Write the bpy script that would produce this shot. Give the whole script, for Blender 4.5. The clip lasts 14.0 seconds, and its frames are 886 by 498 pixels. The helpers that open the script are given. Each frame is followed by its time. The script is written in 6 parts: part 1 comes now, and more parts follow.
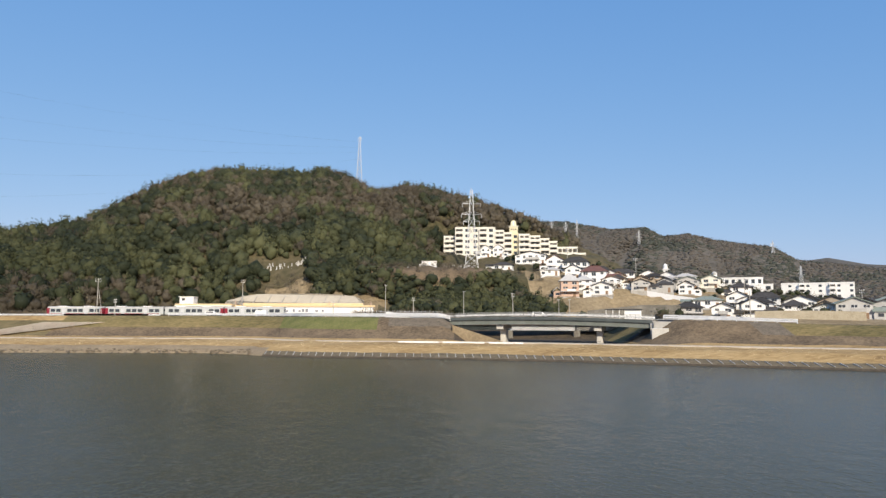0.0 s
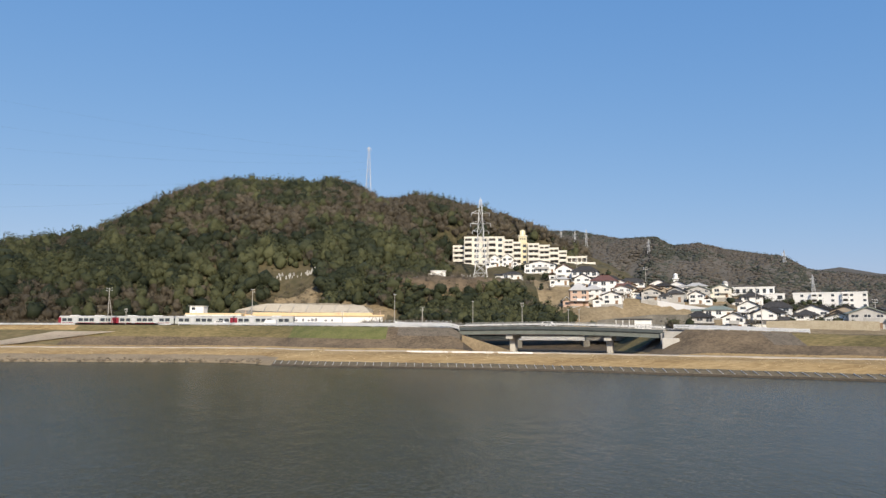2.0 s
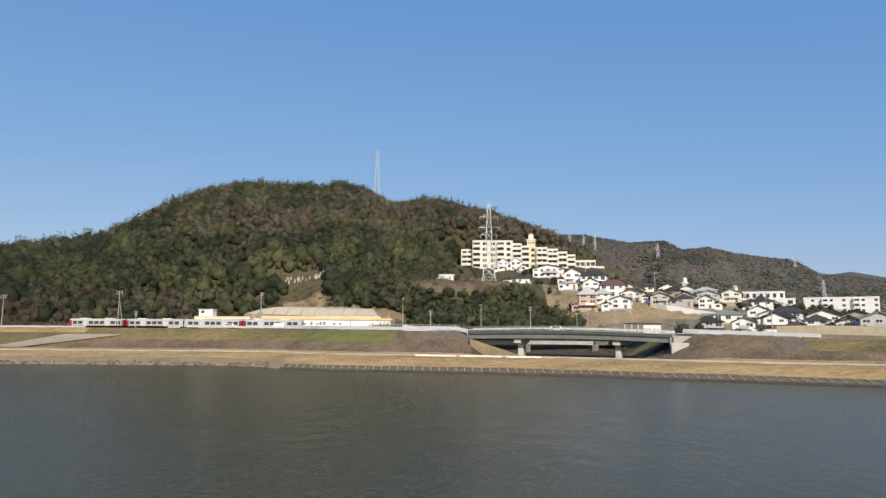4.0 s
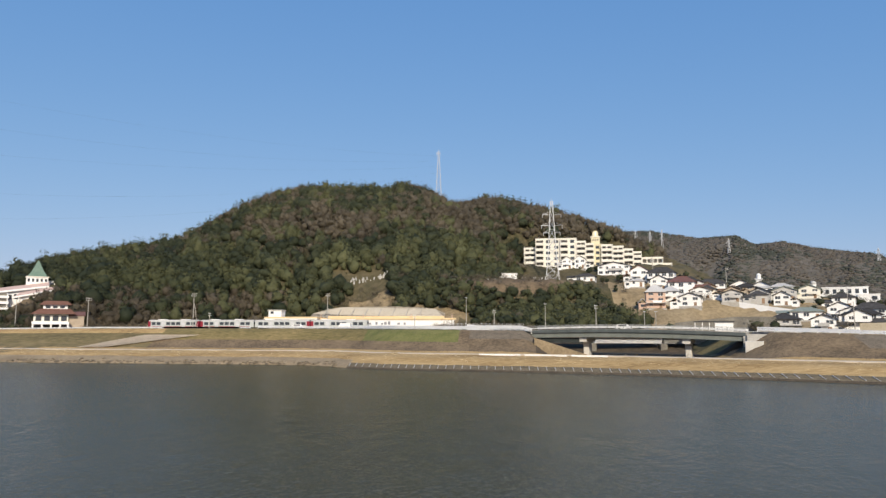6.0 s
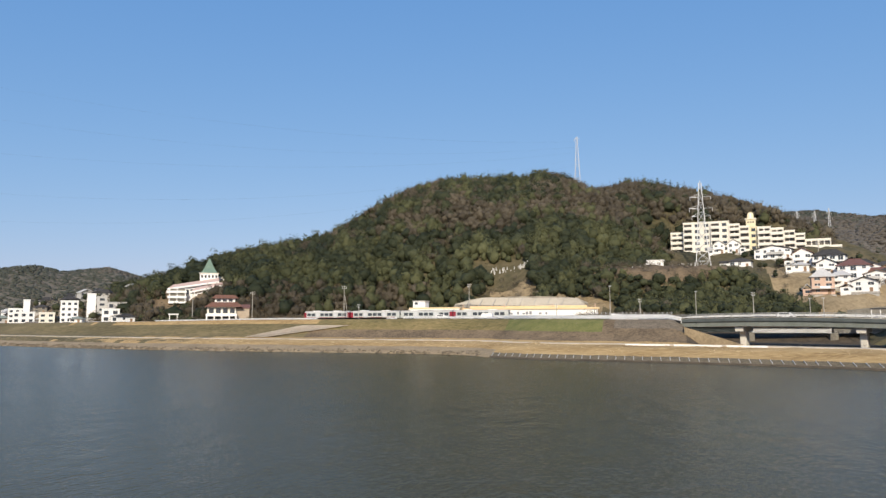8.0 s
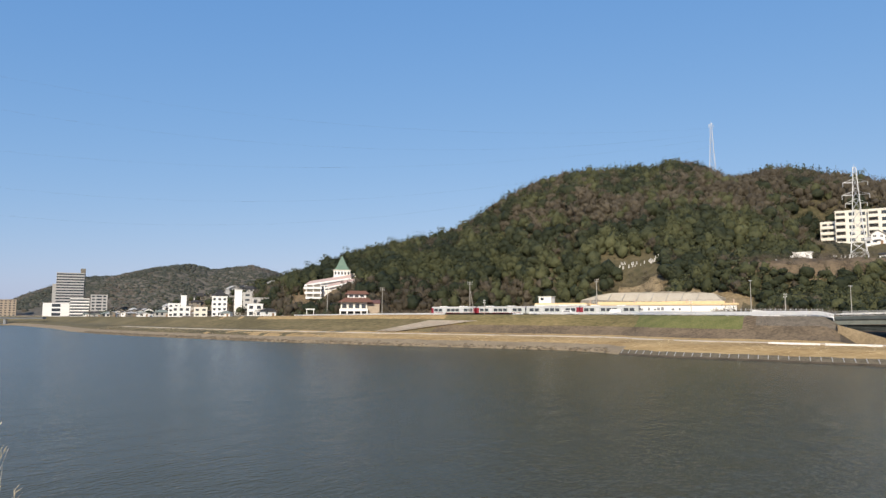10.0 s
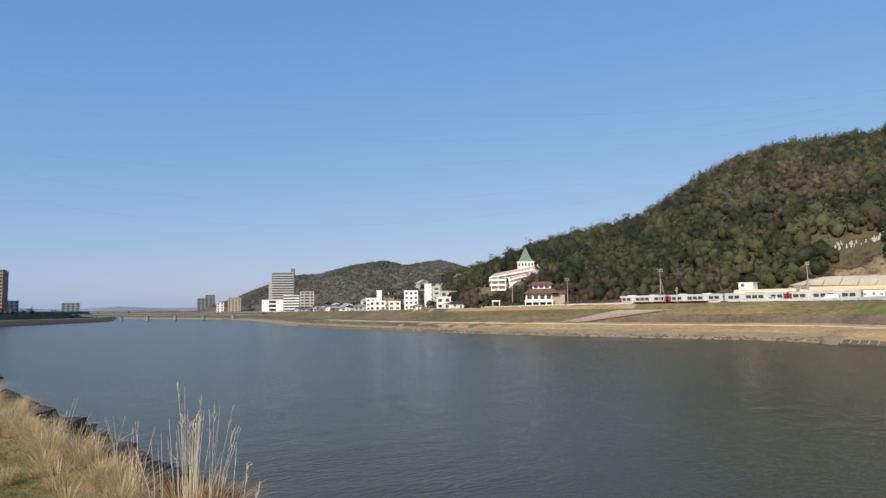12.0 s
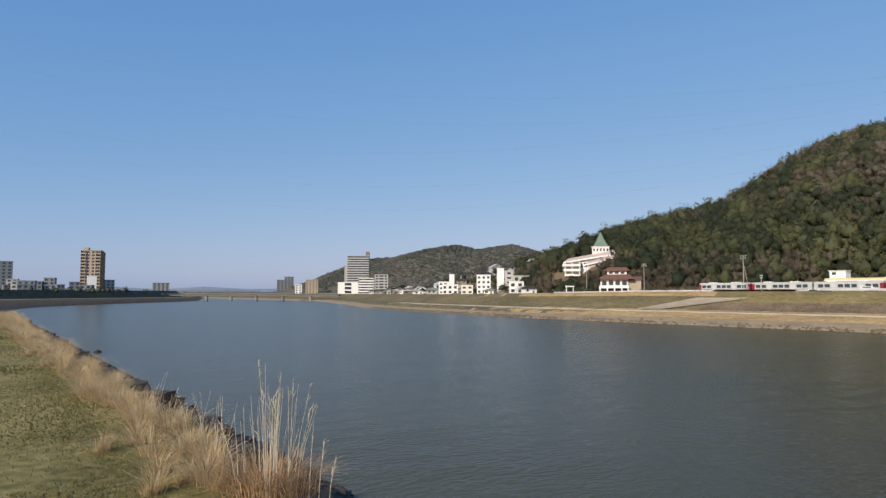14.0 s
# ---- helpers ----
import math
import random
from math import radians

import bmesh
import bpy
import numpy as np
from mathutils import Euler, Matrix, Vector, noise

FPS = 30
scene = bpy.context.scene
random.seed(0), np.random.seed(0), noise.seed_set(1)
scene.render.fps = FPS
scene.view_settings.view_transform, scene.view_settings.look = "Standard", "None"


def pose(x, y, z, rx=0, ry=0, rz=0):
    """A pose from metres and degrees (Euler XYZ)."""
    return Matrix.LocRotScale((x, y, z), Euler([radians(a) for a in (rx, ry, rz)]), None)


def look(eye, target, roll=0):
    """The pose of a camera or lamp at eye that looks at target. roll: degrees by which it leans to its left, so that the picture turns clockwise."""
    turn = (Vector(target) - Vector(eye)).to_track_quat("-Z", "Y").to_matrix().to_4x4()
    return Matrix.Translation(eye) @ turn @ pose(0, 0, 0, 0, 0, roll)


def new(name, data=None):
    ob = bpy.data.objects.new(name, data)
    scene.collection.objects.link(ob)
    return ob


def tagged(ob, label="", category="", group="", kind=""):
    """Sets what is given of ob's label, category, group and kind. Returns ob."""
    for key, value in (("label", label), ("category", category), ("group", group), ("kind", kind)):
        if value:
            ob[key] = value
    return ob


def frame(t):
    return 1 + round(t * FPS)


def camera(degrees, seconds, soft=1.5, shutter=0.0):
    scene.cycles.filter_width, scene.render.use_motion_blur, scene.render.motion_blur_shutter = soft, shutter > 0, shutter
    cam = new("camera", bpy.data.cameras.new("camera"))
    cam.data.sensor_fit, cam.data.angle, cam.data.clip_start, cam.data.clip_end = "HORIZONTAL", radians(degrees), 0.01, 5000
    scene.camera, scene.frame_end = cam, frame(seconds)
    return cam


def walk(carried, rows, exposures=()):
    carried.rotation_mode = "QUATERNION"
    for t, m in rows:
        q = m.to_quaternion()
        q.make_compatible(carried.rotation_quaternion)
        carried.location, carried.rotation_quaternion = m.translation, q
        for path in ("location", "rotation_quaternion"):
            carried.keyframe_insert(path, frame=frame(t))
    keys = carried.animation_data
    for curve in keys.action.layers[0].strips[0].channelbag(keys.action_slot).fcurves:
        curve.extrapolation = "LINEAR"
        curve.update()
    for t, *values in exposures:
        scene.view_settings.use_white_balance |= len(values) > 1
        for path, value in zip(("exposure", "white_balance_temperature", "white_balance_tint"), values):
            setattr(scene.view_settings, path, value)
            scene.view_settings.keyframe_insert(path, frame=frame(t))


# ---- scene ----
# a river seen from its grassy bank: the camera stands still and turns to the left
EYE = 9.0
cam = camera(66.93, 14.0, soft=1.4)
PATH = [
    (0.0, 95.844, -0.163, -0.017),
    (0.5, 96.109, -0.239, 0.156),
    (1.0, 96.395, -0.278, 0.330),
    (1.5, 96.583, -0.192, 0.509),
    (2.0, 96.651, -0.215, 0.757),
    (4.5, 97.019, -0.401, 1.909),
    (5.0, 97.030, -0.303, 2.905),
    (5.5, 96.977, -0.208, 4.765),
    (6.0, 96.888, -0.120, 6.856),
    (6.5, 96.762, 0.007, 9.619),
    (7.0, 96.503, 0.164, 12.412),
    (7.5, 96.296, 0.052, 15.261),
    (8.0, 96.037, 0.179, 18.844),
    (10.5, 95.711, 0.148, 32.932),
    (11.0, 95.762, 0.631, 37.281),
    (11.5, 95.526, 0.893, 41.677),
    (12.0, 95.014, 0.866, 45.189),
    (12.5, 94.561, 0.373, 47.907),
    (13.0, 94.065, -0.013, 49.946),
    (13.5, 93.773, -0.052, 50.959),
    (14.0, 93.714, 0.012, 51.356),
]
walk(cam, [(t, pose(0, 0, EYE, rx, ry, rz)) for t, rx, ry, rz in PATH],
     exposures=[(0.0, 0.06), (2.0, -0.05), (5.0, -0.1), (6.5, -0.1), (8.0, 0.0), (11.0, 0.0), (14.0, -0.14)])

# ---- world and sun ----
SUN_AZ = 165.0   # compass-like angle of the sun, clockwise from +y
SUN_EL = 31.0
world = bpy.data.worlds.new("sky")
scene.world = world
world.use_nodes = True
wn = world.node_tree.nodes
sky = wn.new("ShaderNodeTexSky")
sky.sky_type = "NISHITA"
sky.sun_disc = False
sky.sun_elevation = radians(SUN_EL)
sky.sun_rotation = radians(SUN_AZ)
sky.air_density = 1.0
sky.dust_density = 0.7
sky.ozone_density = 1.6
split = wn.new("ShaderNodeSeparateColor")
join = wn.new("ShaderNodeCombineColor")
world.node_tree.links.new(sky.outputs[0], split.inputs[0])
for channel, power, gain in ((0, 0.79, 0.79), (1, 0.49, 1.50), (2, 0.25, 3.19)):
    curve = wn.new("ShaderNodeMath")
    curve.operation = "POWER"
    curve.inputs[1].default_value = power
    scale = wn.new("ShaderNodeMath")
    scale.operation = "MULTIPLY"
    scale.inputs[1].default_value = gain
    world.node_tree.links.new(split.outputs[channel], curve.inputs[0])
    world.node_tree.links.new(curve.outputs[0], scale.inputs[0])
    world.node_tree.links.new(scale.outputs[0], join.inputs[channel])
world.node_tree.links.new(join.outputs[0], wn["Background"].inputs[0])
wn["Background"].inputs[1].default_value = 0.15
sun_data = bpy.data.lights.new("sun", "SUN")
sun_data.energy = 5.0
sun_data.angle = radians(0.53)
sun_data.color = (1.0, 0.88, 0.70)
sun = new("sun", sun_data)
sun_dir = Vector((math.sin(radians(SUN_AZ)) * math.cos(radians(SUN_EL)), math.cos(radians(SUN_AZ)) * math.cos(radians(SUN_EL)), math.sin(radians(SUN_EL))))
sun.matrix_world = look(sun_dir * 300, (0, 0, 0))
scene.view_settings.exposure = 0.0


# ---- mesh helpers ----
def part(name, bm, material, parent=None, label=""):
    """Links a bmesh as one mesh object under a thing or part."""
    me = bpy.data.meshes.new(name)
    bm.to_mesh(me)
    bm.free()
    for m in (material if isinstance(material, (list, tuple)) else [material]):
        me.materials.append(m)
    ob = new(name, me)
    ob.parent = parent
    if label:
        tagged(ob, label)
    return ob


def empty(name, x, y, z, turn=0.0, label="", category="", group=""):
    ob = new(name)
    ob.matrix_basis = pose(x, y, z, 0, 0, turn)
    return tagged(ob, label, category, group)


def box(bm, x0, y0, z0, x1, y1, z1, mat=0, bevel=0.0):
    vs = [bm.verts.new(p) for p in ((x0, y0, z0), (x1, y0, z0), (x1, y1, z0), (x0, y1, z0), (x0, y0, z1), (x1, y0, z1), (x1, y1, z1), (x0, y1, z1))]
    fs = []
    for q in ((3, 2, 1, 0), (4, 5, 6, 7), (0, 1, 5, 4), (1, 2, 6, 5), (2, 3, 7, 6), (3, 0, 4, 7)):
        f = bm.faces.new([vs[i] for i in q])
        f.material_index = mat
        fs.append(f)
    if bevel:
        bmesh.ops.bevel(bm, geom=list({e for f in fs for e in f.edges}), offset=bevel, segments=1, affect="EDGES")


def boxes(*dims, mat=0, bevel=0.0):
    bm = bmesh.new()
    for d in dims:
        box(bm, *d, mat=mat, bevel=bevel)
    return bm


def beam(bm, a, b, r, sides=6, r2=None, mat=0):
    """A tapered round bar from a to b."""
    a, b = Vector(a), Vector(b)
    r2 = r if r2 is None else r2
    d = (b - a).normalized()
    side = d.orthogonal().normalized()
    up = d.cross(side)
    lo, hi = [], []
    for i in range(sides):
        c, s = math.cos(2 * math.pi * i / sides), math.sin(2 * math.pi * i / sides)
        lo.append(bm.verts.new(a + (side * c + up * s) * r))
        hi.append(bm.verts.new(b + (side * c + up * s) * r2))
    for i in range(sides):
        f = bm.faces.new((lo[i], lo[(i + 1) % sides], hi[(i + 1) % sides], hi[i]))
        f.material_index = mat
    bm.faces.new(lo[::-1]).material_index = mat
    bm.faces.new(hi).material_index = mat


def prism(bm, outline, y0, y1, mat=0):
    """Extrudes an outline in the x-z plane from y0 to y1."""
    a = [bm.verts.new((x, y0, z)) for x, z in outline]
    b = [bm.verts.new((x, y1, z)) for x, z in outline]
    n = len(a)
    fs = [bm.faces.new(a), bm.faces.new(b[::-1])]
    fs += [bm.faces.new((a[i], b[i], b[(i + 1) % n], a[(i + 1) % n])) for i in range(n)]
    for f in fs:
        f.material_index = mat
    bmesh.ops.recalc_face_normals(bm, faces=fs)


def grid_mesh(name, P, material_of, materials, smooth=True):
    """One sheet from an array of points P[i, j]."""
    n, m = P.shape[:2]
    idx = np.arange(n * m).reshape(n, m)
    q = np.stack([idx[:-1, :-1], idx[1:, :-1], idx[1:, 1:], idx[:-1, 1:]], -1).reshape(-1, 4)
    me = bpy.data.meshes.new(name)
    me.from_pydata(P.reshape(-1, 3).tolist(), [], q.tolist())
    for mt in materials:
        me.materials.append(mt)
    me.polygons.foreach_set("material_index", np.ascontiguousarray(material_of.reshape(-1), dtype=np.int32))
    me.polygons.foreach_set("use_smooth", np.full(len(q), smooth))
    me.update()
    return new(name, me)


# ---- materials ----
def material(name, rough=0.8, metal=0.0, spec=0.3):
    m = bpy.data.materials.new(name)
    m.use_nodes = True
    b = m.node_tree.nodes["Principled BSDF"]
    b.inputs["Roughness"].default_value = rough
    b.inputs["Metallic"].default_value = metal
    b.inputs["Specular IOR Level"].default_value = spec
    return m, m.node_tree.nodes, m.node_tree.links, b


def mottled(name, dark, light, scale=1.0, rough=0.85, metal=0.0, spec=0.25, fine=12.0, bump=0.0, stretch=(1, 1, 1), vary=0.0, mid=None, detail=6.0):
    """A surface of two or three colours mixed at two scales, with relief and a change from piece to piece."""
    m, n, l, b = material(name, rough, metal, spec)
    tc = n.new("ShaderNodeTexCoord")
    mp = n.new("ShaderNodeMapping")
    mp.inputs["Scale"].default_value = stretch
    l.new(tc.outputs["Object"], mp.inputs[0])
    big = n.new("ShaderNodeTexNoise")
    big.inputs["Scale"].default_value = scale
    big.inputs["Detail"].default_value = detail
    big.inputs["Roughness"].default_value = 0.62
    small = n.new("ShaderNodeTexNoise")
    small.inputs["Scale"].default_value = scale * fine
    small.inputs["Detail"].default_value = 4
    l.new(mp.outputs[0], big.inputs[0])
    l.new(mp.outputs[0], small.inputs[0])
    mix = n.new("ShaderNodeMath")
    mix.operation = "MULTIPLY_ADD"
    mix.inputs[1].default_value = 0.45
    l.new(small.outputs[0], mix.inputs[0])
    half = n.new("ShaderNodeMath")
    half.operation = "MULTIPLY"
    half.inputs[1].default_value = 0.55
    l.new(big.outputs[0], half.inputs[0])
    l.new(half.outputs[0], mix.inputs[2])
    ramp = n.new("ShaderNodeValToRGB")
    ramp.color_ramp.elements[0].position = 0.36
    ramp.color_ramp.elements[1].position = 0.64
    ramp.color_ramp.elements[0].color = (*dark, 1)
    ramp.color_ramp.elements[1].color = (*light, 1)
    if mid:
        e = ramp.color_ramp.elements.new(0.5)
        e.color = (*mid, 1)
    l.new(mix.outputs[0], ramp.inputs[0])
    out = ramp.outputs[0]
    if vary:
        oi = n.new("ShaderNodeObjectInfo")
        hsv = n.new("ShaderNodeHueSaturation")
        mr = n.new("ShaderNodeMapRange")
        mr.inputs["To Min"].default_value = 1 - vary
        mr.inputs["To Max"].default_value = 1 + vary
        l.new(oi.outputs["Random"], mr.inputs[0])
        l.new(mr.outputs[0], hsv.inputs["Value"])
        l.new(out, hsv.inputs["Color"])
        out = hsv.outputs[0]
    l.new(out, b.inputs["Base Color"])
    if bump:
        bp = n.new("ShaderNodeBump")
        bp.inputs["Strength"].default_value = min(1.0, bump * 4)
        bp.inputs["Distance"].default_value = bump
        l.new(mix.outputs[0], bp.inputs["Height"])
        l.new(bp.outputs[0], b.inputs["Normal"])
    return m


def foliage(name, dark, light, rough=0.7, through_light=0.4, mottle=0.0, depth=1.1):
    """Leaves: the colour goes from dark to light by the plant's own tint and by the leaf."""
    m, n, l, b = material(name, rough, 0, 0.2)
    at = n.new("ShaderNodeAttribute")
    at.attribute_name = "tint"
    geo = n.new("ShaderNodeNewGeometry")
    mx = n.new("ShaderNodeMath")
    mx.operation = "MULTIPLY_ADD"
    mx.inputs[1].default_value = 0.12
    l.new(geo.outputs["Random Per Island"], mx.inputs[0])
    l.new(at.outputs["Fac"], mx.inputs[2])
    if mottle:
        tc = n.new("ShaderNodeTexCoord")
        nz = n.new("ShaderNodeTexNoise")
        nz.inputs["Scale"].default_value = mottle
        nz.inputs["Detail"].default_value = 4
        nz.inputs["Roughness"].default_value = 0.7
        l.new(tc.outputs["Object"], nz.inputs[0])
        add = n.new("ShaderNodeMath")
        add.operation = "MULTIPLY_ADD"
        add.inputs[1].default_value = depth
        l.new(nz.outputs[0], add.inputs[0])
        off = n.new("ShaderNodeMath")
        off.operation = "ADD"
        off.inputs[1].default_value = -depth / 2
        l.new(mx.outputs[0], off.inputs[0])
        l.new(off.outputs[0], add.inputs[2])
        mx = add
        bp = n.new("ShaderNodeBump")
        bp.inputs["Strength"].default_value = 0.72 * depth
        bp.inputs["Distance"].default_value = 0.55 / mottle
        l.new(nz.outputs[0], bp.inputs["Height"])
        l.new(bp.outputs[0], b.inputs["Normal"])
    ramp = n.new("ShaderNodeValToRGB")
    ramp.color_ramp.elements[0].position = 0.1
    ramp.color_ramp.elements[1].position = 1.1
    ramp.color_ramp.elements[0].color = (*dark, 1)
    ramp.color_ramp.elements[1].color = (*light, 1)
    l.new(mx.outputs[0], ramp.inputs[0])
    l.new(ramp.outputs[0], b.inputs["Base Color"])
    tr = n.new("ShaderNodeBsdfTranslucent")
    l.new(ramp.outputs[0], tr.inputs["Color"])
    mixer = n.new("ShaderNodeMixShader")
    mixer.inputs[0].default_value = through_light
    l.new(b.outputs[0], mixer.inputs[1])
    l.new(tr.outputs[0], mixer.inputs[2])
    l.new(mixer.outputs[0], n["Material Output"].inputs["Surface"])
    return m


M_DRYGRASS = mottled("dry_grass", (0.24, 0.155, 0.065), (0.52, 0.37, 0.18), 0.12, 0.95, fine=14, bump=0.15, mid=(0.40, 0.275, 0.125), stretch=(0.35, 1, 1))
M_GREENGRASS = mottled("winter_grass", (0.10, 0.086, 0.034), (0.285, 0.21, 0.097), 0.10, 0.95, fine=16, bump=0.12, mid=(0.185, 0.148, 0.062), stretch=(0.4, 1, 1))
M_SCRUB = mottled("dry_scrub", (0.085, 0.064, 0.042), (0.23, 0.17, 0.105), 0.15, 0.95, fine=10, bump=0.3)
M_MUD = mottled("shore_silt", (0.19, 0.145, 0.09), (0.34, 0.265, 0.165), 0.2, 0.8, fine=10, bump=0.05)
M_FLOORWOOD = mottled("forest_floor", (0.045, 0.045, 0.02), (0.13, 0.105, 0.06), 0.05, 0.95, fine=10, bump=0.4)
M_EARTH = mottled("brown_earth_slope", (0.165, 0.125, 0.072), (0.335, 0.26, 0.155), 0.08, 0.95, fine=10, bump=0.2)
M_PATH = mottled("pale_gravel_path", (0.52, 0.44, 0.33), (0.66, 0.57, 0.45), 0.4, 0.9, fine=8)
M_ASPHALT = mottled("asphalt", (0.045, 0.045, 0.046), (0.075, 0.073, 0.07), 0.5, 0.85, fine=14)
M_CONC = mottled("weathered_concrete", (0.30, 0.285, 0.255), (0.46, 0.44, 0.40), 0.5, 0.85, fine=9, bump=0.02)
M_PALECONC = mottled("pale_concrete", (0.48, 0.455, 0.405), (0.62, 0.595, 0.54), 0.5, 0.85, fine=9, bump=0.02)
M_REVET = mottled("mossy_revetment_blocks", (0.085, 0.070, 0.045), (0.20, 0.165, 0.11), 0.9, 0.9, fine=7, bump=0.05)
# dark earth for painted bridge shadow, the wet revetment foot and a reed slope
M_SHADEDAMP = mottled("shade_and_damp_earth", (0.045, 0.036, 0.026), (0.115, 0.09, 0.062), 0.3, 0.95, fine=9, bump=0.1)
M_STONEFACE = mottled("brown_stone_facing", (0.095, 0.078, 0.058), (0.21, 0.175, 0.13), 0.7, 0.9, fine=8, bump=0.05)
M_CONCDARK = mottled("stained_concrete", (0.13, 0.12, 0.10), (0.27, 0.25, 0.21), 0.4, 0.85, fine=9, bump=0.03)
M_CURTAIN = mottled("curtained_glass", (0.06, 0.055, 0.046), (0.16, 0.145, 0.12), 0.8, 0.25, spec=0.5, fine=5, vary=0.35)
M_WHITE = mottled("white_paint", (0.78, 0.77, 0.745), (0.86, 0.855, 0.835), 0.6, 0.6, fine=6, vary=0.04)
M_CREAM = mottled("cream_render", (0.70, 0.67, 0.585), (0.78, 0.75, 0.665), 0.4, 0.75, fine=7)
M_GREY = mottled("grey_render", (0.40, 0.39, 0.37), (0.52, 0.51, 0.49), 0.4, 0.8, fine=7, vary=0.12)
M_COOLGREY = mottled("cool_grey_render", (0.16, 0.175, 0.195), (0.25, 0.27, 0.29), 0.4, 0.8, fine=7, vary=0.2)
M_TANWALL = mottled("tan_render", (0.37, 0.30, 0.225), (0.46, 0.38, 0.29), 0.4, 0.8, fine=7)
M_SALMON = mottled("salmon_render", (0.50, 0.35, 0.27), (0.58, 0.42, 0.33), 0.4, 0.8, fine=7)
M_BROWNWALL = mottled("brown_door_and_shade_side", (0.22, 0.14, 0.09), (0.30, 0.20, 0.13), 0.6, 0.8, fine=7)
M_TILEROOF = mottled("grey_roof_tiles", (0.032, 0.031, 0.031), (0.085, 0.082, 0.08), 1.2, 0.85, spec=0.1, fine=8, bump=0.03, vary=0.2)
M_REDROOF = mottled("red_roof_tiles", (0.125, 0.065, 0.052), (0.195, 0.10, 0.082), 1.2, 0.6, fine=8, bump=0.03)
M_GREENROOF = mottled("green_copper_roof", (0.11, 0.175, 0.135), (0.17, 0.25, 0.195), 0.8, 0.5, fine=6)
M_PINKROOF = mottled("pink_roof", (0.48, 0.34, 0.29), (0.60, 0.45, 0.39), 0.8, 0.7, fine=6)
M_STEEL = mottled("galvanised_steel", (0.50, 0.51, 0.52), (0.64, 0.65, 0.66), 1.0, 0.5, metal=0.2, fine=6)
M_GIRDER = mottled("green_grey_painted_girder", (0.13, 0.145, 0.13), (0.20, 0.215, 0.195), 0.5, 0.55, fine=8)
M_GIRDERDARK = mottled("dark_girder_paint", (0.06, 0.07, 0.07), (0.10, 0.115, 0.115), 0.5, 0.6, fine=8)
M_POLE = mottled("concrete_pole", (0.34, 0.32, 0.29), (0.46, 0.44, 0.40), 1.5, 0.8, fine=6)
M_DARK = mottled("dark_metal", (0.03, 0.03, 0.032), (0.06, 0.06, 0.06), 1.0, 0.6, fine=6)
M_YELLOWWOOD = mottled("ochre_fascia", (0.64, 0.47, 0.26), (0.76, 0.59, 0.36), 0.6, 0.7, fine=6)
M_ROCK = mottled("dark_revetment_stone", (0.026, 0.022, 0.018), (0.085, 0.074, 0.06), 1.2, 0.85, fine=6, bump=0.06, vary=0.35)
M_BARK = mottled("bark", (0.06, 0.045, 0.03), (0.13, 0.10, 0.07), 1.5, 0.9, fine=6)
M_LEAF = foliage("evergreen_leaves", (0.024, 0.031, 0.016), (0.100, 0.108, 0.054), through_light=0.15, mottle=1.7)
M_BAMBOO = foliage("bamboo_leaves", (0.038, 0.045, 0.021), (0.138, 0.142, 0.066), through_light=0.15, mottle=1.7)
M_BARE = foliage("bare_twigs", (0.070, 0.059, 0.041), (0.190, 0.161, 0.115), through_light=0.2, mottle=1.7)
M_PINE = foliage("pine_needles", (0.026, 0.038, 0.018), (0.10, 0.115, 0.05), through_light=0.15)
# far woods: distance haze is put into greyer, flatter leaf and twig colours
M_FARLEAF = foliage("hazed_distant_leaves", (0.062, 0.069, 0.056), (0.102, 0.106, 0.087), 0.8, 0.1, mottle=0.5, depth=0.5)
M_FARBARE = foliage("hazed_distant_twigs", (0.096, 0.086, 0.073), (0.142, 0.126, 0.107), 0.8, 0.1, mottle=0.5, depth=0.5)
M_LAWN = mottled("green_verge", (0.09, 0.105, 0.03), (0.20, 0.19, 0.07), 0.25, 0.95, fine=12, bump=0.1)
M_STRAW = foliage("dry_straw", (0.42, 0.29, 0.14), (0.86, 0.69, 0.43))
M_TURF = foliage("turf_blades", (0.100, 0.100, 0.031), (0.33, 0.265, 0.108))
M_NEARTURF = mottled("near_turf", (0.072, 0.070, 0.021), (0.30, 0.235, 0.095), 0.35, 0.95, fine=18, bump=0.05, mid=(0.18, 0.152, 0.054))

# far ground in a paler grey-brown that matches the haze-tinted woods
M_FARFLOOR = mottled("hazed_woodland_floor", (0.090, 0.082, 0.066), (0.150, 0.132, 0.108), 0.02, 0.95, fine=6)
M_LEVEE = mottled("dull_levee_grass", (0.080, 0.066, 0.034), (0.21, 0.165, 0.085), 0.10, 0.95, fine=14, bump=0.12, mid=(0.14, 0.115, 0.056), stretch=(0.3, 1, 1))
M_FARSLOPE = mottled("dark_bank_grass", (0.055, 0.052, 0.034), (0.150, 0.130, 0.085), 0.08, 0.95, fine=8)
M_RAILPAINT = mottled("fresh_white_rail_paint", (0.84, 0.84, 0.83), (0.90, 0.90, 0.89), 0.6, 0.5, fine=6, vary=0.03)
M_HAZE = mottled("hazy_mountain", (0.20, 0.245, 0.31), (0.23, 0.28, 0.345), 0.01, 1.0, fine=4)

gm, gn, gl, gb = material("window_glass", 0.08, 0, 0.6)
gb.inputs["Base Color"].default_value = (0.045, 0.055, 0.065, 1)
M_GLASS = gm

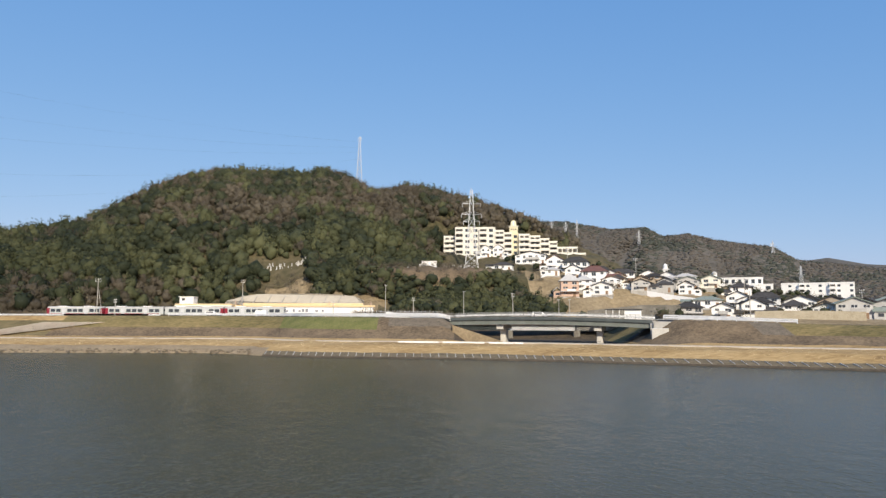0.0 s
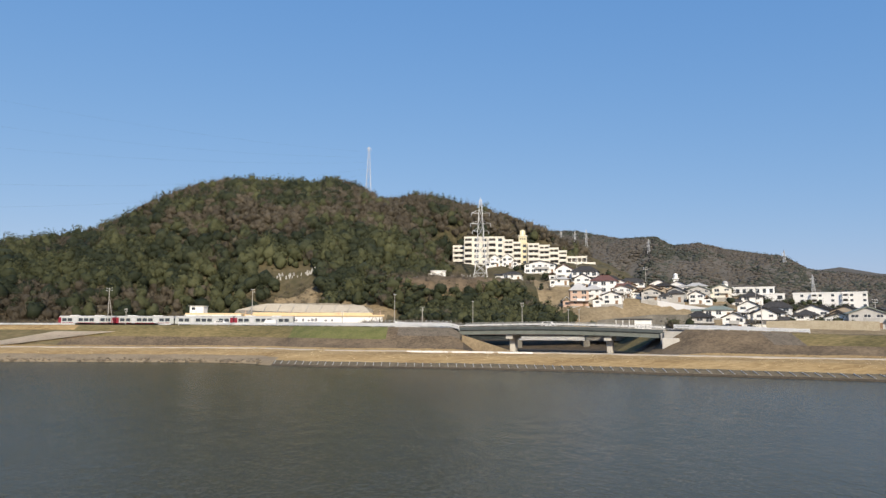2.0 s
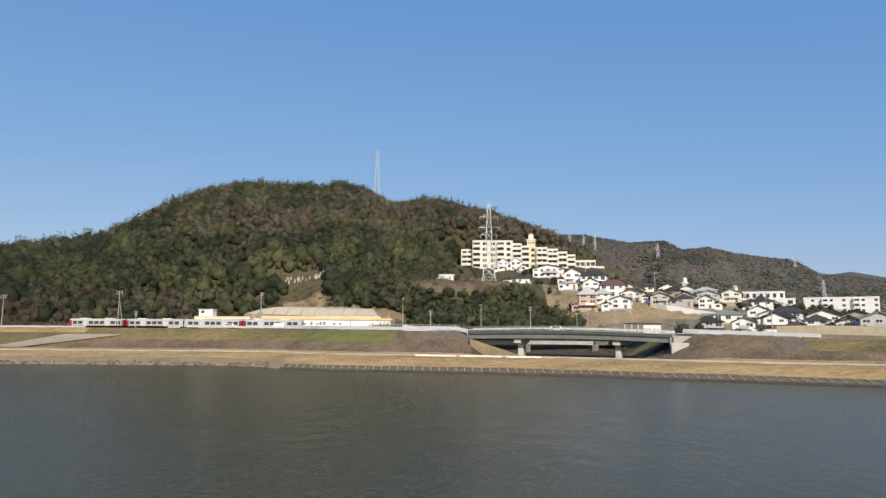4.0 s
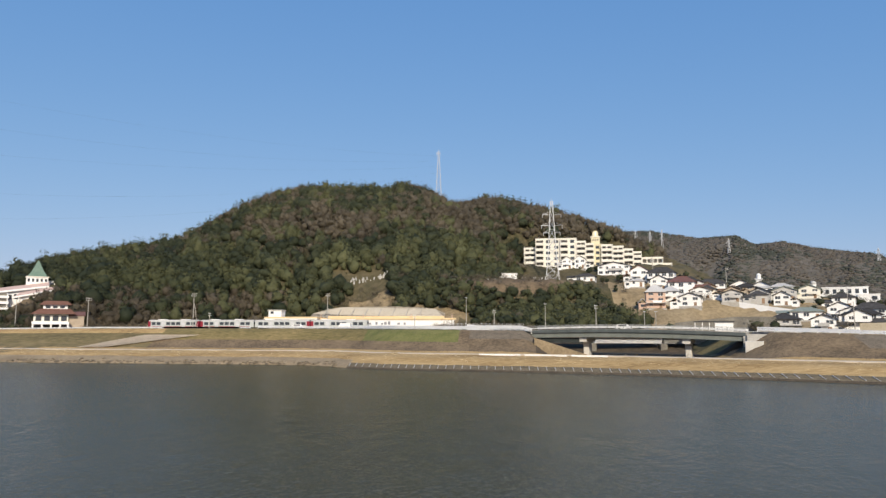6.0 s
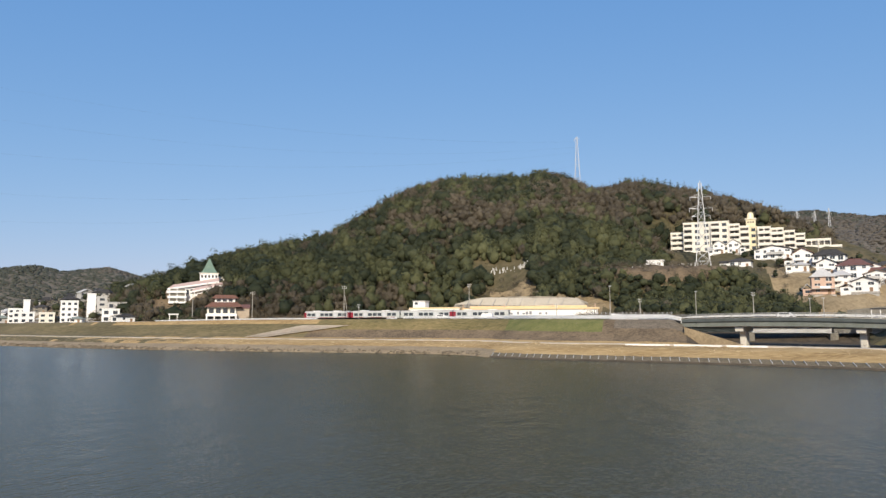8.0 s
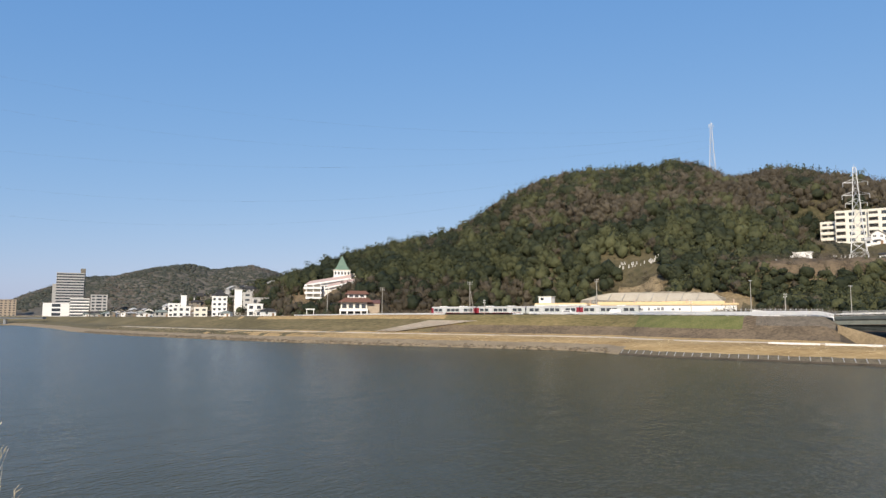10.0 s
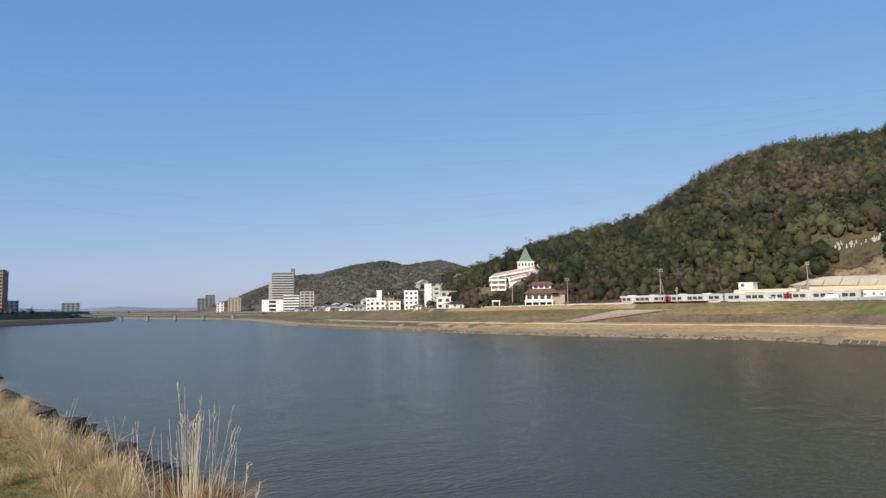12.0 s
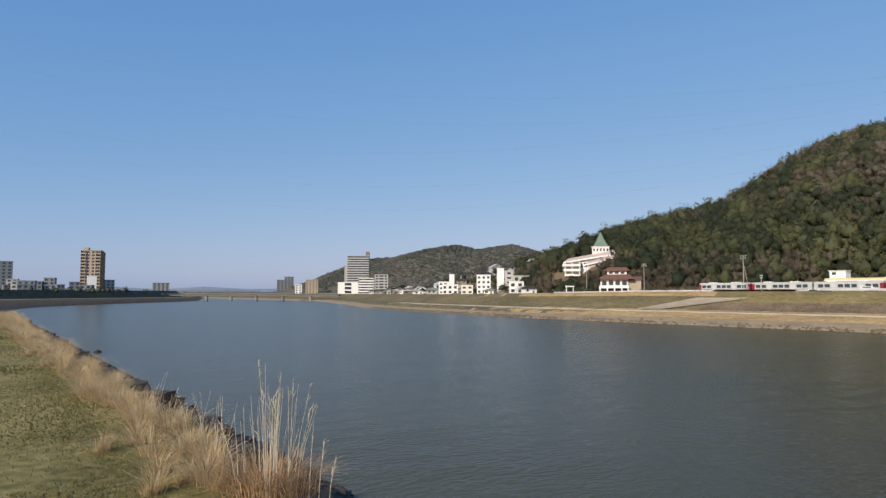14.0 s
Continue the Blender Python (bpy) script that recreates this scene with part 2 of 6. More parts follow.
# the river: murky water with wind ripples
wm, wnn, wl, wb = material("river_water", 0.24, 0, 0.155)
wb.inputs["IOR"].default_value = 1.333
wtc = wnn.new("ShaderNodeTexCoord")
wcol = wnn.new("ShaderNodeTexNoise")
wcol.inputs["Scale"].default_value = 0.012
wcol.inputs["Detail"].default_value = 3
wl.new(wtc.outputs["Object"], wcol.inputs[0])
wr = wnn.new("ShaderNodeValToRGB")
wr.color_ramp.elements[0].position = 0.35
wr.color_ramp.elements[1].position = 0.65
wr.color_ramp.elements[0].color = (0.062, 0.057, 0.029, 1)
wr.color_ramp.elements[1].color = (0.074, 0.068, 0.036, 1)
wl.new(wcol.outputs[0], wr.inputs[0])
wl.new(wr.outputs[0], wb.inputs["Base Color"])
last = None
for sc, stretch, dist in ((2.2, (1.0, 0.6, 1), 0.07), (0.45, (1.0, 0.55, 1), 0.12), (0.06, (1, 0.6, 1), 0.3)):
    mp = wnn.new("ShaderNodeMapping")
    mp.inputs["Scale"].default_value = stretch
    mp.inputs["Rotation"].default_value = (0, 0, radians(24))
    wl.new(wtc.outputs["Object"], mp.inputs[0])
    nz = wnn.new("ShaderNodeTexNoise")
    nz.inputs["Scale"].default_value = sc
    nz.inputs["Detail"].default_value = 3
    wl.new(mp.outputs[0], nz.inputs[0])
    bp = wnn.new("ShaderNodeBump")
    bp.inputs["Strength"].default_value = 1.0
    bp.inputs["Distance"].default_value = dist
    wl.new(nz.outputs[0], bp.inputs["Height"])
    if last:
        wl.new(last.outputs[0], bp.inputs["Normal"])
    last = bp
wl.new(last.outputs[0], wb.inputs["Normal"])
M_WATER = wm

# ---- the lie of the land ----
SHORE = [(-3000, 640), (-1500, 430), (-900, 362), (-708, 338), (-600, 322), (-448, 263), (-357, 220), (-310, 203), (-265, 190), (-210, 179), (-170, 172), (-128, 169.5),
         (-95, 169.5), (-60, 169), (-49, 165), (-41, 156), (-29, 151), (2, 146), (25, 139.5), (45, 130), (75, 116.5), (150, 92), (300, 44), (800, -116)]
SHORE_X, SHORE_Y = np.array(SHORE, float).T
CREST = [(-900, 7.2), (-300, 8.0), (-230, 8.5), (-190, 8.8), (-150, 9.25), (-80, 9.35), (0, 8.9), (60, 8.6), (90, 7.6), (140, 7.2), (800, 7.0)]
CREST_X, CREST_Z = np.array(CREST, float).T
# cross-section of the far bank: metres behind the water's edge, height
BANK_V = np.array([-30, -3, 0, 0.6, 4, 7, 9, 12, 20, 24, 29, 32, 34, 36, 38, 41, 43, 53, 55, 62, 80])


def shore_y(x):
    return np.interp(x, SHORE_X, SHORE_Y)


def crest_z(x):
    return np.interp(x, CREST_X, CREST_Z)


def bank_z(x, v):
    """Height of the far bank v metres behind the water's edge."""
    c = crest_z(x)
    zs = [-6, -1.2, 0, 0.35, 1.1, 1.7, 2.3, 2.6, 2.9, 3.0, 3.4, -1, -1, -1, -2, -3, -3]
    low = np.interp(v, BANK_V[:11], zs[:11])
    up = 3.4 + (c - 3.4) * np.clip((v - 29) / 12, 0, 1)
    z = np.where(v < 29, low, up)
    z = np.where(v > 53, c - 0.4 * np.clip((v - 53) / 6, 0, 1), z)
    # the mouth of a side stream, under the road bridge
    mouth = np.clip((x - 1.5) / 5, 0, 1) * np.clip((57 - x) / 9, 0, 1) * np.clip((v - 27) / 3, 0, 1) * np.clip((92 - v) / 20, 0, 1)
    return z + (np.minimum(z, 2.4) - z) * mouth


# ridges: x, y, height of the bare ground, half-width of the slope on the near side
def polar(az, dist, elev, drop):
    return (-dist * math.sin(radians(az)), dist * math.cos(radians(az)), EYE + dist * math.tan(radians(elev)) - drop)


MAIN = [(45, 600, 2.3, 90), (41.5, 520, 3.2, 100), (38.5, 480, 3.5, 110), (37, 470, 4.6, 118), (35.5, 465, 5.4, 125), (33.5, 455, 6.2, 135), (31, 450, 6.83, 140), (28.4, 450, 7.45, 145), (26.5, 450, 8.68, 150), (24, 455, 10.35, 160), (21, 460, 11.62, 175),
        (19, 465, 12.09, 185), (15, 470, 12.18, 205), (12.3, 475, 12.06, 210), (10.4, 480, 12.57, 210), (9, 480, 12.21, 210), (6, 480, 10.66, 200), (2.2, 465, 11.48, 200), (-0.8, 460, 10.8, 190), (-2.7, 455, 10.35, 170), (-4.7, 450, 9.75, 150), (-5.7, 455, 8.7, 140), (-7.5, 470, 6.5, 130), (-12, 500, 4.0, 120)]
FAR_R = [(2, 1000, 7.3, 420), (-6.7, 1000, 8.25, 420), (-10.5, 990, 8.2, 420), (-11.9, 985, 7.9, 420), (-14.2, 975, 7.45, 420), (-16.9, 960, 7.55, 400), (-18.2, 960, 6.75, 400), (-20.2, 960, 6.9, 400),
         (-22.1, 955, 6.35, 390), (-24.5, 950, 5.9, 385), (-26.1, 950, 5.65, 380), (-27.9, 950, 4.55, 360), (-34, 960, 3.6, 340), (-42, 980, 3.5, 330)]
FAR_RR = [(-26, 2100, 4.4, 700), (-29.1, 2060, 4.6, 700), (-29.8, 2050, 4.7, 700), (-30.6, 2050, 4.35, 700), (-33.2, 2000, 3.85, 700), (-45, 2000, 3.6, 700)]
FAR_L = [(36, 1100, 2.6, 240), (41, 1100, 3.2, 240), (43.2, 1090, 3.55, 240), (45.4, 1080, 4.2, 240), (48.2, 1080, 3.8, 240), (50.3, 1090, 4.2, 235), (52.6, 1105, 3.85, 230), (55.5, 1130, 3.1, 210), (57.4, 1160, 2.98, 190), (59.8, 1200, 2.1, 150),
         (61, 1220, 1.47, 130), (62.1, 1250, 0.9, 110), (64, 1290, 0.3, 90)]
BAMBOO_SPUR = [(10.3, 276, 3.6, 34), (9, 280, 5.0, 42), (7.6, 282, 5.4, 50), (4, 275, 3.7, 46), (1, 270, 3.0, 44), (-2.5, 265, 2.8, 42), (-4.5, 262, 3.3, 42), (-6.5, 260, 3.7, 42), (-9.5, 256, 2.8, 36), (-11, 254, 1.5, 28)]
APART_SPUR = [(4, 400, 5.4, 110), (-2, 390, 5.4, 120), (-7, 380, 5.2, 130), (-12, 360, 4.5, 120), (-18, 350, 3.2, 110), (-24, 350, 2.2, 110), (-30, 340, 1.4, 100)]


SITES = [(25, 349, 41), (28, 309, 30), (44, 332, 36), (53, 314, 31.5), (61, 306, 29), (50, 267, 17), (49, 296, 27), (65, 285, 23), (80, 301, 24), (83, 280, 21), (98, 307, 25),
         (104, 294, 23.5), (97, 267, 18), (150, 349, 23), (158, 336, 19), (195, 349, 17), (92, 233, 13), (79, 207, 8.3), (99, 210, 9.3), (108, 212, 9.6), (123, 231, 12), (114, 202, 8.8), (141, 221, 11),
         (55, 215, 8.5), (75, 240, 11), (38, 240, 9), (39, 372, 43), (62, 372, 43), (14, 372, 43), (-6, 291, 30.3), (-20, 291, 29.8), (10, 300, 31), (14, 329, 32)]


def ridge(spec, drop):
    return [polar(a, d, e, drop) + (w,) for a, d, e, w in spec]


RIDGES = [(ridge(MAIN, 6.2), 8.0, 0.65), (ridge(FAR_R, 2.6), 8.0, 1.0), (ridge(FAR_RR, 0), 8.0, 1.0), (ridge(FAR_L, 2.6), 7.0, 1.0), (ridge(BAMBOO_SPUR, 10), 8.4, 1.3), (ridge(APART_SPUR, 0), 8.4, 1.25)]


def ridge_height(x, y, pts, base, power):
    """Ground height that one ridge gives at the places x, y."""
    best = np.full(x.shape, -50.0)
    for (x0, y0, z0, w0), (x1, y1, z1, w1) in zip(pts[:-1], pts[1:]):
        dx, dy = x1 - x0, y1 - y0
        run = ((x - x0) * dx + (y - y0) * dy) / (dx * dx + dy * dy)
        t = np.clip(run, 0, 1)
        side = np.abs((x - x0) * dy - (y - y0) * dx) / math.hypot(dx, dy)
        d = np.hypot(side, 4.5 * (run - t) * math.hypot(dx, dy))
        z, w = z0 + t * (z1 - z0), w0 + t * (w1 - w0)
        s = np.clip(1 - d / w, 0, 1)
        s = s * s * (3 - 2 * s) * 0.45 + s * 0.55
        best = np.maximum(best, base + (z - base) * s ** power)
    return best


def land_z(x, y):
    """Height of the land on the far side of the river."""
    x, y = np.asarray(x, float), np.asarray(y, float)
    v = y - shore_y(x)
    flat = bank_z(x, v)
    rise = np.clip((v - 75) / 200, 0, 1)
    h = flat + rise * 3
    hills = np.full(x.shape, -50.0)
    for pts, base, power in RIDGES:
        hills = np.maximum(hills, ridge_height(x, y, pts, base, power))
    k = np.clip((v - 70) / 25, 0, 1)
    z = np.where(v < 66, flat, h + np.maximum(hills - np.maximum(h, 7.5), 0) * k)
    # terraces cut for the houses
    near_site = (x > -34) & (x < 260) & (v > 66) & (v < 330) & ~((x > -2) & (x < 57) & (v < 96))
    if near_site.any():
        xs, ys = x[near_site], y[near_site]
        w = np.full(xs.shape, 0.02)
        s = z[near_site] * 0.02
        for sx, sy, sz in SITES:
            g = np.exp(-((xs - sx) ** 2 + (ys - sy) ** 2) / 14.0 ** 2) + 0.002 * np.exp(-((xs - sx) ** 2 + (ys - sy) ** 2) / 40.0 ** 2)
            w, s = w + g, s + g * sz
        z = z.copy()
        z[near_site] = s / w
    return z


def ground_z(x, y):
    return float(land_z(np.array([x]), np.array([y]))[0])


us = np.concatenate([np.arange(-3000, -800, 60), np.arange(-800, -300, 12), np.arange(-300, 200, 3.0), np.arange(200, 500, 15), np.arange(500, 2600, 100)])
vs = np.concatenate([BANK_V[:20], np.arange(66, 240, 3.5), np.arange(240, 420, 6), np.arange(420, 1400, 30), np.arange(1400, 4300, 150)])
U, V = np.meshgrid(us, vs, indexing="ij")
Yg = shore_y(U) + V
Zg = land_z(U, Yg)
rng = np.random.default_rng(4)
Zg += np.where((V > 1) & (V < 40), rng.normal(0, 0.06, Zg.shape), 0) + np.where(V > 90, rng.normal(0, 0.5, Zg.shape), 0)
P = np.stack([U, Yg, Zg], -1)
uc, vc = (U[:-1, :-1] + U[1:, 1:]) / 2, (V[:-1, :-1] + V[1:, 1:]) / 2
kind = np.full(uc.shape, 5)
kind[vc < 70] = 1
kind[vc < 53] = 6
kind[vc < 42] = 1
kind[(vc < 35) & (uc > -118)] = 2
kind[(vc < 42) & (uc > -17) & (uc < 10)] = 2
kind[(vc < 42) & (vc > 35) & (uc > -15) & (uc < 4)] = 9
kind[(vc > 34) & (vc < 42) & (uc > -48) & (uc < -18)] = 8
kind[(vc < 42) & (uc > 47) & (uc < 72)] = 2
kind[(vc < 42) & (uc >= 72) & (uc < 79) & (vc > 33)] = 9
kind[(vc > 33) & (vc < 42) & (uc > 79)] = 1
# shadow of the two bridges, painted into the ground as dark earth
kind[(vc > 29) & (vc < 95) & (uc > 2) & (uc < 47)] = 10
yc = shore_y(uc) + vc
kind[((uc + 59) / 37) ** 2 + ((yc - 256) / 30) ** 2 < 1] = 4
kind[(vc < 42) & (vc > 29) & (uc < -118)] = 12
kind[(vc > 38) & (vc < 42) & (uc < -118) & (uc + np.random.default_rng(9).normal(0, 28, uc.shape) > -230)] = 0
kind[((uc + 6) / 28) ** 2 + ((yc - 283) / 20) ** 2 < 1] = 2
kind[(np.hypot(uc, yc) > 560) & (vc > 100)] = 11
kind[vc < 29] = 0
kind[(vc < 29) & (uc + np.random.default_rng(8).normal(0, 22, uc.shape) < -180)] = 12
kind[vc < 7] = 3
kind[(vc < 7) & (uc > -43)] = 0
kind[(vc < 4.2) & (uc > -43)] = 7
kind[(vc < 0.6) & (uc > -43)] = 10
kind[(vc > 60) & (vc < 100) & (uc < -120)] = 2
kind[(vc > 66) & (uc > 57) & (uc < 130) & (vc < 180)] = 4
kind[(vc > 98) & (uc > 35) & (uc <= 57) & (vc < 180)] = 4
ground = grid_mesh("ground", P, kind, [M_DRYGRASS, M_GREENGRASS, M_SCRUB, M_MUD, M_EARTH, M_FLOORWOOD, M_ASPHALT, M_REVET, M_LAWN, M_STONEFACE, M_SHADEDAMP, M_FARFLOOR, M_LEVEE])
tagged(ground, "far river bank with dry winter grass, rising to wooded hills", "ground", kind="structure")

# the river
bm = bmesh.new()
wv = [bm.verts.new(p) for p in ((-4200, -400, 0), (2600, -400, 0), (2600, 1500, 0), (-4200, 1500, 0))]
bm.faces.new(wv)
tagged(part("water", bm, M_WATER), "murky grey-green river with small wind ripples", "river", kind="structure")

# near bank: a grass terrace with a stone revetment down to the water
NEAR = [(-3000, 900), (-1600, 560), (-837, 284), (-724, 246), (-618, 155), (-513, 79), (-415, 40), (-266, 32), (-202, 26.1), (-150, 22.6), (-107, 20.3), (-86, 19.2), (-72, 18.4), (-55, 17.2), (-40, 16.0), (-34, 15.6), (-24, 15.0), (-15, 14.5),
        (-10, 14.13), (-6, 13.82), (0, 13.4), (200, 8), (2600, -390)]
NEAR_X, NEAR_Y = np.array(NEAR, float).T
TERRACE = 7.3
us = np.concatenate([np.arange(-3000, -400, 50), np.arange(-400, -100, 8), np.arange(-100, 20, 1.0), np.arange(20, 200, 12), np.arange(200, 2600, 150)])
ws = np.array([-8, 0, 11.2, 11.8, 14.6, 17, 20, 26, 34, 45, 60, 100, 200, 500, 1500, 4000])
U, Wd = np.meshgrid(us, ws, indexing="ij")
drop = np.interp(U, [-900, -300, -120, 0], [3.4, 5.0, 7.1, TERRACE])
Zn = np.where(Wd < 0, -4.0, np.clip(Wd / 11.2, 0, 1) * drop)
Zn += np.where(Wd > 14, np.random.default_rng(2).normal(0, 0.025, Zn.shape), 0)
kind = np.where((Wd[:-1, :-1] + Wd[1:, 1:]) / 2 < 11.4, np.where(U[:-1, :-1] > -190, 1, 3), np.where(U[:-1, :-1] > -190, 0, 2))
near = grid_mesh("near_bank", np.stack([U, np.interp(U, NEAR_X, NEAR_Y) - Wd, Zn], -1), kind, [M_NEARTURF, M_ROCK, M_LEVEE, M_SHADEDAMP])
tagged(near, "near river bank of mown grass above dark stone", "ground", kind="structure")

# ---- woods ----
def leaf_quads(rng, centres, radii, count, size, flat=0.0):
    """Small leaf clumps over a set of lumps: corners (n, 4, 3)."""
    k = rng.choice(len(centres), count, p=radii ** 2 / (radii ** 2).sum())
    d = rng.normal(size=(count, 3))
    d[:, 2] += 0.35
    d /= np.linalg.norm(d, axis=1)[:, None]
    c = centres[k] + d * radii[k][:, None] * rng.uniform(0.72, 1.22, (count, 1))
    nrm = d + rng.normal(0, 0.16, (count, 3)) + np.array([0, 0, 0.15])
    nrm /= np.linalg.norm(nrm, axis=1)[:, None]
    a = np.cross(nrm, rng.normal(size=(count, 3)))
    a /= np.linalg.norm(a, axis=1)[:, None]
    b = np.cross(nrm, a)
    s = size * rng.uniform(0.6, 1.4, (count, 1))
    t = s * rng.uniform(0.5, 1.0, (count, 1))
    bend = nrm * s * 0.3
    return np.stack([c - a * s - bend, c - b * t, c + a * s - bend, c + b * t], 1)


def crown(seed, style, count):
    """A crown of unit height with its foot at 0: an array of quads (n, 4, 3)."""
    rng = np.random.default_rng(seed)
    if style == "round":
        n = 9
        cz = rng.uniform(0.35, 0.85, n)
        ang = rng.uniform(0, 6.28, n)
        rad = rng.uniform(0.05, 0.30, n) * (1.15 - np.abs(cz - 0.5))
        C = np.stack([np.cos(ang) * rad, np.sin(ang) * rad, cz], 1)
        q = leaf_quads(rng, C, rng.uniform(0.13, 0.24, n), count, 0.027 * (185 / count) ** 0.3)
    elif style == "feather":
        n = 12
        ang = rng.uniform(0, 6.28, n)
        rad = rng.uniform(0.02, 0.26, n)
        cz = rng.uniform(0.3, 0.92, n)
        C = np.stack([np.cos(ang) * rad, np.sin(ang) * rad, cz], 1)
        q = leaf_quads(rng, C, rng.uniform(0.08, 0.15, n), count, 0.025 * (185 / count) ** 0.3)
        q[:, :, 2] += (q[:, :, 2] - q[:, :, 2].mean(1, keepdims=True)) * 0.5
    elif style == "cone":
        cz = np.linspace(0.2, 0.95, 8)
        C = np.stack([rng.normal(0, 0.03, 8), rng.normal(0, 0.03, 8), cz], 1)
        q = leaf_quads(rng, C, 0.27 * (1.08 - cz), count, 0.06)
    else:  # bare: thin twigs fanning upwards
        q = []
        for _ in range(count):
            foot = np.array([0, 0, rng.uniform(0.1, 0.45)])
            d = np.array([rng.normal(0, 0.5), rng.normal(0, 0.5), rng.uniform(0.35, 1.0)])
            d /= np.linalg.norm(d)
            a = foot + d * rng.uniform(0.05, 0.42)
            b = a + d * rng.uniform(0.10, 0.26) + rng.normal(0, 0.05, 3)
            w = np.cross(d, rng.normal(size=3))
            w = w / np.linalg.norm(w) * rng.uniform(0.006, 0.016)
            q.append([a - w, a + w, b + w * 0.6, b - w * 0.6])
        q = np.array(q)
    return q


def crown_body(seed, style, fine=True):
    """The lumpy inner mass of a crown of unit height: points and triangles."""
    rng = np.random.default_rng(seed + 9)
    bm = bmesh.new()
    bmesh.ops.create_icosphere(bm, subdivisions=2 if fine else 1, radius=1.0)
    d = np.array([v.co[:] for v in bm.verts])
    d /= np.linalg.norm(d, axis=1)[:, None]
    tri = np.array([[v.index for v in f.verts] for f in bm.faces])
    bm.free()
    lobes = rng.normal(size=(11, 3))
    lobes /= np.linalg.norm(lobes, axis=1)[:, None]
    bulge = np.clip(d @ lobes.T - 0.68, 0, 1).max(1)
    r = 0.66 + 1.3 * bulge + rng.normal(0, 0.08, len(d))
    wide, tall = {"round": (0.30, 0.30), "feather": (0.25, 0.29), "bare": (0.24, 0.24)}.get(style, (0.2, 0.4))
    p = d * r[:, None] * np.array([wide, wide, tall])
    p[:, 2] += 0.52
    return p, tri


def scatter(name, style, places, material, label, count=80, variants=6, seed=1, wide=0.9, body=0, sink=0.1):
    """Many plants as one mesh. places: rows of x, y, z, height, tint. body: 0 leaves alone, 1 a coarse inner mass, 2 a finer one."""
    rng = np.random.default_rng(seed)
    T = [crown(seed * 50 + i, style, count) for i in range(variants)]
    B = [crown_body(seed * 50 + i, style, body == 2) for i in range(variants)] if body else None
    out, tints, bodies, faces, btints = [], [], [], [], []
    nb = 0
    for x, y, z, h, tint in places:
        k = rng.integers(variants)
        a = rng.uniform(0, 6.28)
        c, s = math.cos(a), math.sin(a)
        w = h * wide * rng.uniform(0.85, 1.2)

        def placed(q):
            o = np.empty_like(q)
            o[..., 0] = x + (q[..., 0] * c - q[..., 1] * s) * w
            o[..., 1] = y + (q[..., 0] * s + q[..., 1] * c) * w
            o[..., 2] = z - sink * h + q[..., 2] * h * 1.1
            return o

        out.append(placed(T[k]))
        tints.append(np.full(len(T[k]), tint))
        if body:
            p, tri = B[k]
            bodies.append(placed(p))
            faces.append(tri + nb)
            # inner mass tinted darker than its leaves, standing for shade inside the crown
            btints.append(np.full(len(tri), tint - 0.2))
            nb += len(p)
    v = np.concatenate(out).reshape(-1, 3)
    nq = len(v) // 4
    loops = [np.arange(nq * 4) + nb]
    starts = [np.arange(0, nq * 4, 4)]
    if body:
        v = np.concatenate(bodies + [v])
        f = np.concatenate(faces)
        loops = [f.ravel(), loops[0]]
        starts = [np.arange(0, 3 * len(f), 3), starts[0] + 3 * len(f)]
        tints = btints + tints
    loops, starts = np.concatenate(loops), np.concatenate(starts)
    me = bpy.data.meshes.new(name)
    me.vertices.add(len(v))
    me.vertices.foreach_set("co", v.astype(np.float32).ravel())
    me.loops.add(len(loops))
    me.loops.foreach_set("vertex_index", loops.astype(np.int32))
    me.polygons.add(len(starts))
    me.polygons.foreach_set("loop_start", starts.astype(np.int32))
    me.update(calc_edges=True)
    me.polygons.foreach_set("use_smooth", np.ones(len(starts), dtype=bool))
    at = me.attributes.new("tint", "FLOAT", "FACE")
    at.data.foreach_set("value", np.concatenate(tints).astype(np.float32))
    me.materials.append(material)
    ob = new(name, me)
    return tagged(ob, label, "woods", kind="stuff")


def jittered(x0, x1, y0, y1, step, seed):
    rng = np.random.default_rng(seed)
    gx, gy = np.meshgrid(np.arange(x0, x1, step), np.arange(y0, y1, step), indexing="ij")
    gx = gx + rng.uniform(-0.5, 0.5, gx.shape) * step
    gy = gy + rng.uniform(-0.5, 0.5, gy.shape) * step
    return gx.ravel(), gy.ravel()


def fbm(x, y, size, seed):
    """Soft random field, about -1 to 1."""
    return np.array([noise.fractal((float(a) / size + seed * 7.3, float(b) / size - seed * 3.1, seed), 0.7, 2.0, 3) for a, b in zip(x, y)])


def bearing(x, y):
    return np.degrees(np.arctan2(-x, y))


def inside(x, y, cx, cy, a, b, turn=0.0):
    c, s = math.cos(radians(turn)), math.sin(radians(turn))
    u, w = (x - cx) * c + (y - cy) * s, -(x - cx) * s + (y - cy) * c
    return (u / a) ** 2 + (w / b) ** 2 < 1


# open ground among the woods: ellipses of x, y, half-length, half-width, turn
CLEARINGS = [(-66, 270, 13, 26, 0), (-74, 298, 14, 6, 0), (-56, 246, 43, 12, 0), (-58, 257, 26, 5, 0), (-8, 281, 26, 18, 0), (22, 322, 28, 42, 0), (39, 366, 46, 26, -6), (62, 300, 34, 60, 0), (-229, 281, 20, 13, 38), (-184, 243, 12, 12, 0)]

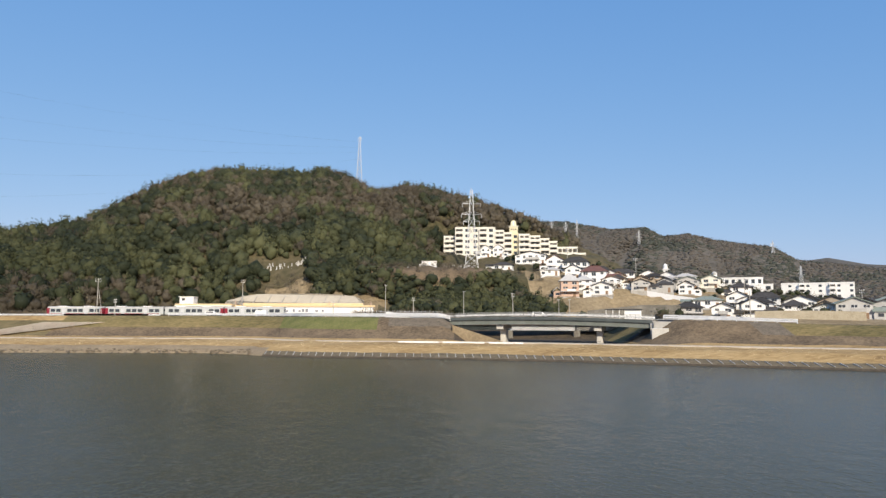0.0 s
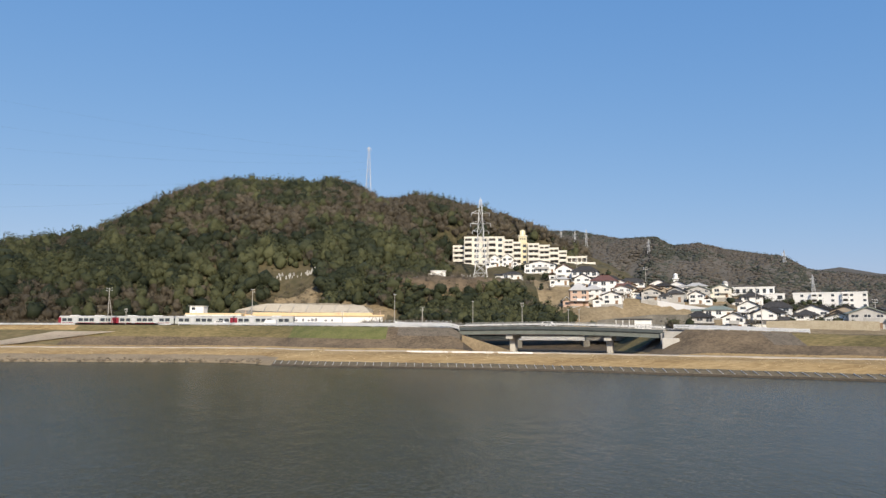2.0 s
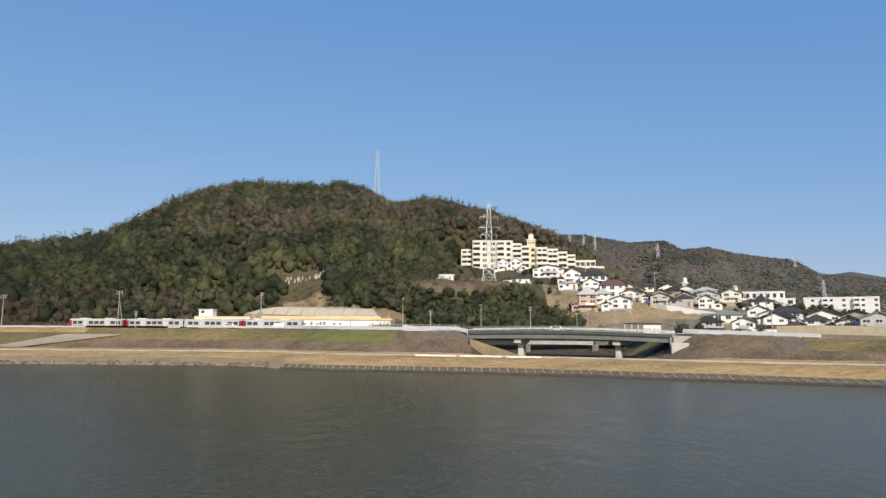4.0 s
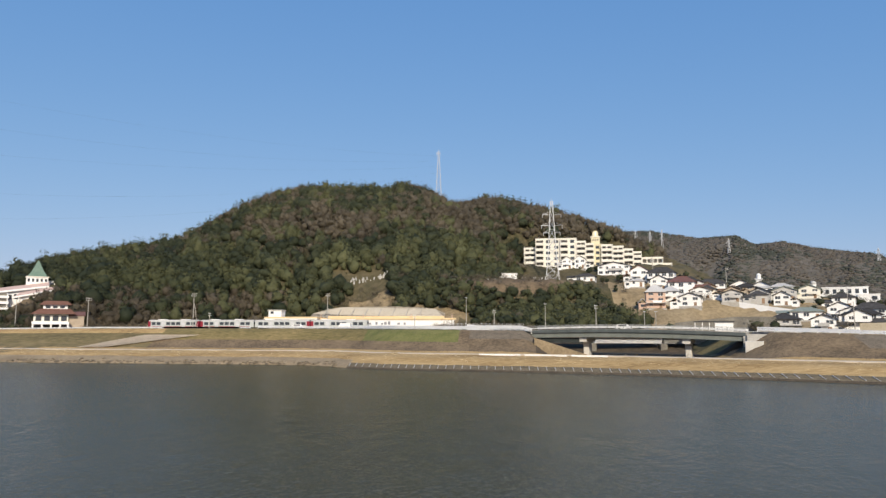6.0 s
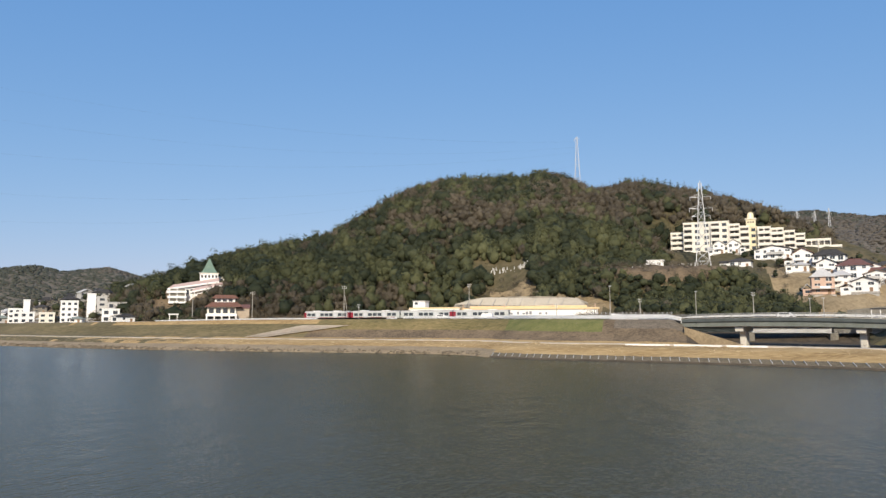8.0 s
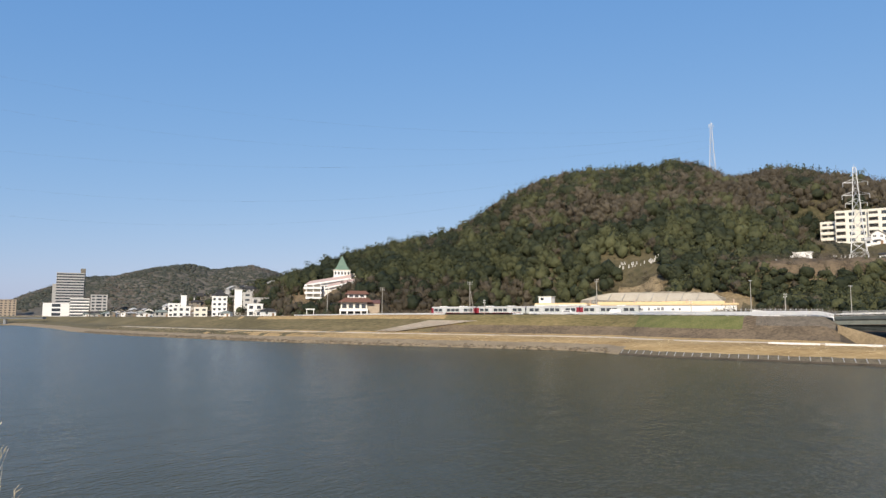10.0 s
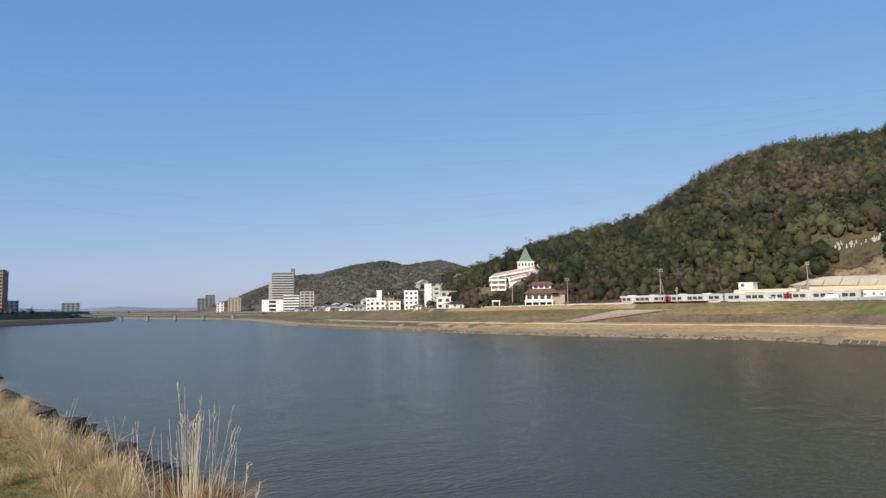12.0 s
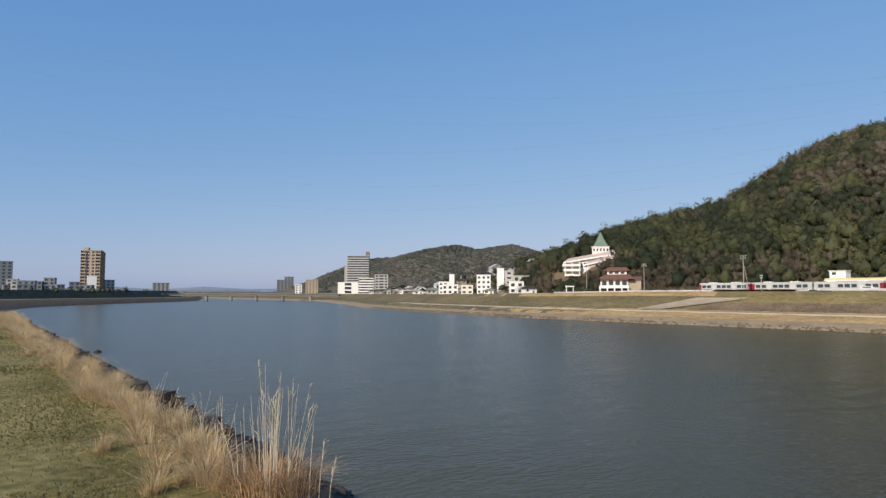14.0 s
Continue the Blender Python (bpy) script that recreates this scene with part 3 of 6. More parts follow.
tx, ty = jittered(-420, 130, 205, 580, 3.6, 11)
tz = land_z(tx, ty)
tv = ty - shore_y(tx)
taz, tr = bearing(tx, ty), np.hypot(tx, ty)
main_h = ridge_height(tx, ty, RIDGES[0][0], 8.0, 0.65)
spur_h = ridge_height(tx, ty, RIDGES[4][0], 8.4, 1.3)
crest_r = np.interp(-taz, [-m[0] for m in MAIN], [m[1] for m in MAIN])
keep = (tv > 74) & (tr < crest_r + 22) & (np.maximum(main_h, spur_h) > 9.2) & (taz > -11.5) & (taz < 45)
for c in CLEARINGS:
    keep &= ~inside(tx, ty, *c)
tx, ty, tz, tr, taz, tv, spur_h, main_h = [a[keep] for a in (tx, ty, tz, tr, taz, tv, spur_h, main_h)]
patch = fbm(tx, ty, 55, 1)
patch2 = fbm(tx, ty, 24, 2)
rng = np.random.default_rng(5)
up = np.clip((tz - 14) / 95, 0, 1)
on_spur = (spur_h > main_h - 1) & (tr < 300)
r1 = rng.uniform(size=len(tx))
bare = (patch * 0.9 + up * 1.05 + (r1 - 0.5) * 1.05 + np.clip((7 - taz) / 12, 0, 1) * 0.35 - 0.68 > 0) & ~on_spur
bare |= on_spur & (r1 < 0.06)
bare |= (tz < 24) & (taz > 20) & (r1 < 0.75) & (patch2 > -0.25)
bamboo = ~bare & ((on_spur & (r1 < 0.8)) | (patch2 + 0.3 * (0.5 - up) > 0.1))
ridge_line = tr > np.interp(-taz, [-m[0] for m in MAIN], [m[1] for m in MAIN]) - 25
pine = ~bare & ~bamboo & ridge_line & (r1 < 0.5)
pine |= ridge_line & (r1 > 0.93)
bare &= ~pine
green = ~bare & ~bamboo & ~pine
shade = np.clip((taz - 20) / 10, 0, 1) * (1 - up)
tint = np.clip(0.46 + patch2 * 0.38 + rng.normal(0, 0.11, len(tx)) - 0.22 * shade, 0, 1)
height = (rng.uniform(0.55, 1.25, len(tx)) + 0.3 * ((rng.uniform(size=len(tx)) < 0.12) & ~bare & ~ridge_line)) * np.where(on_spur, np.where(taz < 3, 0.72, 0.85), 1.0)


def rows_of(mask, h):
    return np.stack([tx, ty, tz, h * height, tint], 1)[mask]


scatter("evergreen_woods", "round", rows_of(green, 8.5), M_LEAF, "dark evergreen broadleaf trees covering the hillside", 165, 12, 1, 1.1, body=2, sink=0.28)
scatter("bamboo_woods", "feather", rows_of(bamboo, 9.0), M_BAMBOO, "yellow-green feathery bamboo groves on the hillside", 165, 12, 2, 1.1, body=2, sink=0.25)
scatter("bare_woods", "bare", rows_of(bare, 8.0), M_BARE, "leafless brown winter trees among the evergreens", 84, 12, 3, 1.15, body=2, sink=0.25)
scatter("pine_woods", "cone", rows_of(pine, 8.5), M_PINE, "dark pines standing along the ridge", 60, 5, 4, 0.8)

# undergrowth that closes the grove on the spur
ux, uy = jittered(-75, 62, 210, 300, 2.9, 13)
uz = land_z(ux, uy)
ok = (ridge_height(ux, uy, RIDGES[4][0], 8.4, 1.3) > 9.0) & (uy - shore_y(ux) > 73) & (bearing(ux, uy) > -11.8)
for c in CLEARINGS:
    ok &= ~inside(ux, uy, *c)
ux, uy, uz = ux[ok], uy[ok], uz[ok]
scatter("spur_undergrowth", "round", np.stack([ux, uy, uz, rng.uniform(3.2, 5.6, len(ux)), rng.uniform(0.1, 0.7, len(ux))], 1), M_LEAF, "dense green undergrowth below the bamboo", 40, 6, 14, 1.4, body=1)

# far hills: coarser trees, with haze in their leaf colours
for nm, x0, x1, y0, y1, R, step, seed in (("distant_woods", 60, 760, 560, 1030, RIDGES[1][0], 5.7, 21), ("downstream_woods", -1150, -560, 480, 960, RIDGES[3][0], 5.7, 22)):
    fx, fy = jittered(x0, x1, y0, y1, step, seed)
    fh = ridge_height(fx, fy, R, 7.5, 1.0)
    az = bearing(fx, fy)
    keep = (fh > 15) & (az > -40) & (az < 64)
    fx, fy = fx[keep], fy[keep]
    fz = land_z(fx, fy)
    n1 = fbm(fx, fy, 90, seed)
    rr = np.random.default_rng(seed)
    ft = np.clip(0.45 + n1 * 0.3 + rr.normal(0, 0.10, len(fx)), 0, 1)
    br = n1 + rr.normal(0, 0.2, len(fx)) > (-0.12 if x0 > 0 else 0.3)
    data = np.stack([fx, fy, fz, rr.uniform(4.5, 7.2, len(fx)), ft], 1)
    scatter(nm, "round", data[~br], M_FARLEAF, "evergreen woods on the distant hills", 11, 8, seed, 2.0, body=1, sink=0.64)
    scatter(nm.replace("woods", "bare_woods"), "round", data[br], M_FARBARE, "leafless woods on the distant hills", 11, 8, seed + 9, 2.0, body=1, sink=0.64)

# garden trees and hedges among the houses
gx, gy = jittered(30, 185, 190, 345, 5.5, 41)
rr = np.random.default_rng(42)
far_from = np.min([np.hypot(gx - sx, gy - sy) for sx, sy, _ in SITES], 0)
gv = gy - shore_y(gx)
keep = (far_from > 5.2) & (gv > 74) & (rr.uniform(size=len(gx)) < 0.6) & ~((gx > 40) & (gx < 100) & (gy > 222) & (gy < 262)) & (bearing(gx, gy) > -36)
gx, gy = gx[keep], gy[keep]
data = np.stack([gx, gy, land_z(gx, gy), rr.uniform(1.8, 4.6, len(gx)), rr.uniform(0, 0.8, len(gx))], 1)
cut = rr.uniform(size=len(gx)) < 0.6
scatter("garden_trees", "round", data[cut], M_LEAF, "dark evergreen garden trees and hedges among houses", 70, 6, 43, 1.3, body=1)
scatter("bare_garden_trees", "bare", data[~cut], M_BARE, "leafless garden trees among houses", 90, 6, 44, 1.1)
# scrub at the foot of the hill beside the railway, and on the clearing
sx = np.concatenate([rr.uniform(-330, -96, 700), rr.uniform(-30, 6, 120), rr.uniform(-90, -44, 330), rr.uniform(-36, 18, 260)])
sy = np.concatenate([shore_y(sx[:700]) + rr.uniform(69, 80, 700), shore_y(sx[700:820]) + rr.uniform(68, 80, 120), rr.uniform(254, 290, 330), rr.uniform(262, 298, 260)])
data = np.stack([sx, sy, land_z(sx, sy), rr.uniform(1.2, 4.0, len(sx)), rr.uniform(0, 1, len(sx))], 1)
far = (np.hypot(sx + 186, sy - 243) > 16) & ~((sx > -12) & (sx < -1) & (sy > 280) & (sy < 294)) & ~((sy > 288) & (np.arange(len(sx)) % 3 > 0))
scatter("trackside_scrub", "bare", data[far], M_BARE, "brown leafless scrub at the foot of the hill", 44, 6, 45, 1.5)
# bushes below the hotel, and trees between the houses of the downstream town
hx, hy = rr.uniform(-252, -200, 130), rr.uniform(244, 283, 130)
hk = ~inside(hx, hy, -227, 287, 14, 7, 38) & (np.hypot(hx + 183, hy - 242) > 13) & (hy - shore_y(hx) > 66)
scatter("hotel_bushes", "round", np.stack([hx, hy, land_z(hx, hy), rr.uniform(2.0, 4.0, 130), rr.uniform(0, 0.8, 130)], 1)[hk], M_LEAF, "dark evergreen bushes on the slope below the hotel", 90, 6, 51, 1.3, body=1)
ha, hd = np.radians(rr.uniform(40, 57.5, 420)), rr.uniform(370, 860, 420)
hx, hy = -hd * np.sin(ha), hd * np.cos(ha)
hk = hy - shore_y(hx) > 68
data = np.stack([hx, hy, land_z(hx, hy), rr.uniform(4, 8.5, 420), rr.uniform(0, 0.8, 420)], 1)[hk]
scatter("street_trees", "round", data[::2], M_LEAF, "dark evergreen trees between the town houses", 60, 6, 52, 1.1, body=1)
scatter("bare_street_trees", "bare", data[1::2], M_BARE, "leafless trees between the town houses", 60, 6, 53, 1.1)
# rough grass and weeds on the far bank
sx = rr.uniform(-330, 140, 5200)
sv = np.concatenate([rr.uniform(6.2, 19.5, 3000), rr.uniform(24.5, 41, 2200)])
sy = shore_y(sx) + sv
data = np.stack([sx, sy, land_z(sx, sy), rr.uniform(0.3, 0.8, len(sx)), rr.uniform(0, 1, len(sx))], 1)
data = data[~((sx > 4) & (sx < 58) & (sv > 26))]
low = data[:, 1] - shore_y(data[:, 0]) < 22
scatter("bank_grass", "bare", data[low], M_STRAW, "dry golden grass on the far bank", 14, 5, 46, 2.0)
scatter("bank_weeds", "bare", data[~low], M_BARE, "dead brown weeds on the levee slope", 14, 5, 47, 2.2)

# ---- along the far bank: path, revetment, road, bridge, rails ----
def ribbon(name, x0, x1, v0, v1, lift, material, step=3.0):
    """A strip that follows the bank between two distances from the water."""
    xs = np.arange(x0, x1 + 0.1, step)
    top = np.stack([np.stack([xs, shore_y(xs) + v, bank_z(xs, np.full(xs.shape, v)) + lift], -1) for v in (v0, v1)], 1)
    skirt0, skirt1 = top[:, :1].copy(), top[:, 1:].copy()
    skirt0[..., 2] -= 0.3 + lift
    skirt1[..., 2] -= 0.3 + lift
    Q = np.concatenate([skirt0, top, skirt1], 1)
    return grid_mesh(name, Q, np.zeros((len(xs) - 1, 3)), [material], False)


tagged(ribbon("path", -330, 260, 19.8, 23.4, 0.10, M_PATH), "pale gravel path along the foot of the levee", "path", kind="structure")
tagged(ribbon("road", -330, 3, 43.2, 52.0, 0.05, M_ASPHALT), "asphalt road on top of the levee", "road", kind="structure")
tagged(ribbon("road", 57, 260, 43.2, 52.0, 0.05, M_ASPHALT), "asphalt road on top of the levee", "road", kind="structure")


def bank_point(x, v, lift=0.0):
    return Vector((x, float(shore_y(x)) + v, float(bank_z(np.array([x]), np.array([v]))[0]) + lift))


# concrete ribs on the stone revetment, one every 1.85 m
rib_bm = boxes((-0.08, 0, -0.25, 0.08, 2.4, 0.2), bevel=0.02)
rib_first = part("rib", rib_bm, M_CONC, ground)
for i, x in enumerate(np.arange(-41.5, 122, 1.85)):
    a, b = bank_point(x, 0.0), bank_point(x, 4.4)
    ob = rib_first if i == 0 else new("rib", rib_first.data)
    ob.parent = ground
    ob.matrix_basis = Matrix.Translation(a.lerp(b, 0.25) + Vector((0, 0, 0.05))) @ pose(0, 0, 0, math.degrees(math.atan2(b.z - a.z, 4.4)), 0, 3)

# low white kerb beside the path
for i, (x0, x1) in enumerate(((-11, -1), (0, 10), (11, 19))):
    bm = bmesh.new()
    p, q = bank_point(x0, 18.4, 0.2), bank_point(x1, 18.4, 0.2)
    beam(bm, p, q, 0.3, 4)
    tagged(part("path_kerb", bm, M_WHITE), "low white concrete kerb beside the gravel path", "kerb", "kerbs by the path")


def guard_rail(x0, x1, v, label, group, high=0.85, step=4.0, band=0.22):
    """A white roadside guard rail: posts and two beams."""
    root = empty("guard_rail", 0, 0, 0, 0, label, "guard rail", group)
    xs = np.arange(x0, x1 + 0.01, step)
    band = min(band, high * 0.19)
    pts = [bank_point(x, v) for x in xs]
    for p in pts:
        part("post", boxes((p.x - 0.06, p.y - 0.06, p.z - 0.3, p.x + 0.06, p.y + 0.06, p.z + high)), M_RAILPAINT, root)
    for k in (0.45, 0.85):
        bm = bmesh.new()
        lo = [bm.verts.new((p.x, p.y - 0.09, p.z + high * k - band)) for p in pts]
        hi = [bm.verts.new((p.x, p.y - 0.09, p.z + high * k + band)) for p in pts]
        for m in range(len(pts) - 1):
            bm.faces.new((lo[m], lo[m + 1], hi[m + 1], hi[m]))
        bmesh.ops.solidify(bm, geom=bm.faces[:], thickness=0.05)
        part("rail_beam", bm, M_RAILPAINT, root)
    return root


guard_rail(-86, 2, 41.6, "white steel guard rail along the levee road", "levee guard rails", 0.8)
guard_rail(-210, -92, 54.5, "white steel guard rail along the railway side of the road", "levee guard rails", 0.7)
# taller rail added at the approach, standing in for a stretch of white glare
guard_rail(-16, 2, 41.2, "tall white rail standing in for glare at the bridge approach", "levee guard rails", 1.3, 3.0, 0.5)
guard_rail(-60, 2, 53.5, "white steel guard rail along the railway side of the road", "levee guard rails", 1.2, 4.0, 0.45)
guard_rail(58, 84, 41.6, "white steel guard rail past the bridge", "levee guard rails", 1.0)
guard_rail(58, 78, 53.0, "white steel guard rail past the bridge", "levee guard rails", 1.3)


# white parapet wall that leads to the bridge
bm = bmesh.new()
p0, p1 = bank_point(-17, 52.6), bank_point(2.5, 52.6)
prism(bm, [(p0.x, p0.z - 0.5), (p1.x, p1.z - 0.5), (p1.x, p1.z + 1.25), (p0.x, p0.z + 1.7)], p0.y - 0.15, p0.y + 0.15)
tagged(part("parapet_wall", bm, M_RAILPAINT), "bright white concrete parapet beside the bridge approach", "parapet")

# wire fence between the road and the railway
fence = empty("wire_fence", 0, 0, 0, 0, "pale mesh fence on close posts beside the bridge approach", "fence")
fence_pts = [bank_point(x, 56.5) for x in np.arange(-24, 1.0, 1.25)]
for p in fence_pts:
    part("post", boxes((p.x - 0.06, p.y - 0.06, p.z - 0.4, p.x + 0.06, p.y + 0.06, p.z + 2.3)), M_STEEL, fence)
for k in (0.7, 1.4, 2.1):
    bm = bmesh.new()
    for p, q in zip(fence_pts[:-1], fence_pts[1:]):
        beam(bm, (p.x, p.y - 0.08, p.z + k), (q.x, q.y - 0.08, q.z + k), 0.035, 4)
    part("rail", bm, M_STEEL, fence)

# ---- road bridge ----
M_RAILING = mottled("dull_grey_railing", (0.20, 0.205, 0.20), (0.30, 0.305, 0.30), 1.0, 0.6, fine=6)
BL, BR = bank_point(2.3, 47.5), bank_point(54.3, 47.5)
BL.z, BR.z = 8.75, 8.35
span = (BR - BL).length
turn = math.degrees(math.atan2(BR.y - BL.y, BR.x - BL.x))
bridge = empty("road_bridge", BL.x, BL.y, BL.z, turn, "grey-green steel girder road bridge on concrete piers", "bridge")
N = 24


def deck(s):
    """Height of the deck over its left end, s from 0 to 1."""
    return (BR.z - BL.z) * s + 0.55 * math.sin(math.pi * s)


def sweep(name, y0, y1, z0, z1, mat, label=""):
    bm = bmesh.new()
    prev = None
    for i in range(N + 1):
        s = i / N
        d = deck(s)
        ring = [bm.verts.new((s * span, y, d + z)) for y, z in ((y0, z0), (y1, z0), (y1, z1), (y0, z1))]
        if prev:
            for k in range(4):
                bm.faces.new((prev[k], prev[(k + 1) % 4], ring[(k + 1) % 4], ring[k]))
        else:
            bm.faces.new(ring)
        prev = ring
    bm.faces.new(prev[::-1])
    bmesh.ops.recalc_face_normals(bm, faces=bm.faces[:])
    return part(name, bm, mat, bridge, label)


sweep("deck_slab", -5.2, 5.2, -0.45, 0.0, M_CONC)
sweep("roadway", -4.2, 4.2, 0.004, 0.05, M_ASPHALT)
sweep("fascia", -5.45, -5.2, -0.62, 0.18, M_GIRDERDARK, "dark painted fascia beam")
sweep("kerb", -5.2, -4.5, 0.0, 0.25, M_CONC)
sweep("kerb", 4.5, 5.2, 0.0, 0.25, M_CONC)
for y in (-4.9, -1.6, 1.6, 4.7):
    sweep("girder", y - 0.12, y + 0.12, -1.75, -0.45, M_GIRDER)
    sweep("flange", y - 0.32, y + 0.32, -1.87, -1.752, M_GIRDER)
for i in range(15):
    s = (i + 0.5) / 15
    part("stiffener", boxes((s * span - 0.05, -5.12, deck(s) - 1.75, s * span + 0.05, -5.02, deck(s) - 0.62)), M_GIRDER, bridge)
for side in (-5.0, 5.0):
    post = None
    for i in range(28):
        s = i / 27
        x = min(max(s * span, 0.1), span - 0.1)
        if post is None:
            post = part("railing_post", boxes((-0.05, side - 0.05, 0, 0.05, side + 0.05, 1.15)), M_RAILING, bridge)
            ob = post
        else:
            ob = new("railing_post", post.data)
            ob.parent = bridge
        ob.location = (x, 0, deck(s) + 0.2)
    for k in (0.35, 0.65, 0.95, 1.2):
        sweep("railing_bar", side - 0.03, side + 0.03, 0.2 + k - 0.035, 0.2 + k + 0.035, M_RAILING)
sweep("guard_beam", 4.3, 4.4, 0.55, 1.05, M_WHITE, "white guard beam beside the roadway")
sweep("guard_beam", -4.45, -4.38, 0.5, 0.75, M_WHITE, "white guard beam beside the roadway")
for s in (0.285, 0.755):
    zt = deck(s) - 2.04
    zb = 1.6 - BL.z
    pier = part("pier", boxes((s * span - 0.75, -1.6, zb, s * span + 0.75, 1.6, zt - 1.1), bevel=0.15), M_PALECONC, bridge)
    bm = bmesh.new()
    prism(bm, [(s * span - 0.9, zt - 1.1), (s * span + 0.9, zt - 1.1), (s * span + 1.0, zt), (s * span - 1.0, zt)], -4.4, 4.4)
    part("pier_cap", bm, M_PALECONC, pier)
    for y in (-4.0, 4.0):
        part("bearing", boxes((s * span - 0.3, y - 0.3, zt + 0.003, s * span + 0.3, y + 0.3, zt + 0.16)), M_DARK, pier)
for s, w in ((0.0, -1), (1.0, 1)):
    x = s * span
    part("abutment", boxes((min(x, x + 3.2 * w) - 0.6 * s, -5.6, -6.2, max(x, x + 3.2 * w) + 0.6 * (1 - s), 5.6, deck(s) - 0.65), bevel=0.08), M_CONC, bridge)
    part("abutment_front", boxes((min(x, x + 4.0 * w), -9.5, -6.2, max(x, x + 4.0 * w), -5.62, deck(s) - 1.2 - 0.6 * s), bevel=0.1), M_PALECONC, bridge)
    bm = bmesh.new()
    prism(bm, [(x, -5.6), (x + 0.4 * w, deck(s) - 0.1), (x + 16 * w, deck(s) - 0.4), (x + 16 * w, -2.0), (x + 4 * w, -5.6)], -6.3, -5.75)
    part("wing_wall", bm, M_CONC, bridge, "weathered concrete wing wall")
    bm = bmesh.new()
    beam(bm, (x + 0.5 * w, -6.45, deck(s) - 0.5 - 4.2), (x + 13 * w, -6.45, deck(s) - 0.7), 0.13, 6)
    part("slope_rail", bm, M_CONC, bridge)

# stone facing and earth under the bridge ends
for x0, x1, m, nm, lb in ((2.6, 17, M_MUD, "slope_apron", "pale sandy slope below the bridge"), (47, 58, M_EARTH, "slope_apron", "brown earth slope below the bridge")):
    a, b = bank_point(x0, 44), bank_point(x1, 44)
    bm = bmesh.new()
    za, zb = (7.0, 2.4) if x0 < 20 else (2.3, 6.2)
    prism(bm, [(x0, za), (x1, zb), (x1, 1.2), (x0, 1.2)], a.y - (9 if x0 < 20 else 6), a.y + 10)
    tagged(part(nm, bm, m), lb, "slope", kind="structure")

# ---- railway ----


def rail_y(x):
    return float(np.interp(x, [-330, -190, -130, -50, 10, 70, 200], [272, 243, 235, 231, 217, 200, 160]))


RAIL_Z = 8.85
xs = np.concatenate([np.arange(-330, 6, 6.0)])
bed = np.array([[[x, rail_y(x) + dy, z] for dy, z in ((-3.4, 8.0), (-2.2, RAIL_Z - 0.25), (2.2, RAIL_Z - 0.25), (3.4, 8.0))] for x in xs])
M_BALLAST = mottled("ballast", (0.12, 0.10, 0.085), (0.24, 0.21, 0.18), 1.0, 0.95, fine=9, bump=0.08)
tagged(grid_mesh("track_bed", bed, np.zeros((len(xs) - 1, 3)), [M_BALLAST], False), "ballast bed of a single railway track", "railway", kind="structure")
rails = empty("railway_track", 0, 0, 0, 0, "two worn steel rails on the ballast", "rails")
for dy in (-0.55, 0.55):
    bm = bmesh.new()
    for x in np.arange(-330, 196, 6.0):
        beam(bm, (x, rail_y(x) + dy, RAIL_Z - 0.16), (x + 6, rail_y(x + 6) + dy, RAIL_Z - 0.16), 0.09, 4)
    part("rail", bm, M_STEEL, rails)
# railway bridge behind the road bridge
rb = empty("railway_bridge", 0, 0, 0, 0, "short white railway girder bridge behind the road bridge", "bridge")
for x0, x1, m in ((5, 21, M_GIRDERDARK), (21.3, 40.5, M_WHITE), (41, 66, M_CONC)):
    y0, y1 = rail_y(x0), rail_y(x1)
    bm = bmesh.new()
    for dy in (-1.6, 1.6):
        vs = [bm.verts.new(c) for c in ((x0, y0 + dy, 5.1), (x1, y1 + dy, 5.1), (x1, y1 + dy, 6.6), (x0, y0 + dy, 6.6))]
        bm.faces.new(vs)
    bmesh.ops.solidify(bm, geom=bm.faces[:], thickness=0.3)
    part("girder", bm, m, rb)
    bm = bmesh.new()
    vs = [bm.verts.new(c) for c in ((x0, y0 - 2.2, 6.604), (x1, y1 - 2.2, 6.604), (x1, y1 + 2.2, 6.604), (x0, y0 + 2.2, 6.604))]
    f = bm.faces.new(vs)
    bmesh.ops.solidify(bm, geom=[f], thickness=-1.6)
    part("deck_slab", bm, M_CONC, rb)
for x in (21, 41, 5):
    y = rail_y(x)
    part("pier", boxes((x - 1.0, y - 2.0, 1.4, x + 1.0, y + 2.0, 5.09), bevel=0.15), M_CONCDARK, rb)


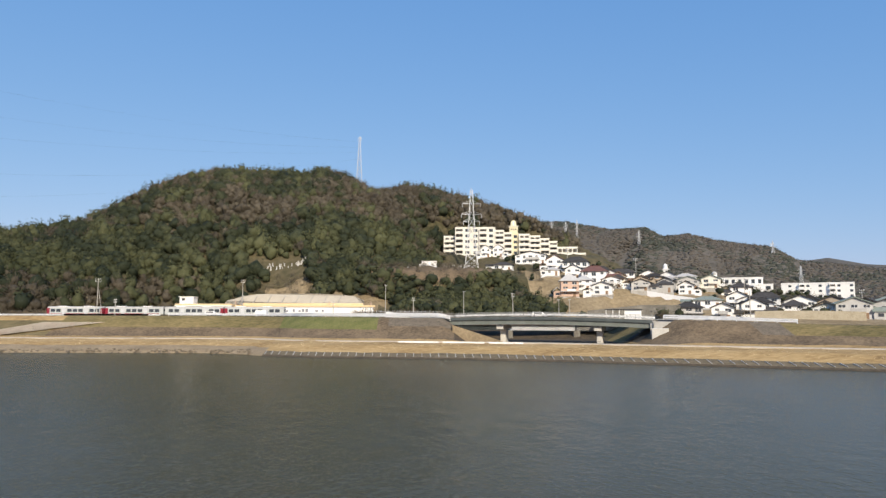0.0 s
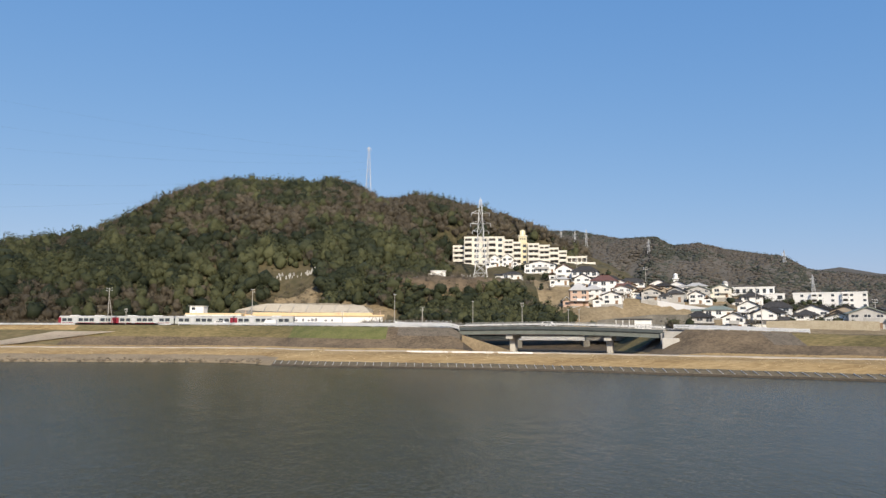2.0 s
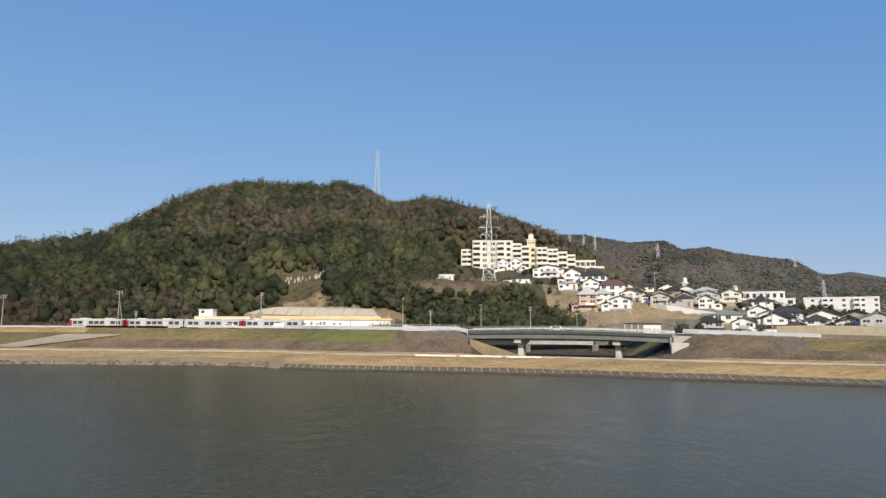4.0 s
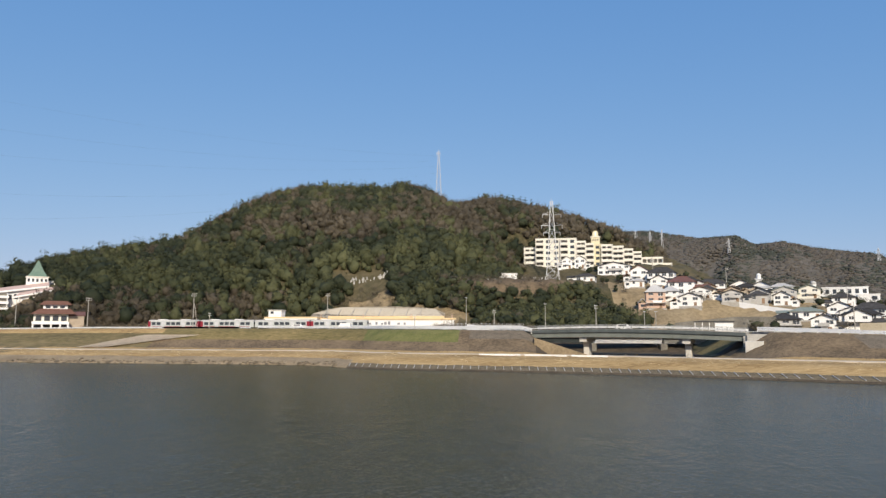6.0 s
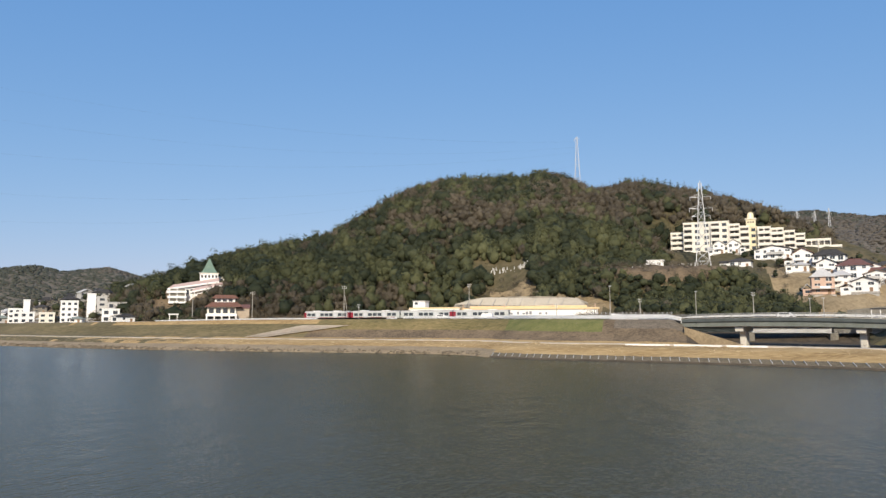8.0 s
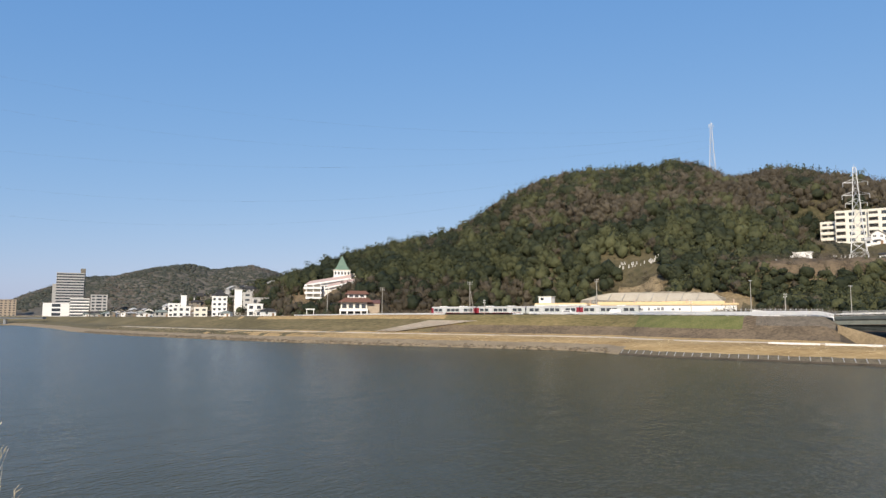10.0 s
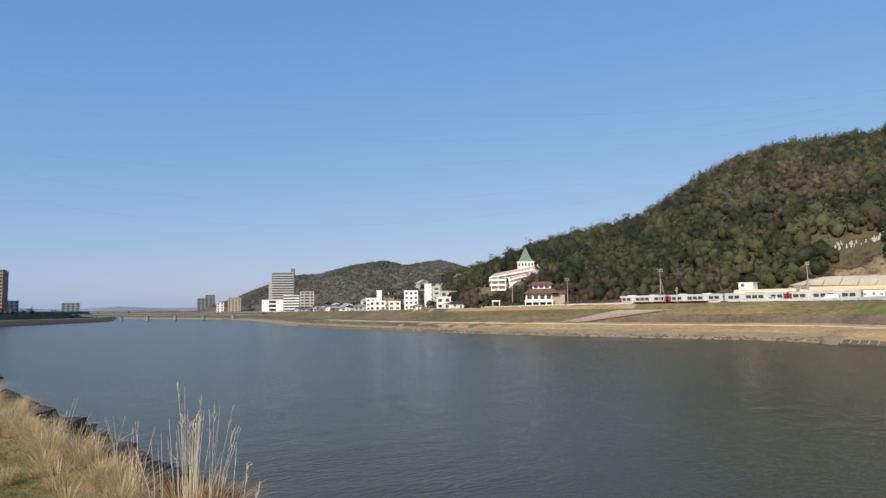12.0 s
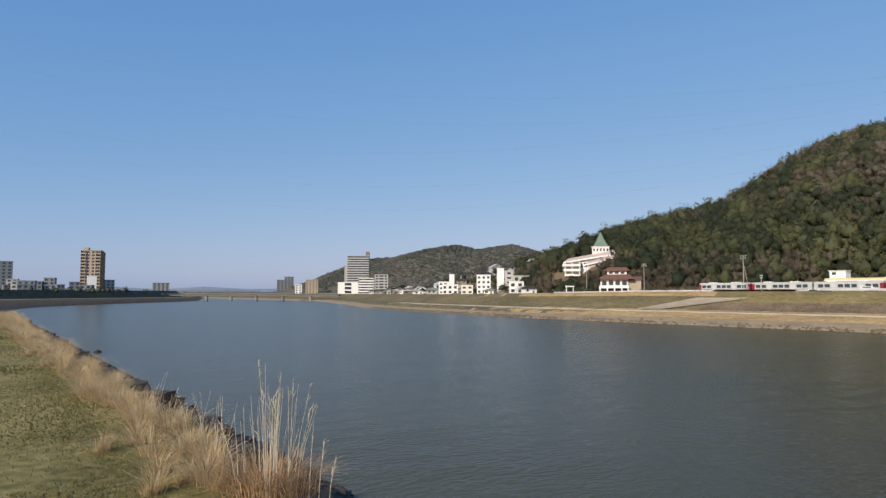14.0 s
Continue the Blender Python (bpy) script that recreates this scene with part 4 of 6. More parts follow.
# ---- train ----
def train_car(x0, x1, cab_left, cab_right, reds):
    y = rail_y((x0 + x1) / 2)
    ang = math.degrees(math.atan2(rail_y(x1) - rail_y(x0), x1 - x0))
    L = x1 - x0 - 0.5
    car = empty("train_car", (x0 + x1) / 2, y, RAIL_Z, ang, "silver and white railcar with red ends on the track", "train car", "railcars of the train")
    bm = boxes((-L / 2, -1.4, 0.9, L / 2, 1.4, 3.15), bevel=0.12)
    part("body", bm, M_TRAIN, car)
    bm = bmesh.new()
    prism(bm, [(-1.38, 3.1), (1.38, 3.1), (1.1, 3.5), (0.5, 3.66), (-0.5, 3.66), (-1.1, 3.5)], -L / 2 + 0.1, L / 2 - 0.1)
    bmesh.ops.rotate(bm, verts=bm.verts[:], matrix=Matrix.Rotation(radians(90), 3, "Z"))
    part("roof", bm, M_GREY, car)
    for s, cab in ((-1, cab_left), (1, cab_right)):
        a, b = sorted((s * L / 2 + s * 0.012, s * (L / 2 - 1.0)))
        if (s, cab) in reds:
            part("red_end", boxes((a, -1.43, 0.95, b, 1.43, 3.1)), M_RED, car, "red painted car end")
        if cab:
            a, b = sorted((s * L / 2, s * (L / 2 + 0.03)))
            part("windscreen", boxes((a, -1.0, 2.0, b, 1.0, 2.95)), M_GLASS, car)
    n = 9
    for i in range(n):
        x = -L / 2 + 2.2 + (L - 4.4) * i / (n - 1)
        if i in (2, 6):
            part("door", boxes((x - 0.65, -1.43, 1.0, x + 0.65, -1.39, 2.95)), M_STEEL, car)
        else:
            part("window", boxes((x - 0.8, -1.42, 1.75, x + 0.8, -1.385, 2.8)), M_GLASS, car)
    part("stripe", boxes((-L / 2 + 1.4, -1.415, 1.15, L / 2 - 1.4, -1.39, 1.3)), M_RED, car)
    for x in (-L / 4, L / 5):
        part("roof_unit", boxes((x - 1.5, -0.8, 3.6, x + 1.5, 0.8, 3.85), bevel=0.08), M_WHITE, car)
    for x in (-L / 2 + 3, L / 2 - 3):
        bogie = part("bogie", boxes((x - 1.5, -1.1, 0.35, x + 1.5, 1.1, 0.85)), M_DARK, car)
        for dx in (-1, 1):
            bm = bmesh.new()
            beam(bm, (x + dx, -0.75, 0.42), (x + dx, 0.75, 0.42), 0.42, 12)
            part("wheelset", bm, M_DARK, bogie)
    return car


M_TRAIN = mottled("train_silver_paint", (0.40, 0.42, 0.41), (0.53, 0.55, 0.54), 0.5, 0.4, fine=6)
M_RED = mottled("red_paint", (0.21, 0.02, 0.035), (0.28, 0.03, 0.05), 0.6, 0.5, fine=6)
for i in range(4):
    train_car(-138 + 21.0 * i, -138 + 21.0 * (i + 1), i in (0, 2), i in (1, 3), ((-1, True), (1, False)) if i == 0 else ((-1, False),) if i in (1, 3) else ((1, False),))


# ---- poles ----
def utility_pole(x, y, z, h, arm=1.8, stay=0.0, label="slim grey concrete utility pole beside the railway"):
    root = empty("utility_pole", x, y, z, 0, label, "utility pole", "utility poles")
    bm = bmesh.new()
    beam(bm, (0, 0, -0.5), (0, 0, h), 0.16, 8, 0.1)
    part("shaft", bm, M_POLE, root)
    for k in (0.35, 1.1):
        part("crossarm", boxes((-arm / 2, -0.04, h - k - 0.04, arm / 2, 0.04, h - k + 0.04)), M_STEEL, root)
        for s in (-0.42, 0.42):
            bm = bmesh.new()
            beam(bm, (s * arm, 0, h - k + 0.06), (s * arm, 0, h - k + 0.3), 0.07, 6)
            part("insulator", bm, M_WHITE, root)
    if stay:
        bm = bmesh.new()
        beam(bm, (stay, 0, -0.4), (stay * 0.15, 0, h * 0.72), 0.09, 6)
        part("stay", bm, M_POLE, root)
    return root


def street_lamp(x, y, z, h, group="street lamps"):
    root = empty("street_lamp", x, y, z, 0, "tall thin street lamp on the levee road", "street lamp", group)
    bm = bmesh.new()
    beam(bm, (0, 0, -0.3), (0, 0, h), 0.11, 8, 0.07)
    part("shaft", bm, M_POLE, root)
    part("lamp_head", boxes((-0.45, -0.13, h - 0.05, 0.45, 0.13, h + 0.08), bevel=0.04), M_STEEL, root)
    part("base", boxes((-0.25, -0.25, -0.3, 0.25, 0.25, 0.15)), M_CONC, root)
    return root


utility_pole(-118, 229.5, 8.6, 13.5, 2.2, 2.0)
utility_pole(-104, 213.5, 9.2, 5.4, 0.9)
utility_pole(-71, 238, 8.7, 13.6, 1.4)
utility_pole(-36.5, 224, 8.8, 5.4, 0.8)
utility_pole(-166, 240, 8.6, 12.5, 2.4)
utility_pole(-206, 252, 8.3, 13, 2.4)
utility_pole(-10, 228, 8.8, 7, 1.0)
utility_pole(23, 221, 8.6, 8.5, 1.0)
street_lamp(-17.5, 205, 8.8, 10.0)
street_lamp(6.3, 203, 8.6, 8.2)
street_lamp(34.5, 200, 8.4, 6.0)
street_lamp(37.5, 199, 8.4, 6.0)

# wires along the railway
wire = empty("overhead_wires", 0, 0, 0, 0, "thin dark wires strung between the poles", "wires")
for dz, pts in ((0, [(-206, 252, 21), (-166, 240, 20.9), (-118, 229.5, 21.9), (-71, 238, 22.0)]), (0, [(-104, 213.5, 14.4), (-71, 238, 14.5), (-36.5, 224, 14.1), (-10, 228, 15.5), (23, 221, 16.8), (60, 208, 16)]), (0, [(-206, 252, 15.2), (-166, 240, 15), (-118, 229.5, 14.8), (-104, 213.5, 14.4)])):
    bm = bmesh.new()
    for p, q in zip(pts[:-1], pts[1:]):
        p, q = Vector(p), Vector(q)
        last = p
        for k in range(1, 9):
            s = k / 8
            m = p.lerp(q, s) - Vector((0, 0, 2.4 * s * (1 - s)))
            beam(bm, last, m, 0.03, 3)
            last = m
    part("wire", bm, M_DARK, wire)


# ---- station ----
def station():
    root = empty("station_building", -85, 243, 8.7, 0, "low station shelter with an ochre roof and white columns", "station")
    part("floor_slab", boxes((-10, -3, -0.6, 9.5, 4, 1.0)), M_CONC, root)
    part("roof", boxes((-10.4, -3.6, 4.05, 9.8, 4.4, 5.0), bevel=0.06), M_YELLOWWOOD, root)
    part("fascia", boxes((-10.5, -3.72, 4.0, 9.9, -3.63, 4.45)), M_CREAM, root)
    # shade under the roof is put into the wall's near-black colour
    part("back_wall", boxes((-10, 3.6, 1.0, 9.5, 3.9, 4.05)), M_DARK, root, "back wall coloured dark for the shade under the roof")
    for x in (-9.6, -3.2, 3.0, 9.0):
        part("column", boxes((x - 0.3, -3.2, 1.0, x + 0.3, -2.6, 4.05)), M_WHITE, root)
    hut = part("roof_hut", boxes((-9.2, -2.6, 5.004, -4.2, 1.5, 7.4), bevel=0.05), M_WHITE, root, "white box-shaped hut on the roof")
    part("hut_window", boxes((-8.4, -2.64, 6.1, -7.2, -2.58, 7.0)), M_GLASS, hut)
    part("hut_roof", boxes((-9.5, -2.9, 7.404, -3.9, 1.8, 7.6)), M_CREAM, hut)
    wall = empty("platform_wall", -51, 244, 8.6, 0, "white platform wall with ochre coping and worn lettering", "wall")
    part("wall_face", boxes((-24.8, -0.3, -0.5, 25.8, 0.3, 4.1)), M_WHITE, wall)
    part("coping", boxes((-25.2, -0.7, 4.1, 26.4, 0.9, 4.75), bevel=0.05), M_YELLOWWOOD, wall)
    part("coping", boxes((-22.0, 1.0, 4.0, 22.0, 1.6, 5.5), bevel=0.05), M_YELLOWWOOD, wall)
    part("board", boxes((-14, -0.36, 1.6, 9, -0.31, 3.9)), M_SIGN, wall, "white board with rows of worn dark marks")
    r = random.Random(3)
    x = -11.0
    while x < 7.5:
        w = r.uniform(0.5, 1.0)
        if r.random() < 0.75:
            part("mark", boxes((x, -0.38, 2.3, x + w, -0.362, 2.3 + r.uniform(0.6, 1.2))), M_MARK, wall)
        x += w + 0.4
    part("platform", boxes((-25, -3.4, -0.6, 25, -0.31, 1.0)), M_ASPHALT, wall)
    for x in (-24, -8, 10, 25):
        part("post", boxes((x - 0.12, -0.65, 4.754, x + 0.12, -0.4, 6.2)), M_SALMON, wall)
    # sprayed-concrete slope above
    slope = empty("shotcrete_slope", -55, 246, 13.5, 0, "grey sprayed-concrete cut slope with upright ribs", "slope")
    bm = bmesh.new()
    vs = [bm.verts.new(c) for c in ((-25, 0, 0), (26, 0, 0), (26, 2.6, 1.6), (22, 4.2, 3.4), (17, 4.4, 3.9), (8, 4.5, 4.3), (-4, 4.6, 4.2), (-14, 4.4, 4.0), (-19, 4.0, 3.3), (-25, 2.5, 1.5))]
    f = bm.faces.new(vs)
    bmesh.ops.solidify(bm, geom=[f], thickness=0.5)
    part("face", bm, M_TANCONC, slope)
    for x in np.arange(-20, 20, 5.2):
        bm = bmesh.new()
        beam(bm, (x, -0.1, 0.1), (x + 0.8, 3.9, 3.5), 0.16, 4)
        part("rib", bm, M_CONC, slope)


M_MARK = mottled("faded_lettering", (0.16, 0.17, 0.19), (0.28, 0.29, 0.31), 2.0, 0.7, fine=5)
M_SIGN = mottled("white_board", (0.76, 0.76, 0.75), (0.82, 0.82, 0.81), 0.5, 0.5, fine=5)
M_TANCONC = mottled("tan_sprayed_concrete", (0.38, 0.335, 0.265), (0.50, 0.45, 0.36), 0.25, 0.9, fine=9, bump=0.05)
station()


# ---- cars ----
def road_car(x, y, z, turn, paint, van=False):
    root = empty("car", x, y, z, turn, "small white van on the levee road" if van else "small white car on the levee road", "car", "cars")
    h = 1.85 if van else 1.45
    bm = bmesh.new()
    prof = [(-2.0, 0.3), (2.0, 0.3), (2.05, 0.8), (1.2 if not van else 1.7, 0.95), (0.7 if not van else 1.35, h), (-1.5 if not van else -1.95, h), (-2.05, 0.9)]
    prism(bm, prof, -0.8, 0.8)
    part("body", bm, paint, root)
    part("side_window", boxes((-1.4, -0.82, 0.95, 0.8, -0.79, h - 0.15)), M_GLASS, root)
    for wx in (-1.25, 1.25):
        bm = bmesh.new()
        beam(bm, (wx, -0.82, 0.3), (wx, 0.82, 0.3), 0.31, 12)
        part("wheel", bm, M_DARK, root)


p = bank_point(-75, 49, 0.06)
road_car(p.x, p.y, p.z, 0, M_WHITE)
road_car(26.5, (BL.y + BR.y) / 2 + 1.2, BL.z + deck(0.44) + 0.06, turn, M_WHITE)
p = bank_point(-58, 46, 0.06)
road_car(p.x, p.y, p.z, 180, M_WHITE, True)

# pale paved ramp on the levee slope
bm = bmesh.new()
a, b, c, d = bank_point(-140, 27.5, 0.15), bank_point(-131, 27.5, 0.15), bank_point(-103, 36.5, 0.25), bank_point(-122, 36.5, 0.25)
f = bm.faces.new([bm.verts.new(q) for q in (a, b, c, d)])
bmesh.ops.solidify(bm, geom=[f], thickness=0.4)
tagged(part("ramp", bm, M_PATH), "pale paved ramp down the levee slope", "ramp", kind="structure")

# ---- buildings ----
def block(name, x, y, z, w, d, storeys, sh, pattern, wall, label, category, turn=0.0, deep=6.0, parent=None, group="", roof_edge=0.5):
    """A flat-roofed block. pattern: one letter a bay, b balcony, w window, r ribbon window, - blank."""
    root = empty(name, x, y, z, turn, label, category, group) if parent is None else parent
    ox, oy, oz = (0, 0, 0) if parent is None else (x, y, z)
    H = storeys * sh
    body = part("wall" if parent is None else "wing", boxes((ox - w / 2, oy, oz - deep, ox + w / 2, oy + d, oz + H)), wall, root)
    own = root if parent is None else body
    part("roof_edge", boxes((ox - w / 2 - 0.15, oy - 0.2, oz + H, ox + w / 2 + 0.15, oy + d + 0.15, oz + H + roof_edge)), wall, own)
    n = len(pattern)
    bw = w / n
    for k in range(storeys):
        z0 = oz + k * sh
        for i, ch in enumerate(pattern):
            x0 = ox - w / 2 + i * bw
            if ch == "b":
                panes = max(2, int(bw / 2.6))
                for p in range(panes):
                    xc = x0 + 0.3 + (bw - 0.6) * (p + 0.5) / panes
                    part("window", boxes((xc - 0.95, oy - 0.03, z0 + 0.1, xc + 0.95, oy + 0.02, z0 + sh - 0.6)), M_CURTAIN, own)
                part("balcony", boxes((x0 + 0.04, oy - 1.7, z0 - 0.12, x0 + bw - 0.04, oy - 0.035, z0 + 0.06), (x0 + 0.04, oy - 1.7, z0 + 0.06, x0 + bw - 0.04, oy - 1.58, z0 + 1.0), (x0 + 0.04, oy - 1.7, z0 + 1.0, x0 + 0.32, oy - 0.04, z0 + sh - 0.125), (x0 + bw - 0.32, oy - 1.7, z0 + 1.0, x0 + bw - 0.04, oy - 0.04, z0 + sh - 0.125), (x0 + 0.32, oy - 1.7, z0 + sh - 0.42, x0 + bw - 0.32, oy - 1.5, z0 + sh - 0.125)), wall, own)
            elif ch == "w":
                part("window", boxes((x0 + bw * 0.25, oy - 0.04, z0 + 0.9, x0 + bw * 0.75, oy + 0.02, z0 + sh - 0.6)), M_GLASS, own)
            elif ch == "r":
                part("window", boxes((x0 + 0.1, oy - 0.05, z0 + 1.0, x0 + bw - 0.1, oy + 0.02, z0 + sh - 0.5)), M_GLASS, own)
    return root


def apartments():
    root = empty("apartment_block", 38.7, 368, 40.2, -6, "long stepped cream apartment block with balconies on the hill", "apartment block")
    for x0, x1, top, back, pat in ((-38.7, -32.0, 14.1, 3, "b"), (-32.0, -23, 18.6, 0, "bw"), (-23, -10, 18.6, 1, "wbw"), (-10, -5, 17.0, 2, "b"), (-5, -0.6, 15.7, 2.5, "b"), (-0.6, 3.2, 15.2, 3, "w"),
                               (3.2, 9.2, 14.8, 2.5, "b"), (9.2, 15, 13.9, 3.0, "b"), (15, 20, 12.4, 4, "b"), (20, 24.4, 10.8, 4.5, "b"), (24.4, 35.4, 7.6, 5, "bb"), (35.4, 40, 4.3, 6, "b")):
        n = max(1, round(top / 3.05))
        block("wing", (x0 + x1) / 2, back, 0, x1 - x0 - 0.01, 12, n, top / n, pat, M_YELLOWWALL if pat == "w" else M_CREAM, "", "", deep=8, parent=root)
    lift = part("lift_tower", boxes((-2.0, 4.0, 15.0, 2.6, 9.5, 19.6), bevel=0.1), M_YELLOWWALL, root, "yellow lift tower with a rounded cap")
    part("ledge", boxes((-2.4, 3.6, 19.604, 3.0, 9.9, 20.0)), M_CREAM, lift)
    bm = bmesh.new()
    prism(bm, [(-1.2, 20.004), (1.8, 20.004), (1.8, 22.2), (1.4, 23.0), (0.3, 23.4), (-0.8, 23.0), (-1.2, 22.2)], 5.0, 8.4)
    cap = part("cap", bm, M_YELLOWWALL, lift)
    part("niche", boxes((-0.1, 4.94, 20.5, 0.7, 4.99, 22.6), bevel=0.02), M_WHITE, cap)
    for k in range(3):
        part("name_mark", boxes((-1.3 + k * 1.2, 3.95, 17.6, -0.5 + k * 1.2, 3.99, 18.4)), M_CONCDARK, lift)
    part("retaining_wall", boxes((-40, -2.6, -12, 41, -2.0, -1.0)), M_CONC, root)


M_BROWNROOF = mottled("brown_roof_tiles", (0.13, 0.085, 0.055), (0.21, 0.14, 0.09), 1.2, 0.6, fine=8)
M_GREENGREY = mottled("grey_green_roof", (0.17, 0.20, 0.17), (0.27, 0.30, 0.26), 1.0, 0.6, fine=8)
M_TANCONC2 = mottled("tan_garden_wall", (0.36, 0.31, 0.22), (0.50, 0.44, 0.33), 0.4, 0.85, fine=8)
M_YELLOWWALL = mottled("yellow_render", (0.64, 0.575, 0.39), (0.73, 0.665, 0.48), 0.4, 0.8, fine=7)
apartments()


def gable_roof(bm, x0, x1, y0, y1, eave, top, o=0.55, along="y"):
    """A pitched roof slab with eaves over a rectangle; its ridge runs along x or y."""
    if along == "y":
        c = (x0 + x1) / 2
        prism(bm, [(x0 - o, eave - 0.15), (x0 - o, eave + 0.06), (c, top), (x1 + o, eave + 0.06), (x1 + o, eave - 0.15), (c, top - 0.24)], y0 - o, y1 + o)
        return
    c = (y0 + y1) / 2
    prof = [(y0 - o, eave - 0.15), (y0 - o, eave + 0.06), (c, top), (y1 + o, eave + 0.06), (y1 + o, eave - 0.15), (c, top - 0.24)]
    a = [bm.verts.new((x0 - o, y, z)) for y, z in prof]
    b = [bm.verts.new((x1 + o, y, z)) for y, z in prof]
    fs = [bm.faces.new(a), bm.faces.new(b[::-1])] + [bm.faces.new((a[i], b[i], b[(i + 1) % 6], a[(i + 1) % 6])) for i in range(6)]
    bmesh.ops.recalc_face_normals(bm, faces=fs)


def hip_roof(bm, x0, x1, y0, y1, eave, top, o=0.6):
    w, d = x1 - x0, y1 - y0
    cx, cy = (x0 + x1) / 2, (y0 + y1) / 2
    rl = max(w / 2 - d / 2 * 0.8, 0.3)
    base = [(x0 - o, y0 - o), (x1 + o, y0 - o), (x1 + o, y1 + o), (x0 - o, y1 + o)]
    lo = [bm.verts.new((px, py, eave - 0.1)) for px, py in base]
    mi = [bm.verts.new((px, py, eave + 0.06)) for px, py in base]
    r0, r1 = bm.verts.new((cx - rl, cy, top)), bm.verts.new((cx + rl, cy, top))
    bm.faces.new(lo[::-1])
    for i in range(4):
        bm.faces.new((lo[i], lo[(i + 1) % 4], mi[(i + 1) % 4], mi[i]))
    bm.faces.new((mi[0], mi[1], r1, r0))
    bm.faces.new((mi[1], mi[2], r1))
    bm.faces.new((mi[2], mi[3], r0, r1))
    bm.faces.new((mi[3], mi[0], r0))
    return cx - rl, cx + rl


def house(x, y, w, d, h, turn, wall, roof, storeys=2, gable="side", label="", porch=False, far=False):
    """A small house: walls on a plinth, a pitched roof with eaves, a lower wing, windows, a balcony, a door."""
    z = ground_z(x, y)
    r = random.Random(round(x * 13 + y * 7))
    root = empty("house", x, y, z, turn, label or "two-storey white house with a dark tiled roof", "house", "hillside houses")
    eave = h * 0.68
    part("plinth", boxes((-w / 2 - 0.3, -d / 2 - 0.3, -5.0, w / 2 + 0.3, d / 2 + 0.3, 0.0)), M_CONC, root)
    part("wall", boxes((-w / 2, -d / 2, 0.0, w / 2, d / 2, eave)), wall, root)
    bm = bmesh.new()
    if gable == "front":
        gable_roof(bm, -w / 2, w / 2, -d / 2, d / 2, eave, h)
        rf = part("roof", bm, roof, root)
        bm = bmesh.new()
        prism(bm, [(-w / 2, eave - 0.05), (w / 2, eave - 0.05), (0, h - 0.25)], -d / 2 + 0.004, d / 2 - 0.004)
        part("gable", bm, wall, root)
        ridge_ends = ((0, -d / 2 - 0.6, h), (0, d / 2 + 0.6, h))
    else:
        a, b = hip_roof(bm, -w / 2, w / 2, -d / 2, d / 2, eave, h)
        rf = part("roof", bm, roof, root)
        ridge_ends = ((a, 0, h), (b, 0, h))
    sh = eave / storeys
    n = max(2, int(w / 2.6))
    if not far:
        bm = bmesh.new()
        beam(bm, *ridge_ends, 0.16, 6)
        part("ridge_cap", bm, roof, rf)
        # lower wing beside or before the main volume
        side = r.choice((-1, 1))
        ww, wd = w * r.uniform(0.35, 0.55), d * r.uniform(0.45, 0.7)
        x0, x1 = sorted((side * (w / 2 + 0.004), side * (w / 2 + ww)))
        y0 = -d / 2 + r.uniform(-1.2, 0.8)
        we = sh * (1.0 if storeys > 1 else 0.85)
        wing = part("wing", boxes((x0, y0, -3.0, x1, y0 + wd, we)), wall, root)
        bm = bmesh.new()
        gable_roof(bm, x0, x1, y0, y0 + wd, we, we + h * 0.2, 0.4, r.choice(("x", "y")))
        part("wing_roof", bm, roof, wing)
        c = (x0 + x1) / 2
        part("window", boxes((c - 0.7, y0 - 0.05, we * 0.3, c + 0.7, y0 + 0.02, we * 0.75)), M_GLASS, wing)
        if storeys > 1 and r.random() < 0.6:
            bx0 = -w / 2 + r.uniform(0.1, 0.4) * w
            part("balcony", boxes((bx0, -d / 2 - 1.1, sh - 0.15, bx0 + w * 0.45, -d / 2 - 0.08, sh), (bx0, -d / 2 - 1.1, sh, bx0 + w * 0.45, -d / 2 - 1.0, sh + 0.85)), r.choice((wall, M_WHITE, M_GREY)), root)
    for k in range(storeys):
        for i in range(n):
            cx = -w / 2 + w * (i + 0.5) / n
            ww = min(1.7, w / n * r.choice((0.34, 0.5, 0.62)))
            wh = sh * r.choice((0.36, 0.42, 0.58))
            z0 = k * sh + sh * 0.86 - wh
            if k == 0 and i == n - 1:
                part("door", boxes((cx - 0.5, -d / 2 - 0.04, 0.05, cx + 0.5, -d / 2 + 0.02, min(2.0, sh * 0.8))), M_BROWNWALL, root)
                continue
            win = part("window", boxes((cx - ww / 2, -d / 2 - 0.05, z0, cx + ww / 2, -d / 2 + 0.02, z0 + wh)), M_GLASS, root)
            if not far:
                part("frame", boxes((cx - ww / 2 - 0.1, -d / 2 - 0.07, z0 - 0.1, cx + ww / 2 + 0.1, -d / 2 - 0.004, z0 - 0.003), (cx - 0.04, -d / 2 - 0.07, z0, cx + 0.04, -d / 2 - 0.052, z0 + wh)), M_WHITE, win)
    if not far:
        for k in range(storeys):
            z0 = k * sh + sh * 0.4
            a, b = sorted((-side * (w / 2 - 0.02), -side * (w / 2 + 0.05)))
            part("window", boxes((a, -0.7, z0, b, 0.7, z0 + sh * 0.42)), M_GLASS, root)
    if porch:
        part("lean_to_roof", boxes((-w / 2 - 0.3, -d / 2 - 1.6, sh - 0.15, w / 2 + 0.3, -d / 2 - 0.075, sh + 0.08)), roof, root)
    return root


